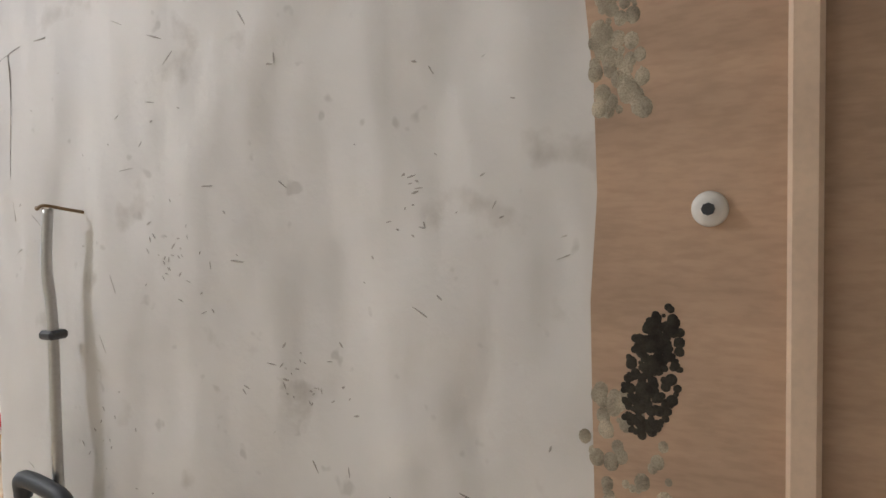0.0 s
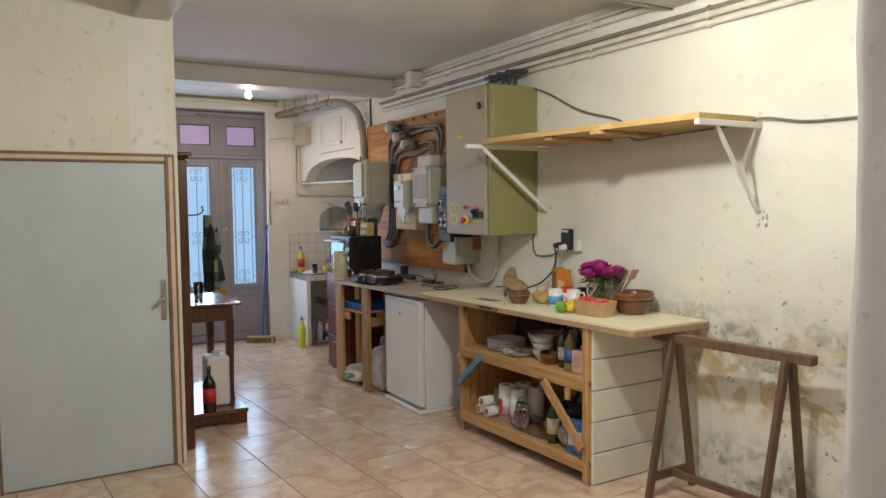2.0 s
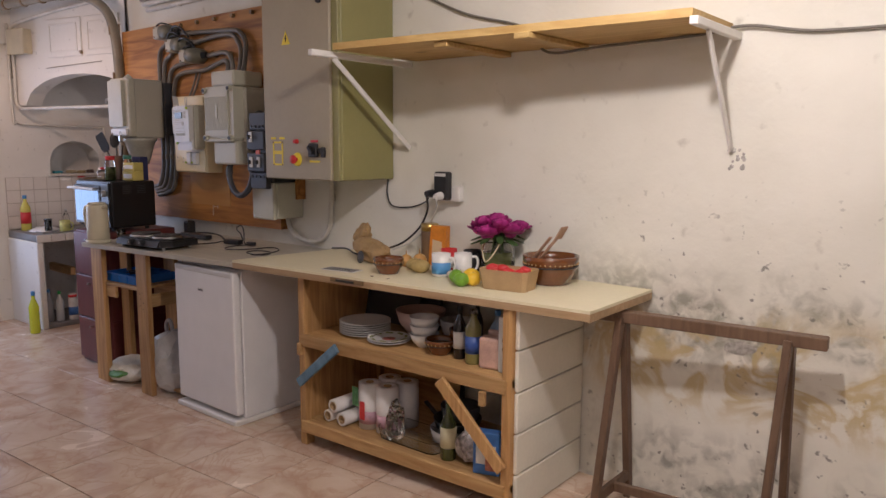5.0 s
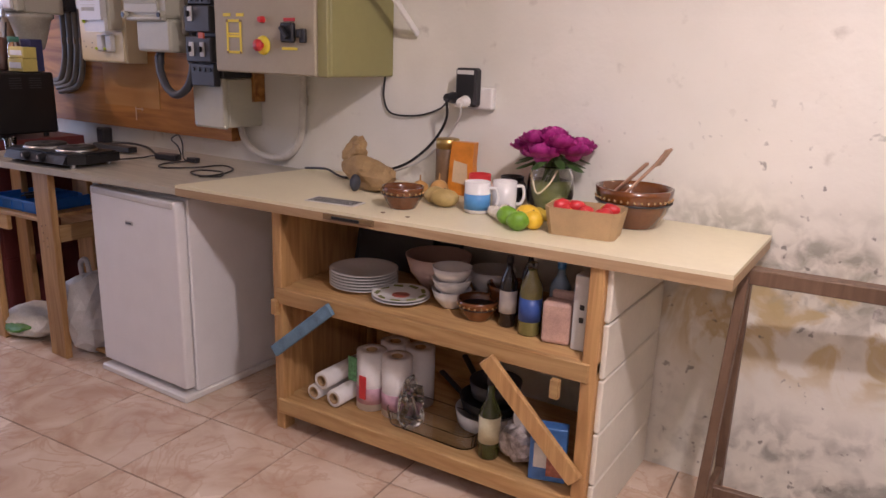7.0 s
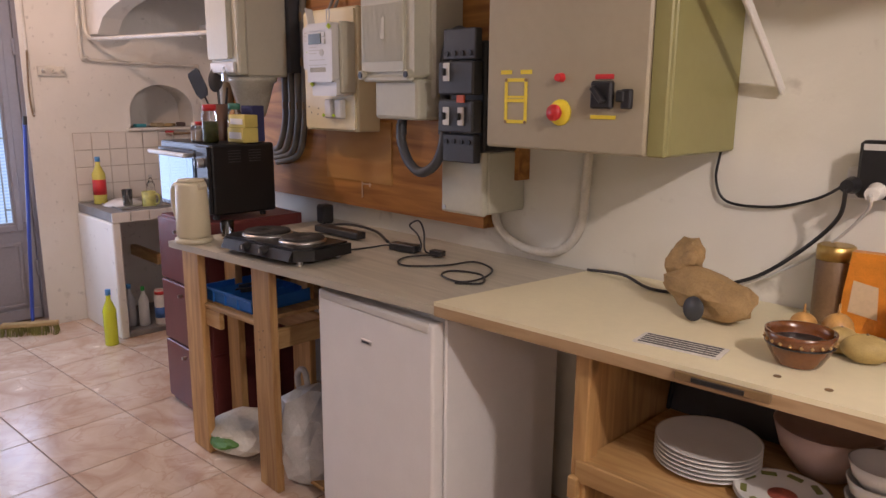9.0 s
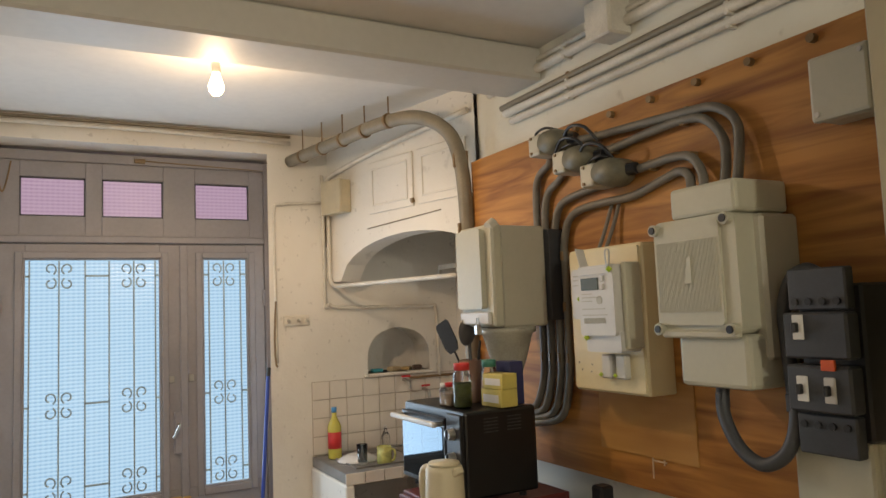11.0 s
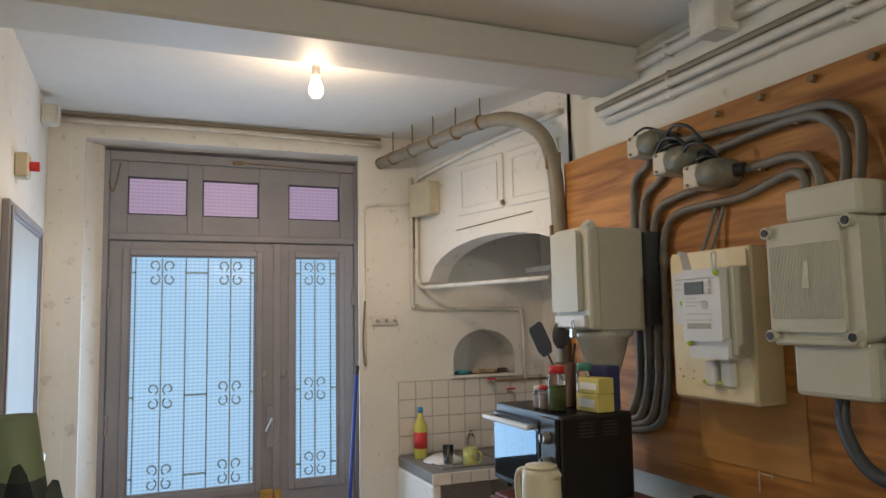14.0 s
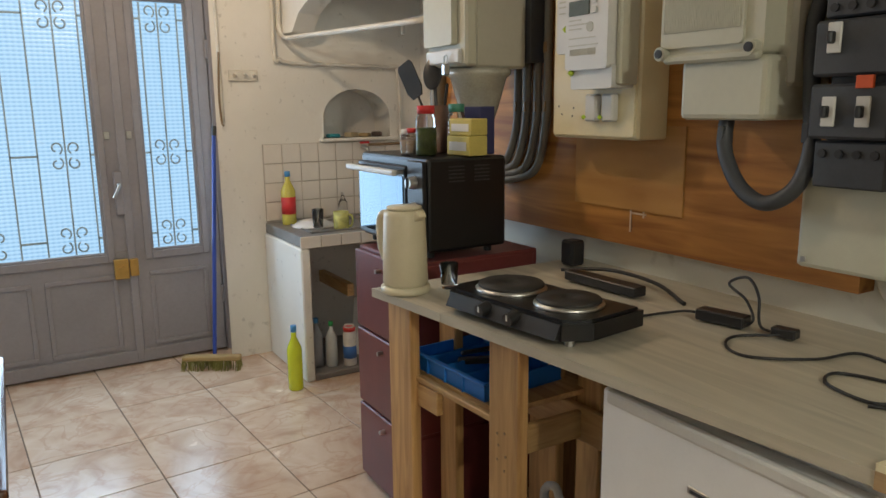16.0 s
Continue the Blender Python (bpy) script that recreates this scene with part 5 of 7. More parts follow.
def bottle(name, label, loc, r, h, body, cap, band=None, shoulder=0.68, neck=0.35, category="bottle"):
    b = thing(name, label, category, loc)
    part("body", lathe([(r * 0.92, 0), (r, 0.006), (r, h * shoulder * 0.92), (r * 0.85, h * shoulder), (r * neck, h * (shoulder + 0.14)), (r * neck, h * 0.93)]), body, b, smooth=True)
    part("cap", lathe([(r * neck * 1.15, h * 0.90), (r * neck * 1.15, h * 0.995), (r * neck, h)]), cap, b)
    if band:
        part("label", lathe([(r * 1.012, h * 0.20), (r * 1.012, h * 0.52)]), band, b, "printed label band")
    return b


YLIQ = plain("yellow_green_liquid", (0.62, 0.70, 0.02), 0.2, vary=0.06, coat=0.5)
CLEARP = glass_mat("clear_plastic", (0.93, 0.95, 0.93), 0.05)
CREAMB = plain("yellow_cleaner", (0.62, 0.55, 0.10), 0.25)
BLUECAP = plain("sky_blue_cap", (0.08, 0.30, 0.62), 0.4)
PAPER = plain("printed_paper", (0.72, 0.70, 0.66), 0.6, vary=0.15, scale=30)
bottle("cleaner_bottle", "tall yellow-green cleaning liquid bottle with blue cap, on the floor", (-8.61, 2.875, 0), 0.038, 0.34, YLIQ, BLUECAP)
bottle("cleaner_bottle", "yellow floor cleaner bottle and blue cap by the sink", (-9.12, 3.06, 0.776), 0.04, 0.30, CREAMB, BLUECAP, RED)
bottle("soap_bottle", "small clear soap bottle by the sink", (-9.05, 3.36, 0.776), 0.026, 0.17, CLEARP, METERW)
bottle("spray_bottle", "grey bottle with blue cap under the sink", (-8.78, 3.06, 0.036), 0.035, 0.27, plain("grey_plastic_b", (0.35, 0.37, 0.38), 0.3), BLUECAP)
bottle("spray_bottle", "pale bottle with green cap under the sink", (-8.74, 3.13, 0.036), 0.032, 0.25, plain("pale_plastic", (0.60, 0.63, 0.62), 0.3), plain("green_cap", (0.02, 0.30, 0.06), 0.4))
bottle("powder_bottle", "white powder bottle with red cap under the sink", (-8.70, 3.22, 0.036), 0.036, 0.215, PAPER, RED, plain("blue_band", (0.05, 0.16, 0.45), 0.5), 0.9, 0.8)
g = thing("dust_pan", "grey plastic dustpan leaning under the sink", "dustpan")
part("pan", bar((-8.80, 3.34, 0.04), (-8.90, 3.42, 0.34), 0.14, 0.012), METERW, g)
part("handle", bar((-8.90, 3.42, 0.34), (-8.93, 3.44, 0.46), 0.03, 0.016), DARKGREY, g)
drinking_glass("clear glass drying by the sink", (-8.86, 3.13, 0.776), 0.032, 0.11)


def mug(label, loc, body, band=None, r=0.042, h=0.095, turn=0):
    m = thing("mug", label, "mug", loc, turn)
    part("cup", lathe([(r * 0.9, 0), (r, 0.005), (r, h), (r * 0.92, h), (r * 0.9, 0.01), (0, 0.009)]), body, m)
    part("handle", tube([(r * 0.95, 0, h * 0.82), (r * 1.5, 0, h * 0.8), (r * 1.65, 0, h * 0.5), (r * 1.4, 0, h * 0.22), (r * 0.95, 0, h * 0.2)], 0.006), body, m)
    if band:
        part("picture", lathe([(r * 1.01, h * 0.12), (r * 1.01, h * 0.62)]), band, m, "printed band")


mug("white mug with yellow-green pattern by the sink", (-8.80, 3.24, 0.776), plain("patterned_glaze", (0.62, 0.62, 0.20), 0.25, vary=0.4, scale=30), turn=40)
d = thing("plate", "white plate turned over by the sink", "plate", (-8.98, 3.15, 0.776))
part("plate", lathe([(0.06, 0.03), (0.10, 0.012), (0.12, 0.0), (0.12, 0.006), (0.10, 0.018), (0.06, 0.036)]), CERAMIC, d)


def taps():
    t = thing("sink_taps", "chrome wall taps with red pipes over the sink", "tap")
    part("pipe", tube([(FX + 0.02, 3.62, 1.20), (FX + 0.025, 4.0, 1.20)], 0.008), BRONZE, t)
    for y, z in ((3.58, 1.19), (3.72, 1.12)):
        b = part("tap_body", tube([(FX, y, z), (FX + 0.05, y, z), (FX + 0.09, y, z - 0.01), (FX + 0.10, y, z - 0.05)], 0.011), STEEL, t)
        part("tap_handle", bar((FX + 0.05, y - 0.03, z + 0.025), (FX + 0.05, y + 0.03, z + 0.025), 0.014, 0.012), RED, b)


taps()
for k, (y, m2, l) in enumerate(((3.42, plain("teal_sponge", (0.05, 0.30, 0.36), 0.9), "teal scouring sponge in the niche"), (3.54, plain("tan_soap", (0.50, 0.40, 0.24), 0.6), "tan soap bar in the niche"), (3.63, plain("tan_sponge", (0.45, 0.33, 0.16), 0.9), "yellowish sponge in the niche"), (3.71, plain("dark_cloth", (0.10, 0.07, 0.06), 0.9), "dark scrubbing pad in the niche"))):
    s = thing("sponge", l, "sponge", (FX - 0.05, y, 1.246), k * 23)
    part("pad", B(-0.03, 0.03, -0.035, 0.035, 0, 0.022 + 0.006 * (k % 2), 0.006, seg=2), m2, s)

h = thing("coat_rail", "white painted wall rail with pegs", "peg rail")
part("rail", B(FX, FX + 0.015, 2.80, 2.96, 1.57, 1.63, 0.004), WHITEPIPE, h)
for y in (2.83, 2.89, 2.94):
    part("peg", C((FX + 0.012, y, 1.60), (FX + 0.05, y, 1.61), 0.012, 0.008, 10), WHITEPIPE, h)


def broom():
    b = thing("broom", "broom with blue handle leaning in the door corner", "broom")
    part("handle", C((-9.16, 2.60, 0.05), (-9.24, 2.70, 1.28), 0.011, None, 12), DARKBLUE, b)
    part("tip", C((-9.24, 2.70, 1.28), (-9.245, 2.707, 1.33), 0.012, None, 12), BLACK, b)
    part("head", bar((-9.22, 2.44, 0.065), (-9.06, 2.72, 0.065), 0.045, 0.030, 0.006), plain("tan_broom_head", (0.42, 0.30, 0.13), 0.6), b)
    bm = bmesh.new()
    random.seed(5)
    for k in range(150):
        t = random.uniform(0, 1)
        p = Vector((-9.22, 2.44, 0.055)).lerp(Vector((-9.06, 2.72, 0.055)), t)
        o = Vector((0.87, -0.5, 0)) * random.uniform(-0.05, 0.05)
        cyl(bm, p + o * 0.35, (p.x + o.x, p.y + o.y, 0.0), 0.003, 0.002, 4)
    part("bristles", bm, plain("olive_bristles", (0.26, 0.24, 0.06), 0.8, vary=0.4), b)


broom()


# ---- pipes and conduits ----
def run(name, label, pts, r, mat, clips=(), straight=False, seg=10):
    t = thing(name, label, "pipe")
    part("pipe", tube(pts, r, seg, 8, None, straight), mat, t)
    for c in clips:
        part("clip", B(c[0] - 0.008, c[0] + 0.008, c[1] - r * 1.15, c[1] + r * 1.15, c[2] - r * 1.2, c[2] + r * 1.2, 0.002), BRONZE if mat in (CABLE, CONDUIT) else mat, t)
    return t


run("large_conduit", "thick brown-grey conduit bending down to the fuse box", [(-9.24, 2.86, 2.58), (-8.8, 2.98, 2.60), (-8.35, 3.10, 2.62), (-8.12, 3.20, 2.60), (-7.99, 3.29, 2.50), (-7.95, 3.33, 2.34), (-7.94, 3.345, 2.10), (-7.94, 3.35, 1.70), (-7.94, 3.35, 1.20)], 0.036, CONDUIT, [(-7.945, 3.34, 2.0), (-7.95, 3.33, 2.36)], seg=14)
for k in range(5):
    c = thing("pipe_saddle", "small metal saddle holding the conduit", "pipe clip", group="conduit saddles")
    p = Vector((-9.1, 2.90, 2.585)).lerp(Vector((-8.3, 3.11, 2.62)), k / 4)
    part("band", C(p - Vector((0.008, 0.002, 0)), p + Vector((0.008, 0.002, 0)), 0.041, None, 14), BRONZE, c)
    part("hanger", B(p.x - 0.003, p.x + 0.003, p.y - 0.003, p.y + 0.003, p.z + 0.03, CZ, 0), BRONZE, c)
for z, r, m2, x1 in ((2.690, 0.014, WHITEPIPE, 1.3), (2.650, 0.021, WHITEPIPE, 1.3), (2.555, 0.014, CONDUIT, -3.2), (2.520, 0.018, WHITEPIPE, 1.3), (2.475, 0.016, WHITEPIPE, 1.3)):
    run("wall_pipe", "painted pipe running along the top of the wall", [(-7.84 + (2.69 - z), RW - r - 0.004, z), (-5.0, RW - r - 0.006, z + 0.006), (x1, RW - r - 0.004, z - 0.004)], r, m2, [(x, RW - r, z + 0.002) for x in (-7.2, -6.4, -5.6, -4.6, -3.7)])
run("ceiling_pipe", "thin pipe pair along the ceiling over the street door", [(FX + 0.02, 1.08, 2.70), (FX + 0.03, 2.0, 2.705), (FX + 0.02, 2.86, 2.69)], 0.012, WHITEPIPE)
run("ceiling_pipe", "thin pipe along the ceiling over the street door", [(FX + 0.02, 1.08, 2.73), (FX + 0.03, 2.0, 2.732), (FX + 0.02, 2.86, 2.73)], 0.009, CONDUIT)
run("wall_pipe", "thin white pipe beside the street door", [(FX + 0.012, 2.755, 1.35), (FX + 0.012, 2.752, 2.0), (FX + 0.012, 2.755, 2.27), (FX + 0.014, 2.80, 2.31), (FX + 0.014, 3.05, 2.33)], 0.009, WHITEPIPE)
c = thing("cord_hook", "dark cord hanging at the pipe end", "cord")
part("cord", tube([(FX + 0.02, 2.752, 1.72), (FX + 0.02, 2.74, 1.5), (FX + 0.02, 2.745, 1.36), (FX + 0.03, 2.752, 1.33)], 0.006), BRONZE, c)


def on_hood(s, z, d):
    p = hood(s, z, 0)
    n2 = (HB - HA).normalized().cross(Vector((0, 0, 1)))
    return (p[0] - n2.x * d, p[1] - n2.y * d, z)


run("gas_pipe", "white painted pipe looping round the hood", [on_hood(0.97, 2.42, 0.02), on_hood(0.97, 2.0, 0.02), on_hood(0.97, 1.86, 0.02), on_hood(0.93, 1.805, 0.02), on_hood(0.8, 1.80, 0.02), on_hood(0.1, 1.80, 0.02)], 0.013, WHITEPIPE)
run("gas_pipe", "white painted pipe along the alcove wall", [(FX + 0.02, 3.06, 2.50), (FX + 0.02, 3.06, 1.75), (FX + 0.02, 3.09, 1.69), (FX + 0.02, 3.2, 1.67), (FX + 0.02, 3.75, 1.66), (FX + 0.02, 3.83, 1.62), (FX + 0.02, 3.84, 1.2)], 0.011, WHITEPIPE)
run("hood_pipe", "white painted pipe along the top of the hood", [on_hood(0.98, 2.46, 0.02), on_hood(0.9, 2.50, 0.02), on_hood(0.5, 2.57, 0.02), on_hood(0.02, 2.62, 0.02)], 0.015, WHITEPIPE)
run("hood_pipe", "rusty pipe up the edge of the hood", [on_hood(0.99, 2.40, 0.015), on_hood(0.99, 2.05, 0.015)], 0.010, CONDUIT)
e = thing("electric_box", "small cream electrical box on the hood wall", "electrical box", on_hood(0.94, 2.24, 0.0), 14 + 180)
part("body", B(0.0, 0.20, 0.0, 0.075, 0, 0.20, 0.006), CREAMPL2, e)
part("lid", B(-0.004, 0.204, 0.075, 0.085, -0.004, 0.204, 0.005), CREAMPL2, e)
e.matrix_basis = Matrix.Translation(on_hood(0.95, 2.24, 0.0)) @ Matrix.Rotation(math.atan2(HA.y - HB.y, HA.x - HB.x), 4, "Z") @ Matrix.Diagonal((1, -1, 1, 1))
# flush cupboard doors in the hood
cb = thing("hood_cupboard", "white painted cupboard doors set into the hood wall", "cupboard")
ang = math.atan2(HA.y - HB.y, HA.x - HB.x)
for s0, s1 in ((0.66, 0.36), (0.33, 0.05)):
    a, b2 = Vector(on_hood(s0, 0, 0)), Vector(on_hood(s1, 0, 0))
    L = (b2 - a).length
    M2 = Matrix.Translation(a) @ Matrix.Rotation(ang, 4, "Z")
    dd = part("cupboard_door", B(0, L, -0.012, 0.0, 2.20, 2.50, 0.004, M2), WALL, cb)
    bm = bmesh.new()
    for (x0, x1, z0, z1) in ((0.04, L - 0.04, 2.24, 2.25), (0.04, L - 0.04, 2.45, 2.46), (0.04, 0.05, 2.25, 2.45), (L - 0.05, L - 0.04, 2.25, 2.45)):
        box(bm, x0, x1, -0.018, -0.012, z0, z1, 0.002, M2)
    part("bead", bm, WALL, dd)
a = Vector(on_hood(0.62, 0, 0))
part("crack_ledge", bar(on_hood(0.68, 2.12, 0.004), on_hood(0.2, 2.15, 0.004), 0.006, 0.005, 0), CONDUIT, cb)
part("latch", bar(on_hood(0.36, 2.215, 0.01), on_hood(0.36, 2.24, 0.02), 0.02, 0.02), BRONZE, cb)
br = thing("hood_bracket", "white painted iron bracket under the hood arch", "bracket")
part("bar", bar((-9.0, 3.75, 1.90), (-8.55, 3.75, 1.90), 0.02, 0.03), WHITEPIPE, br)
part("post", bar((-9.0, 3.75, 1.89), (-9.0, 3.75, 1.83), 0.02, 0.02, up=(0, 1, 0)), WHITEPIPE, br)
part("post", bar((-8.55, 3.75, 1.89), (-8.55, 3.75, 1.83), 0.02, 0.02, up=(0, 1, 0)), WHITEPIPE, br)
part("wall_tie", bar((-8.8, 3.75, 1.90), (-8.8, 4.0, 1.90), 0.02, 0.02), WHITEPIPE, br)

# the fat grey cables on the plywood
for k, (x, zt, sx, sz) in enumerate(((-7.37, 2.18, -7.24, 2.24), (-7.315, 2.10, -7.12, 2.17), (-7.255, 2.02, -6.95, 2.06), (-7.20, 1.96, -6.62, 2.10))):
    cy = 3.352
    pts = [(-7.52 + 0.02 * k, cy, 1.20 - 0.02 * k), (x - 0.07, cy, 1.22 - 0.01 * k), (x - 0.01, cy, 1.34), (x, cy, 1.5), (x, cy, 1.8), (x, cy, zt - 0.10), (x + 0.03, cy, zt - 0.015), (x + 0.10, cy, zt + 0.02), (sx - 0.02, cy, sz)]
    if k == 3:
        pts = pts[:-2] + [(-7.10, cy, 1.985), (-6.95, cy, 1.995), (-6.80, cy, 1.995), (-6.66, cy, 2.025), (-6.58, cy, 2.040), (-6.53, 3.34, 2.01), (-6.515, 3.32, 1.94), (-6.51, 3.31, 1.86)]
    run("power_cable", "thick grey power cable clipped to the plywood", pts, 0.0150, CABLE, [(x, cy, z) for z in (1.42, 1.62, 1.82)])
for (pts) in ([(-7.10, 3.345, 2.26), (-6.97, 3.345, 2.245), (-6.83, 3.345, 2.238), (-6.53, 3.345, 2.222), (-6.42, 3.345, 2.208), (-6.345, 3.34, 2.15), (-6.33, 3.33, 2.06), (-6.335, 3.31, 1.93)],
              [(-6.95, 3.345, 2.19), (-6.88, 3.345, 2.18), (-6.70, 3.345, 2.195), (-6.55, 3.345, 2.200), (-6.46, 3.345, 2.180), (-6.395, 3.34, 2.11), (-6.38, 3.33, 2.03), (-6.38, 3.31, 1.93)],
              [(-6.80, 3.34, 2.080), (-6.70, 3.345, 2.085), (-6.60, 3.345, 2.090), (-6.525, 3.345, 2.075), (-6.475, 3.335, 2.01), (-6.465, 3.32, 1.92)]):
    run("power_cable", "thick grey power cable running to the distribution box", pts, 0.0150, CABLE, [(pts[1][0], 3.355, pts[1][2]), (pts[3][0], 3.355, pts[3][2])])
for x in (-6.95, -6.91):
    run("meter_lead", "thin grey lead down to the meter", [(x + 0.03, 3.36, 1.985), (x + 0.01, 3.355, 1.93), (x - 0.01, 3.34, 1.86), (x - 0.02, 3.32, 1.81)], 0.007, CABLE)
run("power_cable", "thick black cable looping below the distribution box", [(-6.335, 3.20, 1.40), (-6.325, 3.18, 1.33), (-6.295, 3.17, 1.27), (-6.25, 3.165, 1.222), (-6.19, 3.165, 1.202), (-6.135, 3.18, 1.24), (-6.118, 3.20, 1.32), (-6.145, 3.23, 1.42), (-6.165, 3.25, 1.52), (-6.165, 3.25, 1.60), (-6.14, 3.25, 1.665), (-6.09, 3.24, 1.69), (-6.05, 3.24, 1.672), (-6.03, 3.25, 1.64)], 0.018, DARKGREY, [(-6.328, 3.185, 1.35), (-6.13, 3.21, 1.36)], seg=12)
CAST = plain("dark_olive_cast", (0.19, 0.18, 0.13), 0.45, vary=0.25, scale=20)
for k, (x, z) in enumerate(((-7.20, 2.262), (-7.05, 2.165), (-6.89, 2.085))):
    s = thing("cable_joint", "grey cast cable joint box on the plywood", "cable joint", (x, 3.31, z), 0, "cable joints")
    part("block", B(-0.075, 0.0, -0.055, 0.06, -0.042, 0.042, 0.010, seg=2), BOXGREY2, s)
    part("drum", lathe([(0.0, -0.06), (0.045, -0.058), (0.058, -0.045), (0.060, 0.02), (0.052, 0.045), (0.045, 0.06)], seg=18), CAST, s, smooth=True).matrix_basis = pose(0.045, 0, 0, 90) @ Matrix.Diagonal((1.15, 0.85, 1, 1))
    part("lid", B(-0.083, -0.070, -0.047, 0.047, -0.036, 0.036, 0.004), BOXGREY, s)
    part("spout", C((0.095, 0.01, 0.0), (0.14, 0.02, 0.0), 0.024, 0.020, 12), BLACK, s)
    for q in ((-0.05, 0.03), (-0.05, -0.03)):
        part("screw", C((q[0], -0.055, q[1]), (q[0], -0.061, q[1]), 0.006, None, 8), BRONZE, s)
    part("strap", tube([(-0.03, -0.05, 0.04), (-0.02, -0.04, 0.055), (0.03, -0.04, 0.058), (0.05, 0.0, 0.05)], 0.005), BLACK, s)
for x, z in ((-7.0, 2.20), (-6.95, 2.235), (-6.87, 2.15)):
    run("joint_strap", "thin black lead hooked over the cable joints", [(x - 0.12, 3.27, z + 0.01), (x - 0.05, 3.25, z + 0.045), (x + 0.02, 3.26, z + 0.03), (x + 0.05, 3.30, z - 0.03)], 0.006, BLACK)
run("thin_conduit", "thin black cable down the plywood edge", [(-5.945, 3.362, 2.30), (-5.94, 3.362, 1.8), (-5.945, 3.362, 1.5), (-5.93, 3.362, 1.38), (-5.94, 3.362, 1.30)], 0.007, BLACK, [(-5.942, 3.362, z) for z in (1.55, 1.8, 2.05)])
run("old_pipe", "old painted pipe curving under the junction box", [(-6.06, 3.41, 1.07), (-6.03, 3.41, 0.99), (-5.92, 3.41, 0.935), (-5.77, 3.41, 0.94), (-5.68, 3.41, 1.02), (-5.66, 3.41, 1.15), (-5.65, 3.41, 1.325)], 0.016, WHITEPIPE, [(-5.66, 3.42, 1.2)])
j = thing("junction_box", "white painted junction box under the ceiling pipes", "junction box")
part("body", B(-6.96, -6.84, RW - 0.11, RW - 0.002, 2.60, 2.735, 0.008), WHITEPIPE, j)
part("lid", B(-6.965, -6.835, RW - 0.122, RW - 0.11, 2.595, 2.74, 0.005), WHITEPIPE, j)
random.seed(11)
for k in range(6):
    x = -5.68 + 0.085 * k
    run("cabinet_lead", "dark cable bundled into the cabinet top", [(x, 3.3, 2.36), (x - 0.01, 3.32, 2.42 + 0.015 * (k % 3)), (x + 0.05, 3.36, 2.47), (x - 0.10 - 0.03 * k, 3.40, 2.51 + 0.01 * (k % 2))], 0.011 + 0.002 * (k % 2), DARKGREY)
run("shelf_cable", "grey cable sagging from the cabinet to the shelf", [(-5.25, 3.40, 2.37), (-5.05, 3.42, 2.30), (-4.7, 3.42, 2.14), (-4.35, 3.42, 2.04), (-4.2, 3.38, 1.915), (-3.9, 3.30, 1.905), (-3.55, 3.40, 1.93), (-3.36, 3.415, 1.95), (-3.1, 3.425, 1.91), (-2.7, 3.425, 1.93), (-2.3, 3.425, 2.10), (-1.9, 3.425, 2.32)], 0.006, CABLE)


# ---- sockets on the kitchen wall ----
def sockets():
    s = thing("wall_socket", "white double wall socket with black adapter plugged in", "socket")
    part("plate", B(-4.87, -4.70, RW - 0.04, RW - 0.002, 1.225, 1.305, 0.008, seg=2), WHITEPAINT, s)
    a = part("adapter", B(-4.835, -4.745, RW - 0.085, RW - 0.04, 1.235, 1.375, 0.008), BLACK, s, "black charger with a printed edge")
    part("print", B(-4.825, -4.755, RW - 0.0865, RW - 0.085, 1.352, 1.367, 0), METERW, a)
    part("plug", C((-4.84, RW - 0.085, 1.265), (-4.84, RW - 0.13, 1.265), 0.022, 0.016), BLACK, s)
    part("plug", C((-4.785, RW - 0.085, 1.255), (-4.785, RW - 0.125, 1.25), 0.022, 0.017), WHITEPAINT, s, "white plug")


sockets()
cord("socket_lead", "black flex from the cabinet to the socket", [(-5.21, 3.42, 1.33), (-5.22, 3.425, 1.24), (-5.18, 3.425, 1.18), (-5.05, 3.425, 1.18), (-4.94, 3.42, 1.215), (-4.86, 3.36, 1.262)], 0.004, BLACK)
cord("socket_lead", "black flex hanging from the plug to the worktop", [(-4.84, 3.31, 1.262), (-4.86, 3.34, 1.18), (-4.95, 3.38, 1.08), (-5.05, 3.36, 0.995), (-5.16, 3.32, 0.95), (-5.28, 3.34, 0.915)], 0.0055, BLACK)
cord("socket_lead", "white flex hanging beside the black one", [(-4.785, 3.31, 1.25), (-4.80, 3.34, 1.20), (-4.9, 3.39, 1.09), (-5.02, 3.40, 1.0), (-5.12, 3.36, 0.95)], 0.004, METERW)


# ---- things on the worktop ----
WT = 0.909
PAPERBAG = plain("brown_paper_bag", (0.40, 0.26, 0.115), 0.75, vary=0.25, scale=14, bump_s=0.5)
b = thing("paper_bag", "crumpled brown paper bag on the worktop", "paper bag", (-5.10, 3.18, WT), -14)
part("bag", crumpled(0.085, 21, (1.75, 0.85, 0.72), 0.30), PAPERBAG, b)
part("twist", crumpled(0.050, 23, (1.0, 0.7, 1.1), 0.5), PAPERBAG, b)
b.children[1].matrix_basis = pose(-0.08, 0.0, 0.075)
pr = part("print", lathe([(0.032, 0), (0.032, 0.002), (0, 0.003)]), DARKGREY, b, "round dark print")
pr.matrix_basis = pose(0.02, -0.078, 0.035, 82)
c = thing("leaflet", "folded printed leaflet lying on the worktop", "leaflet", (-5.03, 2.90, WT), 8)
part("sheet", B(-0.10, 0.10, -0.035, 0.045, 0, 0.003, 0), PAPER, c)
bm = bmesh.new()
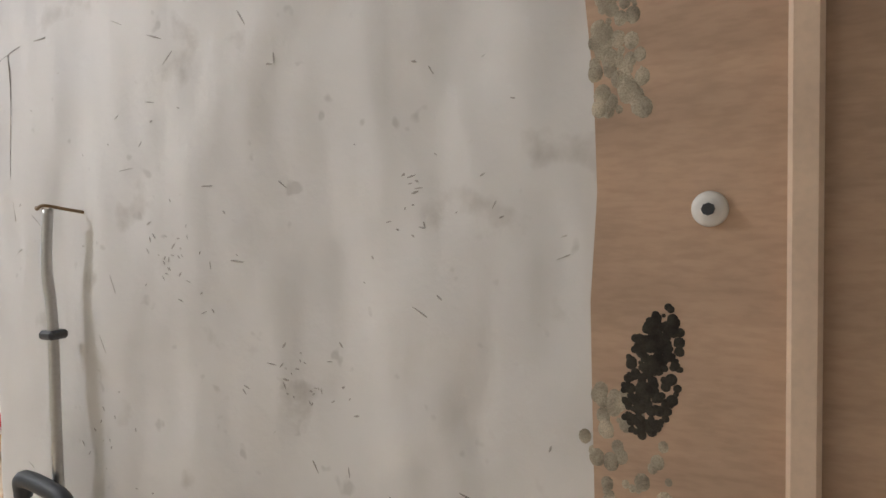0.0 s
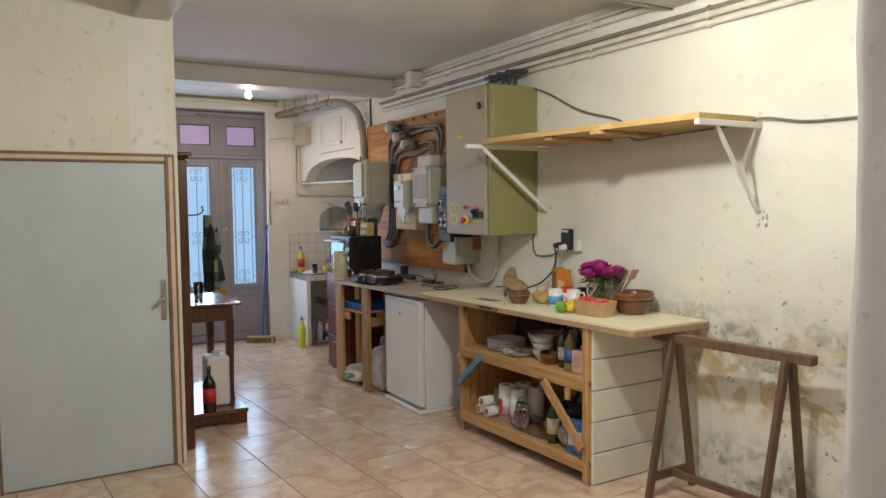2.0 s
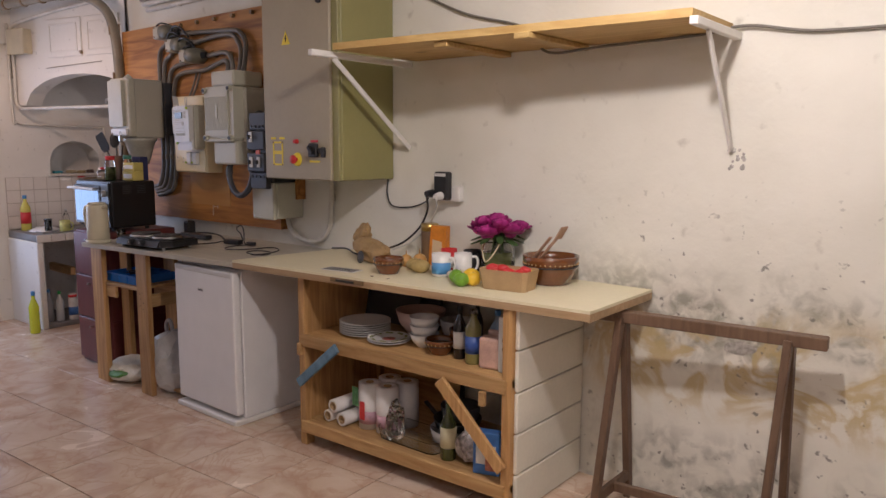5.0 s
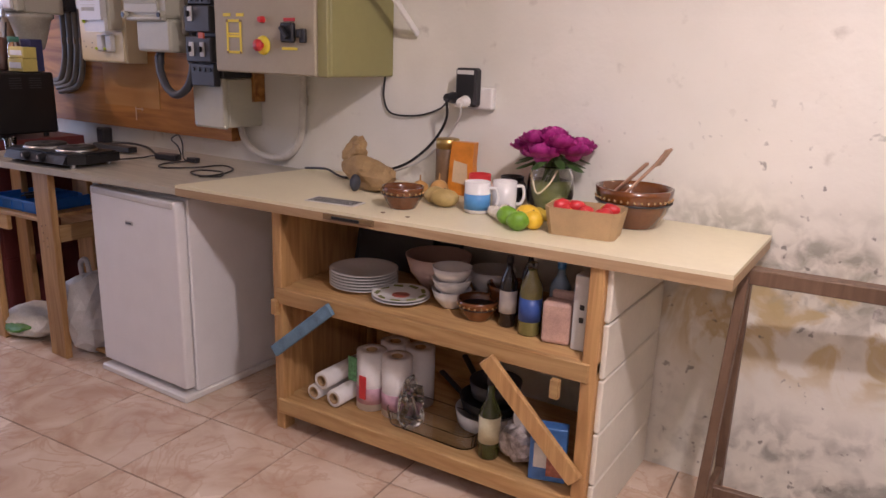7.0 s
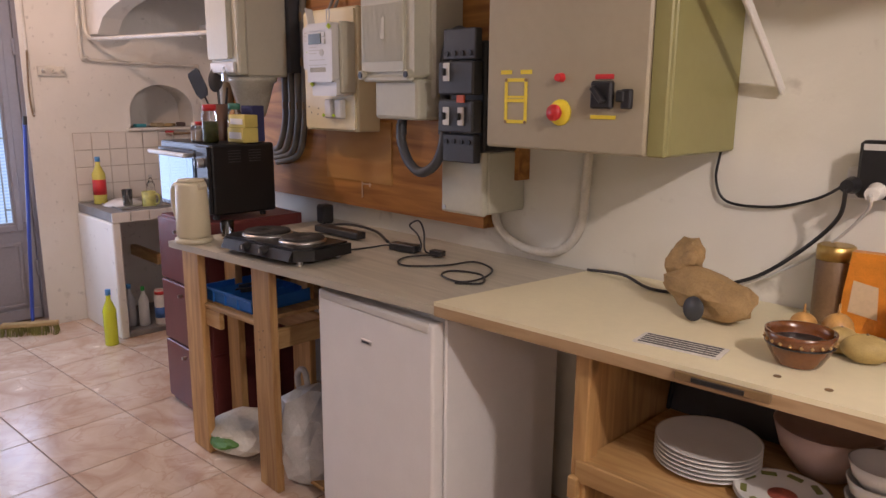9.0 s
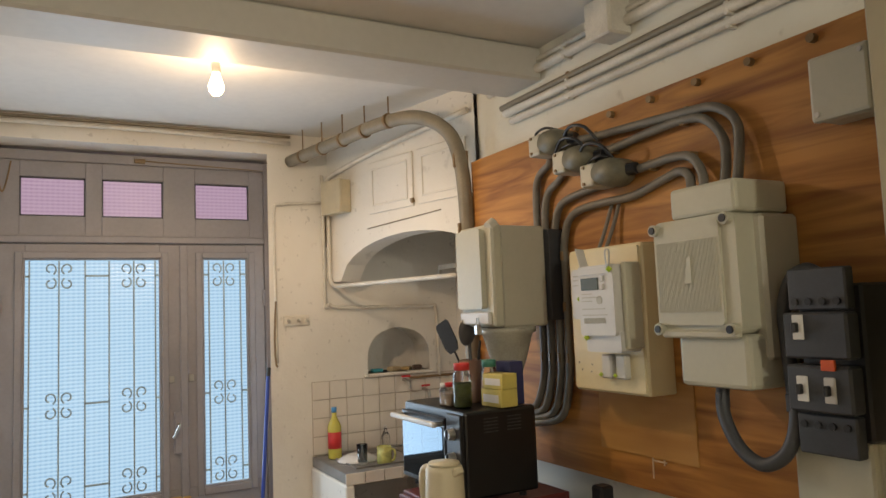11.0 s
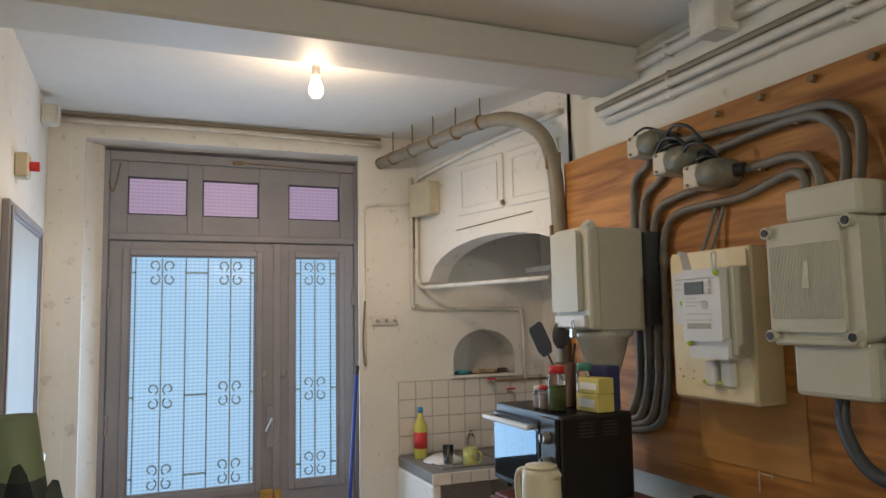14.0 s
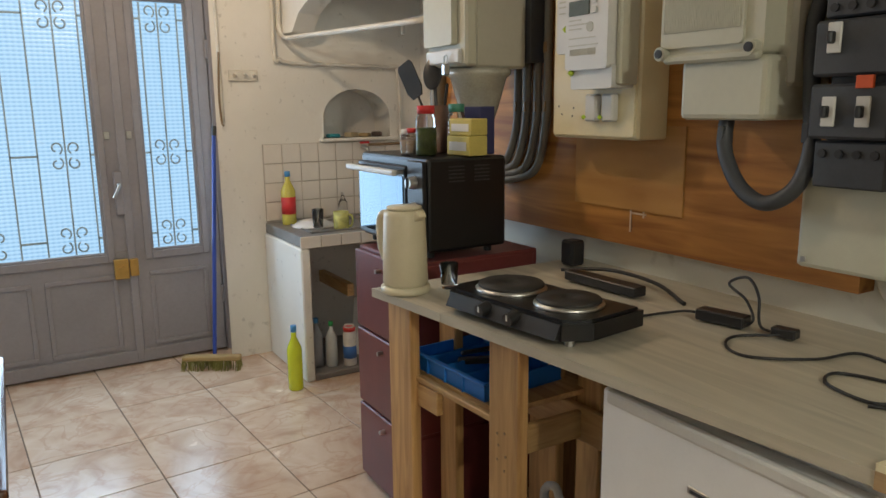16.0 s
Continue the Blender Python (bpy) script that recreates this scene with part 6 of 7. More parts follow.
for k in range(5):
    box(bm, -0.09, 0.09, -0.028 + 0.015 * k, -0.021 + 0.015 * k, 0.003, 0.004)
part("printing", bm, DARKGREY, c, "dark printed bars")


DOTS = plain("tan_dots", (0.45, 0.27, 0.10), 0.3)


def clay_bowl(label, loc, r, h, parent_band=True):
    b = thing("clay_bowl", label, "bowl", loc)
    part("bowl", lathe([(r * 0.62, 0), (r * 0.66, 0.004), (r * 0.90, h * 0.45), (r, h * 0.85), (r * 1.01, h), (r * 0.95, h), (r * 0.92, h * 0.8), (r * 0.80, h * 0.4), (r * 0.55, 0.012), (0, 0.012)]), TERRA, b, smooth=True)
    if parent_band:
        n2 = int(r * 300)
        for k in range(n2):
            a = 2 * math.pi * k / n2
            part("dot", lathe([(0, -0.005), (0.0048, 0), (0, 0.005)], (r * 0.985 * math.cos(a), r * 0.985 * math.sin(a), h * 0.74), 6), DOTS, b)
        part("glaze_band", lathe([(r * 0.99, h * 0.62), (r * 1.003, h * 0.66)]), BLACK, b)
    return b


clay_bowl("small brown glazed clay bowl with dotted band, on the worktop", (-4.80, 2.99, WT), 0.072, 0.075)
bb = clay_bowl("large brown glazed clay bowl with dotted band, on the worktop", (-4.09, 3.27, WT), 0.122, 0.125)
u = thing("wooden_spatulas", "crossed pale wooden spatulas in the big bowl", "spatula")
LW2 = wood("pale_spoon_wood", (0.52, 0.33, 0.22), (0.42, 0.25, 0.15), 2, 0.6, knots=False)
part("spatula", bar((-4.14, 3.17, 0.96), (-3.99, 3.17, 1.14), 0.022, 0.008), LW2, u)
part("spatula", bar((-4.17, 3.20, 0.98), (-4.02, 3.15, 1.13), 0.018, 0.008), LW2, u)
part("blade", bar((-4.00, 3.17, 1.12), (-3.965, 3.168, 1.175), 0.05, 0.008), LW2, u)
t = thing("tall_tin", "tall brown and steel food tin on the worktop", "tin", (-4.86, 3.36, WT))
part("tin", lathe([(0.042, 0), (0.044, 0.004), (0.044, 0.185), (0.042, 0.188)]), plain("brown_tin_print", (0.24, 0.145, 0.075), 0.4, vary=0.2), t)
part("lid", lathe([(0.045, 0.165), (0.045, 0.20), (0.040, 0.203)]), BRASS, t)
t = thing("snack_packet", "orange and yellow foil food packet standing up", "packet", (-4.77, 3.33, WT), 5)
part("packet", prism([(-0.055, 0.0), (0.055, 0.0), (0.048, 0.12), (0.052, 0.20), (-0.04, 0.20), (-0.05, 0.10)], "y", -0.018, 0.018), plain("orange_foil", (0.75, 0.26, 0.02), 0.3, vary=0.2, scale=25, bump_s=0.4), t)
part("print", prism([(-0.035, 0.05), (0.03, 0.04), (0.025, 0.12), (-0.03, 0.13)], "y", -0.0195, -0.018), plain("pale_print", (0.72, 0.55, 0.35), 0.4), t)
VEG = {"potato": plain("potato_skin", (0.50, 0.36, 0.13), 0.6, vary=0.2, scale=25), "onion": plain("onion_skin", (0.55, 0.30, 0.09), 0.4, vary=0.25, scale=20, stretch=(1, 1, 0.2)), "lime": plain("lime_skin", (0.16, 0.36, 0.02), 0.4, vary=0.15, scale=60, bump_s=0.2), "lemon": plain("lemon_skin", (0.80, 0.50, 0.02), 0.4, vary=0.1, scale=60, bump_s=0.2), "garlic": plain("garlic_skin", (0.70, 0.64, 0.54), 0.6, vary=0.2, scale=20), "banana": plain("banana_skin", (0.70, 0.50, 0.05), 0.5, vary=0.2, scale=12)}


def produce(kind, label, x, y, r, sq=(1, 1, 1), turn=0, z=None):
    o = thing(kind, label, kind, (x, y, WT if z is None else z), turn)
    bm = bmesh.new()
    bmesh.ops.create_icosphere(bm, subdivisions=3, radius=r)
    for v in bm.verts:
        k = 1 + 0.06 * noise.noise(v.co * (1.3 / r) + Vector((x * 9, y * 7, 0)))
        tip = 0.18 * max(0, abs(v.co.x / r) - 0.8) if kind in ("lemon", "lime") else 0
        v.co = Vector((v.co.x * sq[0] * (k + tip), v.co.y * sq[1] * k, v.co.z * sq[2] * k + r * sq[2] * 0.96))
    part("fruit", bm, VEG[kind], o, smooth=True)
    part("stem", C((0, 0, 2 * r * sq[2] * 0.93), (0, 0.002, 2 * r * sq[2] * (1.02 if kind != "onion" else 1.3)), r * 0.12, r * 0.07, 8), VEG["onion"] if kind == "onion" else BRONZE, o)


produce("potato", "yellow potato on the worktop", -4.70, 3.10, 0.034, (1.5, 1.1, 0.95), 20)
produce("potato", "yellow potato on the worktop", -4.76, 3.13, 0.032, (1.3, 1.1, 0.95), 60)
produce("onion", "golden onion on the worktop", -4.86, 3.18, 0.032)
produce("onion", "golden onion on the worktop", -4.79, 3.20, 0.036)
produce("lime", "green lime on the worktop", -4.40, 3.00, 0.031, (1.1, 1, 1))
produce("lime", "green lime on the worktop", -4.34, 2.955, 0.031, (1.1, 1, 1), 40)
produce("lemon", "yellow lemon on the worktop", -4.35, 3.04, 0.034, (1.15, 1, 1), 15)
produce("lemon", "yellow lemon on the worktop", -4.31, 3.00, 0.030, (1.1, 1, 1), 70)
for k, (x, y) in enumerate(((-4.49, 3.08), (-4.455, 3.05), (-4.47, 3.12))):
    produce("garlic", "whitish garlic bulb on the worktop", x, y, 0.022, (1.1, 1, 0.85), 30 * k)
ba = thing("banana", "ripe yellow banana on the worktop", "banana", (-4.30, 3.13, WT))
part("skin", tube([(-0.07, 0.03, 0.02), (-0.03, 0.0, 0.018), (0.03, -0.005, 0.018), (0.08, 0.03, 0.02)], 0.017, 8), VEG["banana"], ba)
part("stem", tube([(0.08, 0.03, 0.02), (0.095, 0.045, 0.022)], 0.006), BRONZE, ba)
mug("white mug with a blue band on the worktop", (-4.57, 3.10, WT), CERAMIC, BLUECAP, 0.044, 0.105, 10)
mug("white mug standing behind the blue one", (-4.52, 3.20, WT), CERAMIC, None, 0.042, 0.10, 40)
mug("red and white mug on the worktop", (-4.66, 3.27, WT), RED, WHITEPAINT, 0.040, 0.10, 120)
mug("dark mug standing near the vase", (-4.55, 3.31, WT), BLACK, None, 0.042, 0.10, -20)


def flower_vase():
    v = thing("flower_vase", "glass jar of magenta peonies on the worktop", "vase", (-4.40, 3.31, WT))
    part("jar", lathe([(0.066, 0), (0.078, 0.008), (0.082, 0.06), (0.078, 0.12), (0.066, 0.15), (0.068, 0.158), (0.063, 0.158), (0.061, 0.148), (0.073, 0.115), (0.075, 0.012), (0, 0.010)]), GLASS, v, smooth=True)
    bm = bmesh.new()
    random.seed(8)
    for k in range(16):
        a = random.uniform(0, 6.28)
        cyl(bm, (0.055 * math.cos(a), 0.055 * math.sin(a), 0.015), (0.03 * math.cos(a + 2), 0.03 * math.sin(a + 2), 0.19), 0.006, None, 6)
    part("stems", bm, plain("green_stems", (0.10, 0.17, 0.03), 0.5, vary=0.3), v, "green stems in the water")
    part("water", lathe([(0.070, 0.014), (0.072, 0.06), (0.070, 0.10), (0, 0.10)]), plain("murky_green_water", (0.27, 0.31, 0.10), 0.1, vary=0.4, scale=18), v)
    part("string", tube([(0.05, -0.06, 0.15), (0.03, -0.085, 0.10), (-0.01, -0.088, 0.07), (-0.045, -0.07, 0.14)], 0.003), CREAMPL, v, "pale string round the jar")
    leafm = plain("dark_leaves", (0.05, 0.11, 0.025), 0.5, vary=0.3)
    for k in range(14):
        a = 2 * math.pi * k / 14 + random.uniform(-0.2, 0.2)
        bm = bmesh.new()
        bmesh.ops.create_icosphere(bm, subdivisions=2, radius=1)
        bmesh.ops.transform(bm, matrix=pose(0.085 * math.cos(a), 0.085 * math.sin(a), 0.165 + random.uniform(-0.01, 0.02), 0, 0, math.degrees(a)) @ pose(0, 0, 0, 0, 20, 0) @ Matrix.Diagonal((0.05, 0.018, 0.004, 1)), verts=bm.verts)
        part("leaf", bm, leafm, v)
    pet = plain("magenta_petals", (0.50, 0.035, 0.26), 0.55, vary=0.35, scale=30)
    heads = [(0, -0.01, 0.25, 0.062), (0.085, -0.02, 0.215, 0.055), (-0.085, -0.02, 0.215, 0.055), (0.0, -0.085, 0.205, 0.056), (0.07, 0.07, 0.22, 0.052), (-0.07, 0.07, 0.22, 0.052), (-0.045, -0.05, 0.245, 0.05), (0.05, -0.05, 0.24, 0.05)]
    for hx, hy, hz, hr in heads:
        bm = bmesh.new()
        for ring, (cnt, tilt, rr) in enumerate(((3, 75, 0.35), (5, 60, 0.6), (7, 40, 0.82), (8, 12, 1.0))):
            for k in range(cnt):
                a = 2 * math.pi * k / cnt + ring * 0.5 + random.uniform(-0.15, 0.15)
                m2 = Matrix.Translation((hx, hy, hz)) @ Matrix.Rotation(a, 4, "Z") @ Matrix.Translation((hr * rr * 0.55, 0, -hr * 0.25 * rr)) @ Matrix.Rotation(radians(-tilt), 4, "Y")
                n3 = 4
                grid = [[bm.verts.new(m2 @ Vector((hr * 0.85 * (i / n3 - 0.2), hr * 0.62 * (j / n3 - 0.5) * 2 * math.sqrt(max(0.12, 1 - (i / n3 - 0.45) ** 2 * 3)), hr * 0.35 * ((j / n3 - 0.5) ** 2 * 2 + (i / n3 - 0.4) ** 2) + hr * 0.05 * random.uniform(-1, 1)))) for j in range(n3 + 1)] for i in range(n3 + 1)]
                for i in range(n3):
                    for j in range(n3):
                        bm.faces.new((grid[i][j], grid[i + 1][j], grid[i + 1][j + 1], grid[i][j + 1])).smooth = True
        bmesh.ops.create_icosphere(bm, subdivisions=2, radius=hr * 0.6, matrix=Matrix.Translation((hx, hy, hz - hr * 0.1)))
        part("peony", bm, pet, v, "magenta peony bloom")


flower_vase()


def fruit_tray():
    t = thing("fruit_punnet", "open card punnet of red peppers and fruit", "punnet", (-4.16, 3.05, WT), 8)
    bm = bmesh.new()
    lo = [(-0.10, -0.045), (-0.085, -0.06), (0.085, -0.06), (0.10, -0.045), (0.10, 0.045), (0.085, 0.06), (-0.085, 0.06), (-0.10, 0.045)]
    for i in range(8):
        a, b2 = Vector((*lo[i], 0)), Vector((*lo[(i + 1) % 8], 0))
        vs = [bm.verts.new(p) for p in (a, b2, Vector((b2.x * 1.14, b2.y * 1.2, 0.085)), Vector((a.x * 1.14, a.y * 1.2, 0.085)))]
        vi = [bm.verts.new(p) for p in (a * 0.96, b2 * 0.96, Vector((b2.x * 1.10, b2.y * 1.15, 0.085)), Vector((a.x * 1.10, a.y * 1.15, 0.085)))]
        bm.faces.new(vs)
        bm.faces.new(list(reversed(vi)))
        bm.faces.new((vs[3], vs[2], vi[2], vi[3]))
    bm.faces.new([bm.verts.new((x, y, 0.003)) for x, y in lo])
    bmesh.ops.remove_doubles(bm, verts=bm.verts, dist=0.004)
    part("tray", bm, KRAFT, t)
    random.seed(4)
    for k in range(13):
        x, y = random.uniform(-0.085, 0.085), random.uniform(-0.045, 0.045)
        part("pepper", crumpled(random.uniform(0.016, 0.024), k, (1.3, 0.8, 0.9), 0.2, 2), RED if k % 4 else VEG["lemon"], t, smooth=True).matrix_basis = pose(x, y, 0.045 + random.uniform(0, 0.02), 0, 0, k * 40)
    for k in range(4):
        part("pepper", crumpled(0.032, 30 + k, (1.3, 1, 0.9), 0.2, 2), RED, t, smooth=True).matrix_basis = pose(-0.06 + 0.04 * k, 0, 0.012, 0, 0, k * 50)


fruit_tray()

# ---- things in the shelf unit ----
S1, S0 = 0.576, 0.131
for k in range(6):
    p = thing("dinner_plate", "white dinner plate in a stack on the pine shelf", "plate", (-5.00, 3.03, S1 + 0.011 * k), group="stack of plates")
    part("plate", lathe([(0.075, 0), (0.08, 0.002), (0.125, 0.014), (0.128, 0.017), (0.123, 0.017), (0.08, 0.006), (0, 0.005)], seg=36), CERAMIC, p)
for k in range(2):
    p = thing("dinner_plate", "white plate with painted green rim and red motif" if k else "white plate under the painted one", "plate", (-4.80, 2.99, S1 + 0.011 * k))
    part("plate", lathe([(0.06, 0), (0.065, 0.002), (0.102, 0.013), (0.105, 0.016), (0.10, 0.016), (0.065, 0.006), (0, 0.005)], seg=36), CERAMIC, p)
    if k:
        part("motif", lathe([(0.032, 0.0062), (0.030, 0.0068), (0, 0.0068)]), plain("red_motif", (0.5, 0.12, 0.08), 0.4, vary=0.4, scale=60), p)
        for q in range(9):
            a = 2 * math.pi * q / 9
            part("rim_leaf", bar((0.082 * math.cos(a), 0.082 * math.sin(a), 0.0125), (0.088 * math.cos(a + 0.4), 0.088 * math.sin(a + 0.4), 0.0135), 0.014, 0.003, 0), plain("olive_motif", (0.20, 0.22, 0.05), 0.4) if q == 0 else bpy.data.materials["olive_motif"], p)


def bowl(label, loc, r, h, mat):
    b = thing("bowl", label, "bowl", loc)
    part("bowl", lathe([(r * 0.45, 0), (r * 0.5, 0.004), (r * 0.85, h * 0.5), (r, h), (r * 0.95, h), (r * 0.80, h * 0.5), (r * 0.4, 0.012), (0, 0.010)], seg=32), mat, b, smooth=True)


bowl("large pale pink plastic mixing bowl on the pine shelf", (-4.78, 3.20, S1), 0.125, 0.125, plain("pale_pink_plastic", (0.58, 0.42, 0.37), 0.35, vary=0.04))
for k in range(3):
    bowl("white cereal bowl in a stack on the pine shelf", (-4.62, 3.04, S1 + 0.04 * k), 0.07, 0.065, CERAMIC)
bowl("pale grey bowl behind the stack", (-4.55, 3.20, S1), 0.085, 0.11, METERW)
clay_bowl("small brown clay bowl on the pine shelf", (-4.49, 3.00, S1), 0.07, 0.068)
clay_bowl("brown clay bowl standing behind", (-4.44, 3.12, S1), 0.075, 0.10, False)
p = thing("baking_sheet", "dark grey baking tray leaning in the shelf unit", "baking tray", (-5.05, 3.27, S1))
part("sheet", bar((0, 0, 0.0), (0, 0.06, 0.265), 0.36, 0.012), DARKGREY, p)
part("rim", bar((-0.18, -0.006, 0.0), (-0.18, 0.054, 0.265), 0.012, 0.02), BLACK, p)
p = thing("baking_sheet", "black tray leaning behind", "baking tray", (-4.93, 3.31, S1))
part("sheet", bar((0, 0, 0.0), (0, 0.05, 0.255), 0.34, 0.012), BLACK, p)
part("rim", bar((0.17, -0.006, 0.0), (0.17, 0.044, 0.255), 0.012, 0.02), BLACK, p)
DGLASS = plain("dark_bottle_glass", (0.018, 0.012, 0.010), 0.12, coat=0.5)
OIL = plain("olive_bottle_glass", (0.045, 0.055, 0.010), 0.10, vary=0.2, coat=0.6)
bottle("sauce_bottle", "dark sauce bottle with paper label on the pine shelf", (-4.38, 3.00, S1), 0.028, 0.235, DGLASS, BLACK, PAPER)
bottle("sauce_bottle", "dark bottle behind the other", (-4.35, 3.09, S1), 0.026, 0.25, DGLASS, BLACK)
bottle("oil_bottle", "clear oil bottle with blue label on the pine shelf", (-4.29, 2.98, S1), 0.036, 0.235, plain("golden_oil", (0.22, 0.20, 0.06), 0.1, coat=0.6), CLEARP, plain("blue_label", (0.04, 0.10, 0.36), 0.4), 0.72, 0.4)
bottle("water_bottle", "pale blue plastic bottle on the pine shelf", (-4.24, 3.09, S1), 0.034, 0.22, plain("pale_blue_plastic", (0.30, 0.42, 0.52), 0.2, coat=0.3), BLUECAP)
b = thing("paper_packet", "pink and cream paper packet on the pine shelf", "packet", (-4.19, 2.97, S1), 12)
part("packet", B(-0.045, 0.045, -0.03, 0.03, 0, 0.135, 0.012, seg=2), plain("pink_packet", (0.62, 0.40, 0.32), 0.5, vary=0.25, scale=16, bump_s=0.3), b)
part("fold", B(-0.03, 0.05, 0.031, 0.05, 0.03, 0.155, 0.006), plain("pink_packet_fold", (0.66, 0.46, 0.38), 0.5, vary=0.2), b)
b = thing("folder", "white folder with two finger holes on the pine shelf", "folder", (-4.105, 2.94, S1), 0)
part("cover", B(-0.028, 0.028, 0, 0.22, 0, 0.235, 0.003), METERW, b)
for z in (0.09, 0.13):
    part("finger_hole", B(-0.006, 0.008, -0.002, 0.0005, z, z + 0.016, 0), BLACK, b)


def paper_roll(label, m, r, h, mat, band=None):
    p = thing("kitchen_roll", label, "paper roll")
    p.matrix_basis = m
    part("paper", lathe([(r, 0), (r, h), (0.02, h), (0.02, h - 0.03), (0, h - 0.03)], seg=28), mat, p)
    part("core", lathe([(0.021, h - 0.02), (0.021, h + 0.001), (0.017, h + 0.001), (0.017, h - 0.02)]), KRAFT, p)
    if band:
        part("print", lathe([(r * 1.01, h * 0.12), (r * 1.01, h * 0.40)], seg=28), band, p, "pink and purple print on the wrap")


TISSUE = plain("white_paper_roll", (0.78, 0.76, 0.74), 0.8, vary=0.05, scale=30, bump_s=0.2)
MAG = plain("pink_purple_print", (0.60, 0.35, 0.42), 0.5, vary=0.4, scale=22)
for k, (x, y) in enumerate(((-4.92, 2.98), (-4.81, 2.99), (-4.90, 3.10), (-4.79, 3.11))):
    paper_roll("upright white kitchen roll in a printed wrap", pose(x, y, S0), 0.056, 0.225, TISSUE, MAG if k < 2 else None)
c = thing("wrap_print", "green and red printing on the kitchen roll wrap", "print", (-4.975, 2.92, S0 + 0.11))
part("letters", B(-0.008, 0.03, 0.0, 0.003, 0.0, 0.095, 0), plain("green_letters", (0.10, 0.30, 0.12), 0.5, vary=0.6, scale=80), c)
part("mark", B(0.045, 0.075, -0.002, 0.002, -0.06, 0.03, 0), RED, c)
for k, (x, z, r) in enumerate(((-5.12, 0.032, 0.030), (-5.02, 0.035, 0.034), (-5.08, 0.090, 0.034))):
    paper_roll("white paper roll lying on the bottom shelf", pose(x, 3.20, S0 + z, 90, 0, 0), r, 0.32, TISSUE)
d = thing("glass_dish", "clear glass oven dish on the bottom shelf", "oven dish", (-4.62, 2.98, S0))
bm = bmesh.new()
prism(rounded(-0.17, 0.17, -0.075, 0.075, 0.04), "z", 0.0, 0.005, bm)
part("base", bm, GLASS, d)
o1, o2 = rounded(-0.175, 0.175, -0.08, 0.08, 0.042), rounded(-0.170, 0.170, -0.075, 0.075, 0.038)
bm = bmesh.new()
n2 = len(o1)
rows2 = [[bm.verts.new((x * (1 + 0.06 * f), y * (1 + 0.1 * f), z)) for x, y in o] for o, z, f in ((o1, 0.0, 0), (o1, 0.055, 1), (o2, 0.055, 1), (o2, 0.005, 0))]
for a2, b2 in zip(rows2, rows2[1:]):
    for k in range(n2):
        bm.faces.new((a2[k], a2[(k + 1) % n2], b2[(k + 1) % n2], b2[k]))
part("wall", bm, GLASS, d)


def pan(label, loc, r, h, turn, mat):
    p = thing("frying_pan", label, "pan", loc, turn)
    part("pan", lathe([(r * 0.85, 0), (r * 0.9, 0.003), (r, h), (r * 0.97, h), (r * 0.86, 0.008), (0, 0.008)], seg=32), mat, p)
    part("handle", bar((-r * 0.95, 0, h * 0.8), (-r * 0.95 - 0.17, 0, h * 0.8 + 0.05), 0.024, 0.014, 0.005), BLACK, p)


pan("white enamel pan with black handle on the bottom shelf", (-4.50, 3.12, S0), 0.115, 0.06, -20, CERAMIC)
pan("black frying pan stacked on the white pan", (-4.49, 3.13, S0 + 0.062), 0.115, 0.045, -38, BLACKM)
pan("dark saucepan stacked on top", (-4.48, 3.14, S0 + 0.108), 0.095, 0.06, -55, DARKGREY)
bottle("oil_bottle", "square green olive oil bottle with label, nearly full", (-4.385, 2.93, S0), 0.036, 0.29, OIL, BLACK, plain("cream_label", (0.60, 0.55, 0.35), 0.5), 0.6, 0.36)
b = thing("food_bag", "clear plastic food bag with red and green print", "food bag", (-4.29, 2.96, S0))
part("bag", crumpled(0.07, 44, (0.9, 0.7, 1.0), 0.4), plain("printed_film", (0.45, 0.40, 0.38), 0.2, vary=0.6, scale=40, coat=0.4), b)
part("knot", crumpled(0.03, 45, (0.8, 0.6, 1.0), 0.4, 2), PLASTICBAG, b)
b.children[1].matrix_basis = pose(0, 0, 0.12)
b = carton("food_carton", "blue and white printed food carton on the bottom shelf", (-4.215, 2.885, S0), (0.115, 0.05, 0.185), plain("blue_carton", (0.06, 0.19, 0.48), 0.45, vary=0.25, scale=20), PAPER, 18)
part("red_panel", B(0.055, 0.11, -0.0016, 0.0, 0.02, 0.09, 0), plain("red_brown_print", (0.45, 0.16, 0.10), 0.5, vary=0.5, scale=50), b)
b = thing("clear_bag", "crumpled clear plastic bag beside the rolls", "plastic bag", (-4.70, 2.93, S0))
part("bag", crumpled(0.06, 50, (0.8, 0.7, 1.5), 0.45), CLEARP, b)
part("neck", crumpled(0.025, 51, (0.8, 0.7, 1.4), 0.45, 2), CLEARP, b)
b.children[1].matrix_basis = pose(0.0, 0, 0.14)


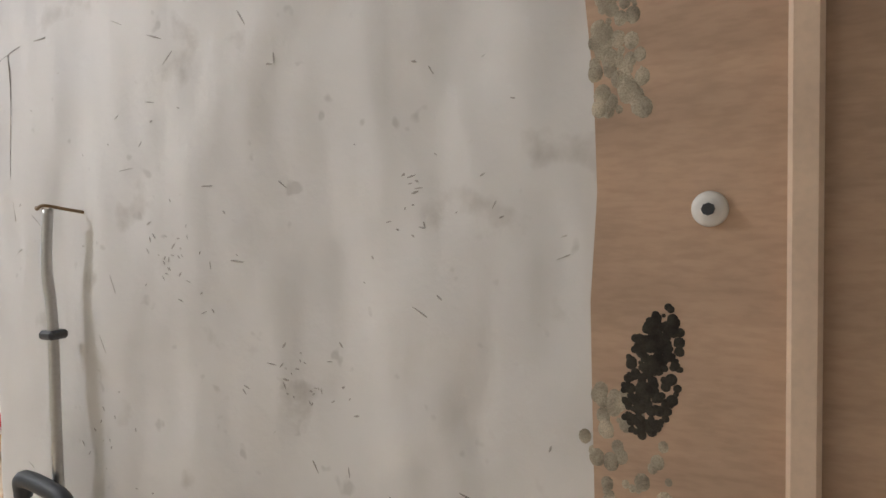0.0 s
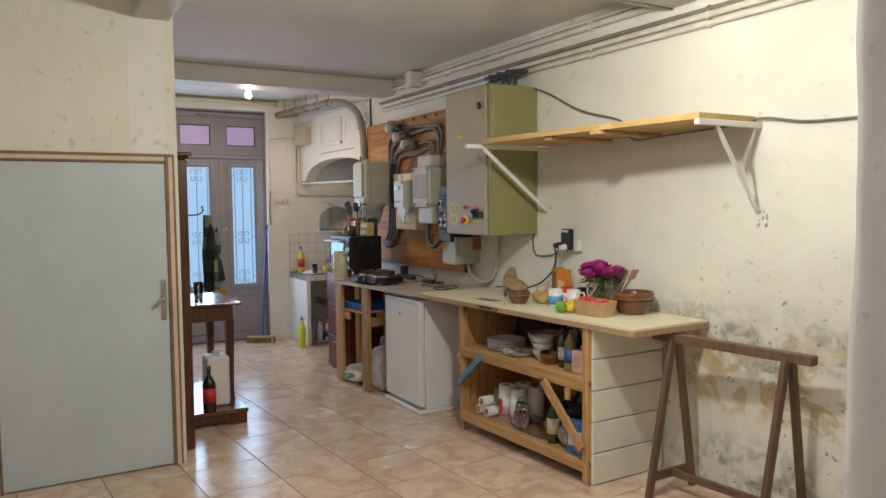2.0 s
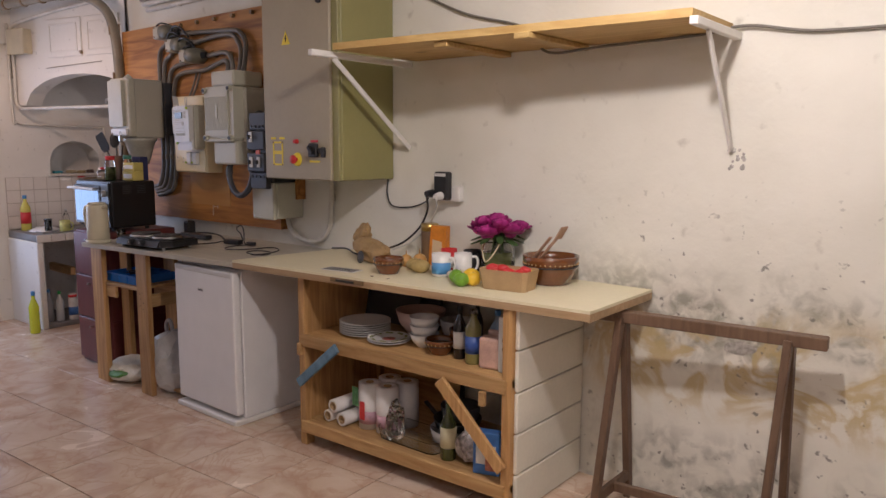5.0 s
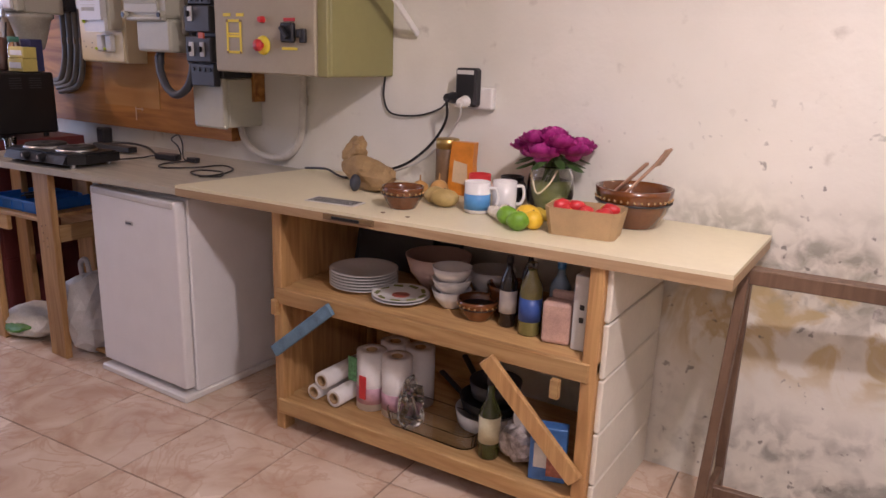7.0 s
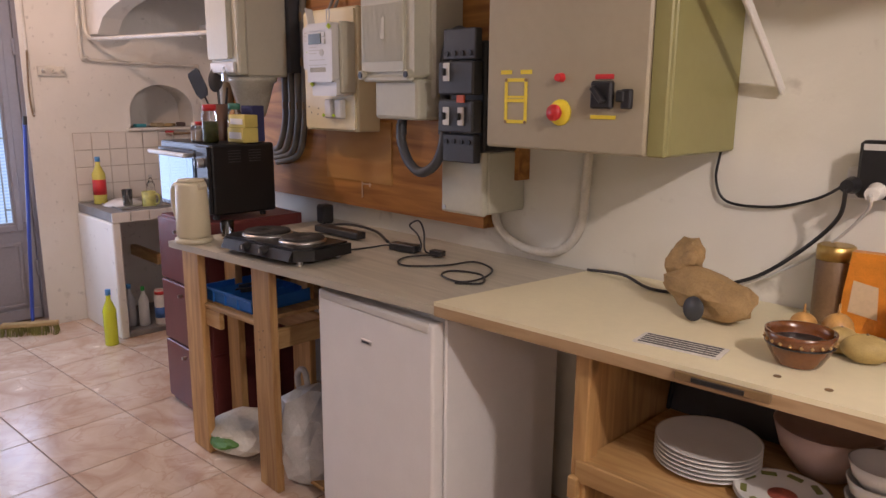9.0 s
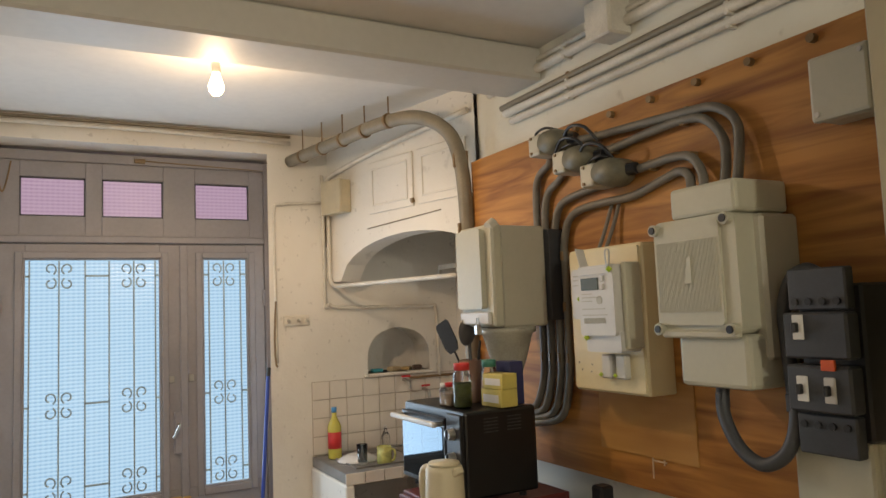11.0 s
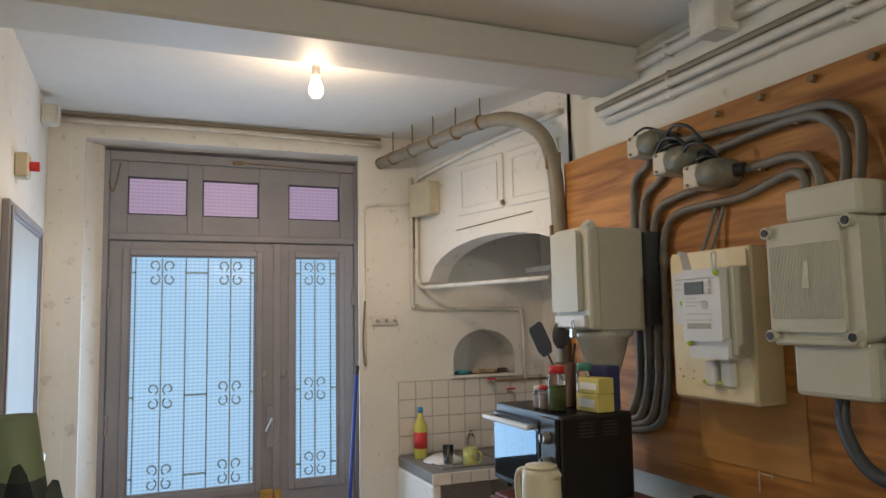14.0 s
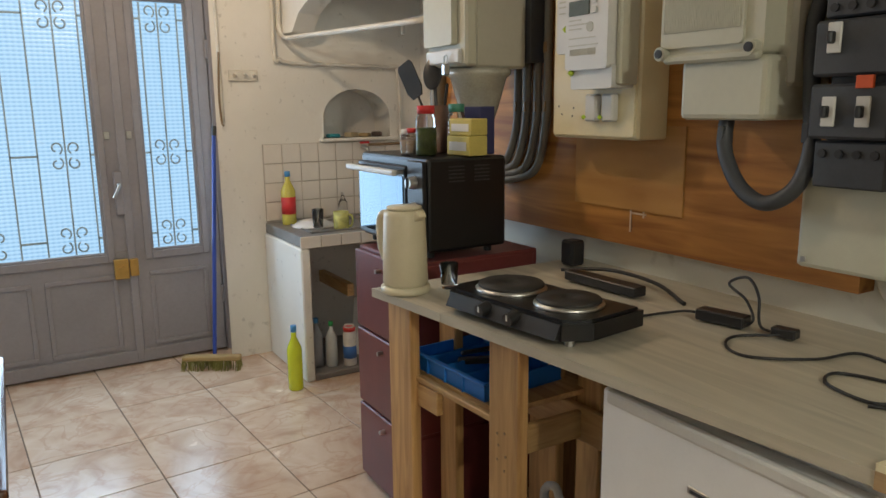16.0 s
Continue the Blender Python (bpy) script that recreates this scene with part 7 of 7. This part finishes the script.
# ---- hall stand, table top, coat ----
def hall_stand():
    h = thing("hall_stand", "dark stained wooden hall stand with table and base shelf", "hall stand")
    x0, x1, xt = -7.15, -6.25, -6.45
    part("side_post", B(-5.86, -5.80, LW + 0.005, LW + 0.15, 0.0, 1.84, 0.006), DARKWOOD, h)
    part("side_post", B(-6.40, -6.34, LW + 0.005, LW + 0.075, 0.0, 1.84, 0.006), DARKWOOD, h)
    part("back_panel", B(-6.34, -5.86, LW + 0.005, LW + 0.03, 0.85, 1.82, 0.004), DARKWOOD, h)
    c = part("cornice", B(-6.42, -5.77, LW + 0.003, LW + 0.18, 1.86, 1.885, 0.008), DARKWOOD, h)
    part("cornice_moulding", B(-6.41, -5.78, LW + 0.003, LW + 0.165, 1.84, 1.86, 0.010), DARKWOOD, c)
    part("table_top", B(x0 - 0.03, x1 - 0.18, LW + 0.02, 1.655, 0.815, 0.838, 0.008, seg=2), DARKTOP, h, "polished worn dark table top")
    part("apron", B(x0 + 0.02, xt + 0.01, 1.56, 1.59, 0.71, 0.815, 0.004), DARKWOOD, h)
    part("apron", B(xt - 0.02, xt + 0.01, LW + 0.251, 1.56, 0.71, 0.815, 0.004), DARKWOOD, h)
    for x in (x0 + 0.02, xt - 0.045):
        bm = bmesh.new()
        prof = ((0.06, 0.715), (0.058, 0.60), (0.048, 0.40), (0.04, 0.20), (0.05, 0.11))
        for (w0, z0), (w1, z1) in zip(prof, prof[1:]):
            r = bmesh.ops.create_cone(bm, cap_ends=True, segments=4, radius1=w1 * 0.707, radius2=w0 * 0.707, depth=z0 - z1, matrix=Matrix.Translation((x + 0.025, 1.565, (z0 + z1) / 2)) @ Matrix.Rotation(radians(45), 4, "Z"))
        part("leg", bm, DARKWOOD, h)
    part("base_shelf", B(x0 - 0.02, x1 + 0.06, LW + 0.08, 1.62, 0.075, 0.11, 0.008), DARKTOP, h)
    bm = prism([(LW + 0.02, 0.0), (LW + 0.14, 0.0), (LW + 0.18, 0.028), (1.45, 0.028), (1.49, 0.0), (1.61, 0.0), (1.61, 0.075), (LW + 0.02, 0.075)], "x", x1 + 0.02, x1 + 0.05)
    part("base_apron", bm, DARKWOOD, h)
    part("base_apron", B(x0, x1 + 0.02, 1.58, 1.61, 0.0, 0.075, 0.005), DARKWOOD, h)
    for x in (-6.10,):
        k = part("coat_hook", tube([(x, LW + 0.03, 1.50), (x, LW + 0.24, 1.49), (x, LW + 0.30, 1.51), (x, LW + 0.30, 1.54)], 0.005), BRONZE, h, "dark iron coat hook")
        part("hook_tip", lathe([(0, -0.012), (0.009, 0), (0, 0.009)], (x, LW + 0.30, 1.545), 10), BRONZE, k)


hall_stand()


def plaid(name):
    m, n, l, b = node_mat(name)
    c = n.new("ShaderNodeTexCoord")
    s = n.new("ShaderNodeSeparateXYZ")
    l.new(c.outputs["Object"], s.inputs[0])
    outs = []
    for k in (0, 2):
        w = n.new("ShaderNodeMath")
        w.operation = "PINGPONG"
        w.inputs[1].default_value = 0.075
        l.new(s.outputs[k], w.inputs[0])
        g = n.new("ShaderNodeMath")
        g.operation = "GREATER_THAN"
        g.inputs[1].default_value = 0.042
        l.new(w.outputs[0], g.inputs[0])
        outs.append(g.outputs[0])
    a = mix(n, l, outs[0], (0.18, 0.21, 0.12), (0.022, 0.025, 0.022))
    a2 = mix(n, l, outs[0], (0.05, 0.055, 0.05), (0.010, 0.011, 0.012))
    l.new(mix(n, l, outs[1], a, a2), b.inputs["Base Color"])
    b.inputs["Roughness"].default_value = 0.95
    nn = tex(n, l, "Noise", 300, 2)
    bump(n, l, b, nn.outputs[0], 0.3, 0.003)
    return m


co = thing("plaid_shirt", "green and black plaid shirt hanging from a coat hook", "shirt", (-6.10, LW + 0.33, 1.0))
bm = bmesh.new()
rows2 = []
for i in range(15):
    t2 = i / 14
    z = 0.47 * (1 - t2) + 0.02
    wd = 0.05 + 0.155 * min(1, t2 * 1.5)
    ring = []
    for k in range(26):
        a = 2 * math.pi * k / 26
        f = 1 + 0.20 * math.sin(5 * a + 2 * t2) * t2 + 0.10 * noise.noise((math.cos(a) * 2, math.sin(a) * 2, t2 * 4))
        ring.append(bm.verts.new((wd * 0.50 * math.cos(a) * f, (0.025 + 0.04 * t2) * math.sin(a) * f + 0.03 * t2, z + 0.05 * t2 * math.sin(2 * a))))
    rows2.append(ring)
for a2, b2 in zip(rows2, rows2[1:]):
    for k in range(26):
        bm.faces.new((a2[k], b2[k], b2[(k + 1) % 26], a2[(k + 1) % 26])).smooth = True
bm.faces.new(rows2[0])
bm.faces.new(list(reversed(rows2[-1])))
part("cloth", bm, plaid("green_plaid_cloth"), co)
part("sleeve", crumpled(0.035, 61, (0.9, 0.8, 5.2), 0.25), bpy.data.materials["green_plaid_cloth"], co).matrix_basis = pose(0.03, 0.05, 0.03)
cola = bottle("soda_bottle", "dark cola bottle with a red label on the base shelf", (-6.24, 1.36, 0.111), 0.045, 0.32, plain("cola", (0.012, 0.006, 0.005), 0.1, coat=0.6), DARKGREY, RED, 0.66, 0.30)
cn = thing("water_canister", "white plastic canister on the base shelf", "canister", (-6.42, 1.45, 0.111))
part("body", B(-0.09, 0.09, -0.08, 0.08, 0, 0.36, 0.02, seg=2), WHITEPAINT, cn)
part("cap", C((0, 0, 0.36), (0, 0, 0.385), 0.025), METERW, cn)
drinking_glass("clear bottle-like glass on the hall stand table", (-6.50, 1.36, 0.839), 0.035, 0.16)

# ---- lamps, switch, pole, hook ----
lb = thing("ceiling_bulb", "bare lit light bulb hanging from the ceiling", "light bulb", (-7.95, 2.17, 0))
part("glass", lathe([(0.0, 2.555), (0.018, 2.558), (0.030, 2.575), (0.032, 2.595), (0.024, 2.62), (0.015, 2.645), (0.014, 2.655)], seg=20), BULBGLOW, lb, smooth=True).visible_shadow = False
sk = part("socket", lathe([(0.017, 2.650), (0.019, 2.655), (0.019, 2.690), (0.010, 2.70)], seg=16), METERW, lb)
part("flex", C((0, 0, 2.70), (0, 0, CZ), 0.004, None, 8), METERW, lb)
cf = thing("ceiling_fitting", "dark round cable box on the underside of the beam", "cable box", (-3.95, 2.38, 2.619))
part("box", lathe([(0.0, -0.055), (0.030, -0.052), (0.042, -0.035), (0.045, 0.0)], seg=18), DARKGREY, cf, smooth=True)
part("rim", lathe([(0.046, -0.012), (0.052, -0.006), (0.052, 0.0)], seg=18), BLACK, cf)
part("lead", tube([(0.0, 0.04, -0.02), (0.0, 0.3, -0.010), (0.0, 0.7, -0.008), (0.0, 1.04, -0.008)], 0.005), CABLE, cf)
sw = thing("wall_switch", "white wall switch box with a red button", "switch")
part("box", B(-8.30, -8.22, LW, LW + 0.05, 2.20, 2.30, 0.006), CREAMPL2, sw)
part("button", C((-8.26, LW + 0.05, 2.25), (-8.26, LW + 0.085, 2.25), 0.020), RED, sw)
jb = thing("corner_box", "white painted junction box in the ceiling corner", "junction box")
part("box", B(-9.0, -8.92, LW, LW + 0.07, 2.60, 2.70, 0.006), WHITEPIPE, jb)
part("lid", B(-9.0, -8.92, LW + 0.07, LW + 0.08, 2.605, 2.695, 0.004), WHITEPIPE, jb)
cord("wall_wire", "old white wire hanging on the passage wall", [(-7.42, LW + 0.01, 2.62), (-7.48, LW + 0.01, 2.50), (-7.60, LW + 0.015, 2.42), (-7.72, LW + 0.01, 2.40), (-7.62, LW + 0.02, 2.50), (-7.66, LW + 0.01, 2.62)], 0.007, WHITEPIPE)
pl = thing("telescopic_pole", "steel telescopic pole with blue joint leaning on the wall", "pole")
part("shaft", C((-2.57, 3.30, 0.26), (-2.57, 3.415, 1.52), 0.013, None, 12), STEEL, pl)
part("grip", C((-2.57, 3.414, 1.50), (-2.57, 3.425, 1.66), 0.016, None, 12), BLACK, pl)
part("clamp", C((-2.57, 3.345, 0.68), (-2.57, 3.35, 0.72), 0.017, None, 12), BLACK, pl)
part("clamp", C((-2.57, 3.305, 0.28), (-2.57, 3.30, 0.22), 0.018, None, 12), BLACK, pl)
part("joint", bar((-2.57, 3.30, 0.23), (-2.57, 3.29, 0.06), 0.035, 0.03), BLUECAP, pl)
part("foot", bar((-2.74, 3.29, 0.03), (-2.46, 3.29, 0.03), 0.07, 0.05), METERW, pl)
bl = thing("bay_bulb", "lit bulb on a ceiling holder in the near bay", "light bulb", (-3.22, 1.90, -0.12))
part("holder", lathe([(0.03, 2.70), (0.016, 2.74), (0.012, CZ + 0.06), (0.04, CZ + 0.11), (0.05, CZ + 0.12)], seg=16), METERW, bl)
part("glass", lathe([(0.0, 2.585), (0.02, 2.59), (0.032, 2.62), (0.026, 2.66), (0.016, 2.70)], seg=16), BULBGLOW, bl, smooth=True).visible_shadow = False
# unseen bulb added to go with the entry's fill lamp
bl = thing("hall_bulb", "unseen lit bulb added at the hall fill lamp", "light bulb", (-2.2, 0.05, 0))
part("holder", lathe([(0.03, 2.60), (0.04, CZ - 0.01), (0.05, CZ)], seg=16), METERW, bl)
part("glass", lathe([(0.0, 2.465), (0.02, 2.47), (0.032, 2.50), (0.026, 2.54), (0.016, 2.60)], seg=16), BULBGLOW, bl, smooth=True).visible_shadow = False

# walking stick hung on a nail on the near partition
st = thing("hanging_cane", "grey metal crutch pole hanging on a nail, with clamp", "crutch pole")
part("nail", tube([(-1.262, 0.914, 1.541), (-1.252, 0.909, 1.539), (-1.238, 0.911, 1.544), (-1.222, 0.935, 1.538), (-1.212, 0.975, 1.530)], 0.0026), BRONZE, st)
part("pole", tube([(-1.240, 0.918, 1.54), (-1.247, 0.916, 1.45), (-1.242, 0.918, 1.36), (-1.246, 0.918, 1.1), (-1.245, 0.92, 0.55)], 0.0085, 10), STEEL, st)
part("clamp", B(-1.258, -1.226, 0.903, 0.935, 1.338, 1.352, 0.004), DARKGREY, st)
part("grip", tube([(-1.31, 0.90, 1.085), (-1.30, 0.895, 1.115), (-1.25, 0.895, 1.112), (-1.205, 0.895, 1.10), (-1.19, 0.895, 1.075), (-1.188, 0.90, 1.05)], 0.014, 10), DARKGREY, st, "black moulded grip")
random.seed(17)
sc = thing("plaster_scars", "chips and cracks in the grey partition plaster", "wall damage", kind="structure")
bm = bmesh.new()
for k in range(110):
    x, z = random.uniform(-1.44, -0.42), random.uniform(0.9, 2.1)
    ln, a = random.choice((0.003, 0.004, 0.006, 0.010, 0.018)), random.gauss(0.2, 0.7)
    m2 = Matrix.Translation((x, face_y(x, z), z)) @ Matrix.Rotation(a, 4, "Y") @ Matrix.Diagonal((ln, 0.0006, random.uniform(0.0006, 0.0016), 1))
    bmesh.ops.create_icosphere(bm, subdivisions=1, radius=1, matrix=m2)
for cx, cz, cnt in ((-1.0, 1.47, 26), (-0.80, 1.30, 22), (-0.62, 1.55, 16), (-1.17, 1.20, 10)):
    for k in range(cnt):
        x, z = cx + random.gauss(0, 0.03), cz + random.gauss(0, 0.03)
        m2 = Matrix.Translation((x, face_y(x, z), z)) @ Matrix.Rotation(random.uniform(-1.5, 1.5), 4, "Y") @ Matrix.Diagonal((random.uniform(0.002, 0.007), 0.0006, random.uniform(0.0006, 0.0018), 1))
        bmesh.ops.create_icosphere(bm, subdivisions=1, radius=1, matrix=m2)
part("chip", bm, plain("dark_chip", (0.47, 0.44, 0.40), 0.9, vary=0.4, scale=50), sc)
bm = bmesh.new()
for line in ([(-1.41, 1.80), (-1.40, 1.72), (-1.412, 1.60), (-1.405, 1.52)], [(-1.44, 1.79), (-1.38, 1.81), (-1.30, 1.815)]):
    tube([(x, face_y(x, z), z) for x, z in line], 0.0011, 5, 6, bm)
part("crack", bm, bpy.data.materials["dark_chip"], sc)
fl = thing("flaked_patch", "dark patch of missing plaster low on the damp wall", "wall damage", kind="structure")
bm = crumpled(0.05, 71, (1.2, 0.06, 0.55), 0.4, 3)
part("patch", bm, bpy.data.materials["dark_chip"], fl).matrix_basis = pose(-3.32, RW, 0.69)
bm = bmesh.new()
for k in range(14):
    bmesh.ops.create_icosphere(bm, subdivisions=1, radius=random.uniform(0.005, 0.012), matrix=Matrix.Translation((-3.39 + random.uniform(-0.03, 0.04), RW, 1.46 + random.uniform(-0.06, 0.04))) @ Matrix.Diagonal((1, 0.3, 1, 1)))
part("anchor_rubble", bm, bpy.data.materials["dark_chip"], fl)


# ---- floor tiles: each a piece of the floor ----
floor = tagged(new("floor"), "beige-pink marbled ceramic floor tiles with dark joints", "floor", kind="structure")
TS, TJ = 0.420, 0.005
tile_bm = B(-TS / 2 + TJ / 2, TS / 2 - TJ / 2, -TS / 2 + TJ / 2, TS / 2 - TJ / 2, -0.010, 0.0, 0.0015)
tile_me = bpy.data.meshes.new("floor_tile")
tile_bm.to_mesh(tile_me)
tile_bm.free()
tile_me.materials.append(TILE)
TX, TY, TANG = -5.51, 2.71, 4.0
rot = Matrix.Rotation(radians(TANG), 3, "Z")
for i in range(-18, 24):
    for j in range(-14, 10):
        p = rot @ Vector(((i + 0.5) * TS, (j + 0.5) * TS, 0)) + Vector((TX, TY, 0))
        if not (-9.55 < p.x < 1.6 and -1.6 < p.y < 4.1) or (p.y < 0.75 and p.x < -5.9):
            continue
        o = new("floor_tile", tile_me)
        o.matrix_basis = pose(p.x, p.y, 0, 0, 0, TANG)
        o.parent = floor
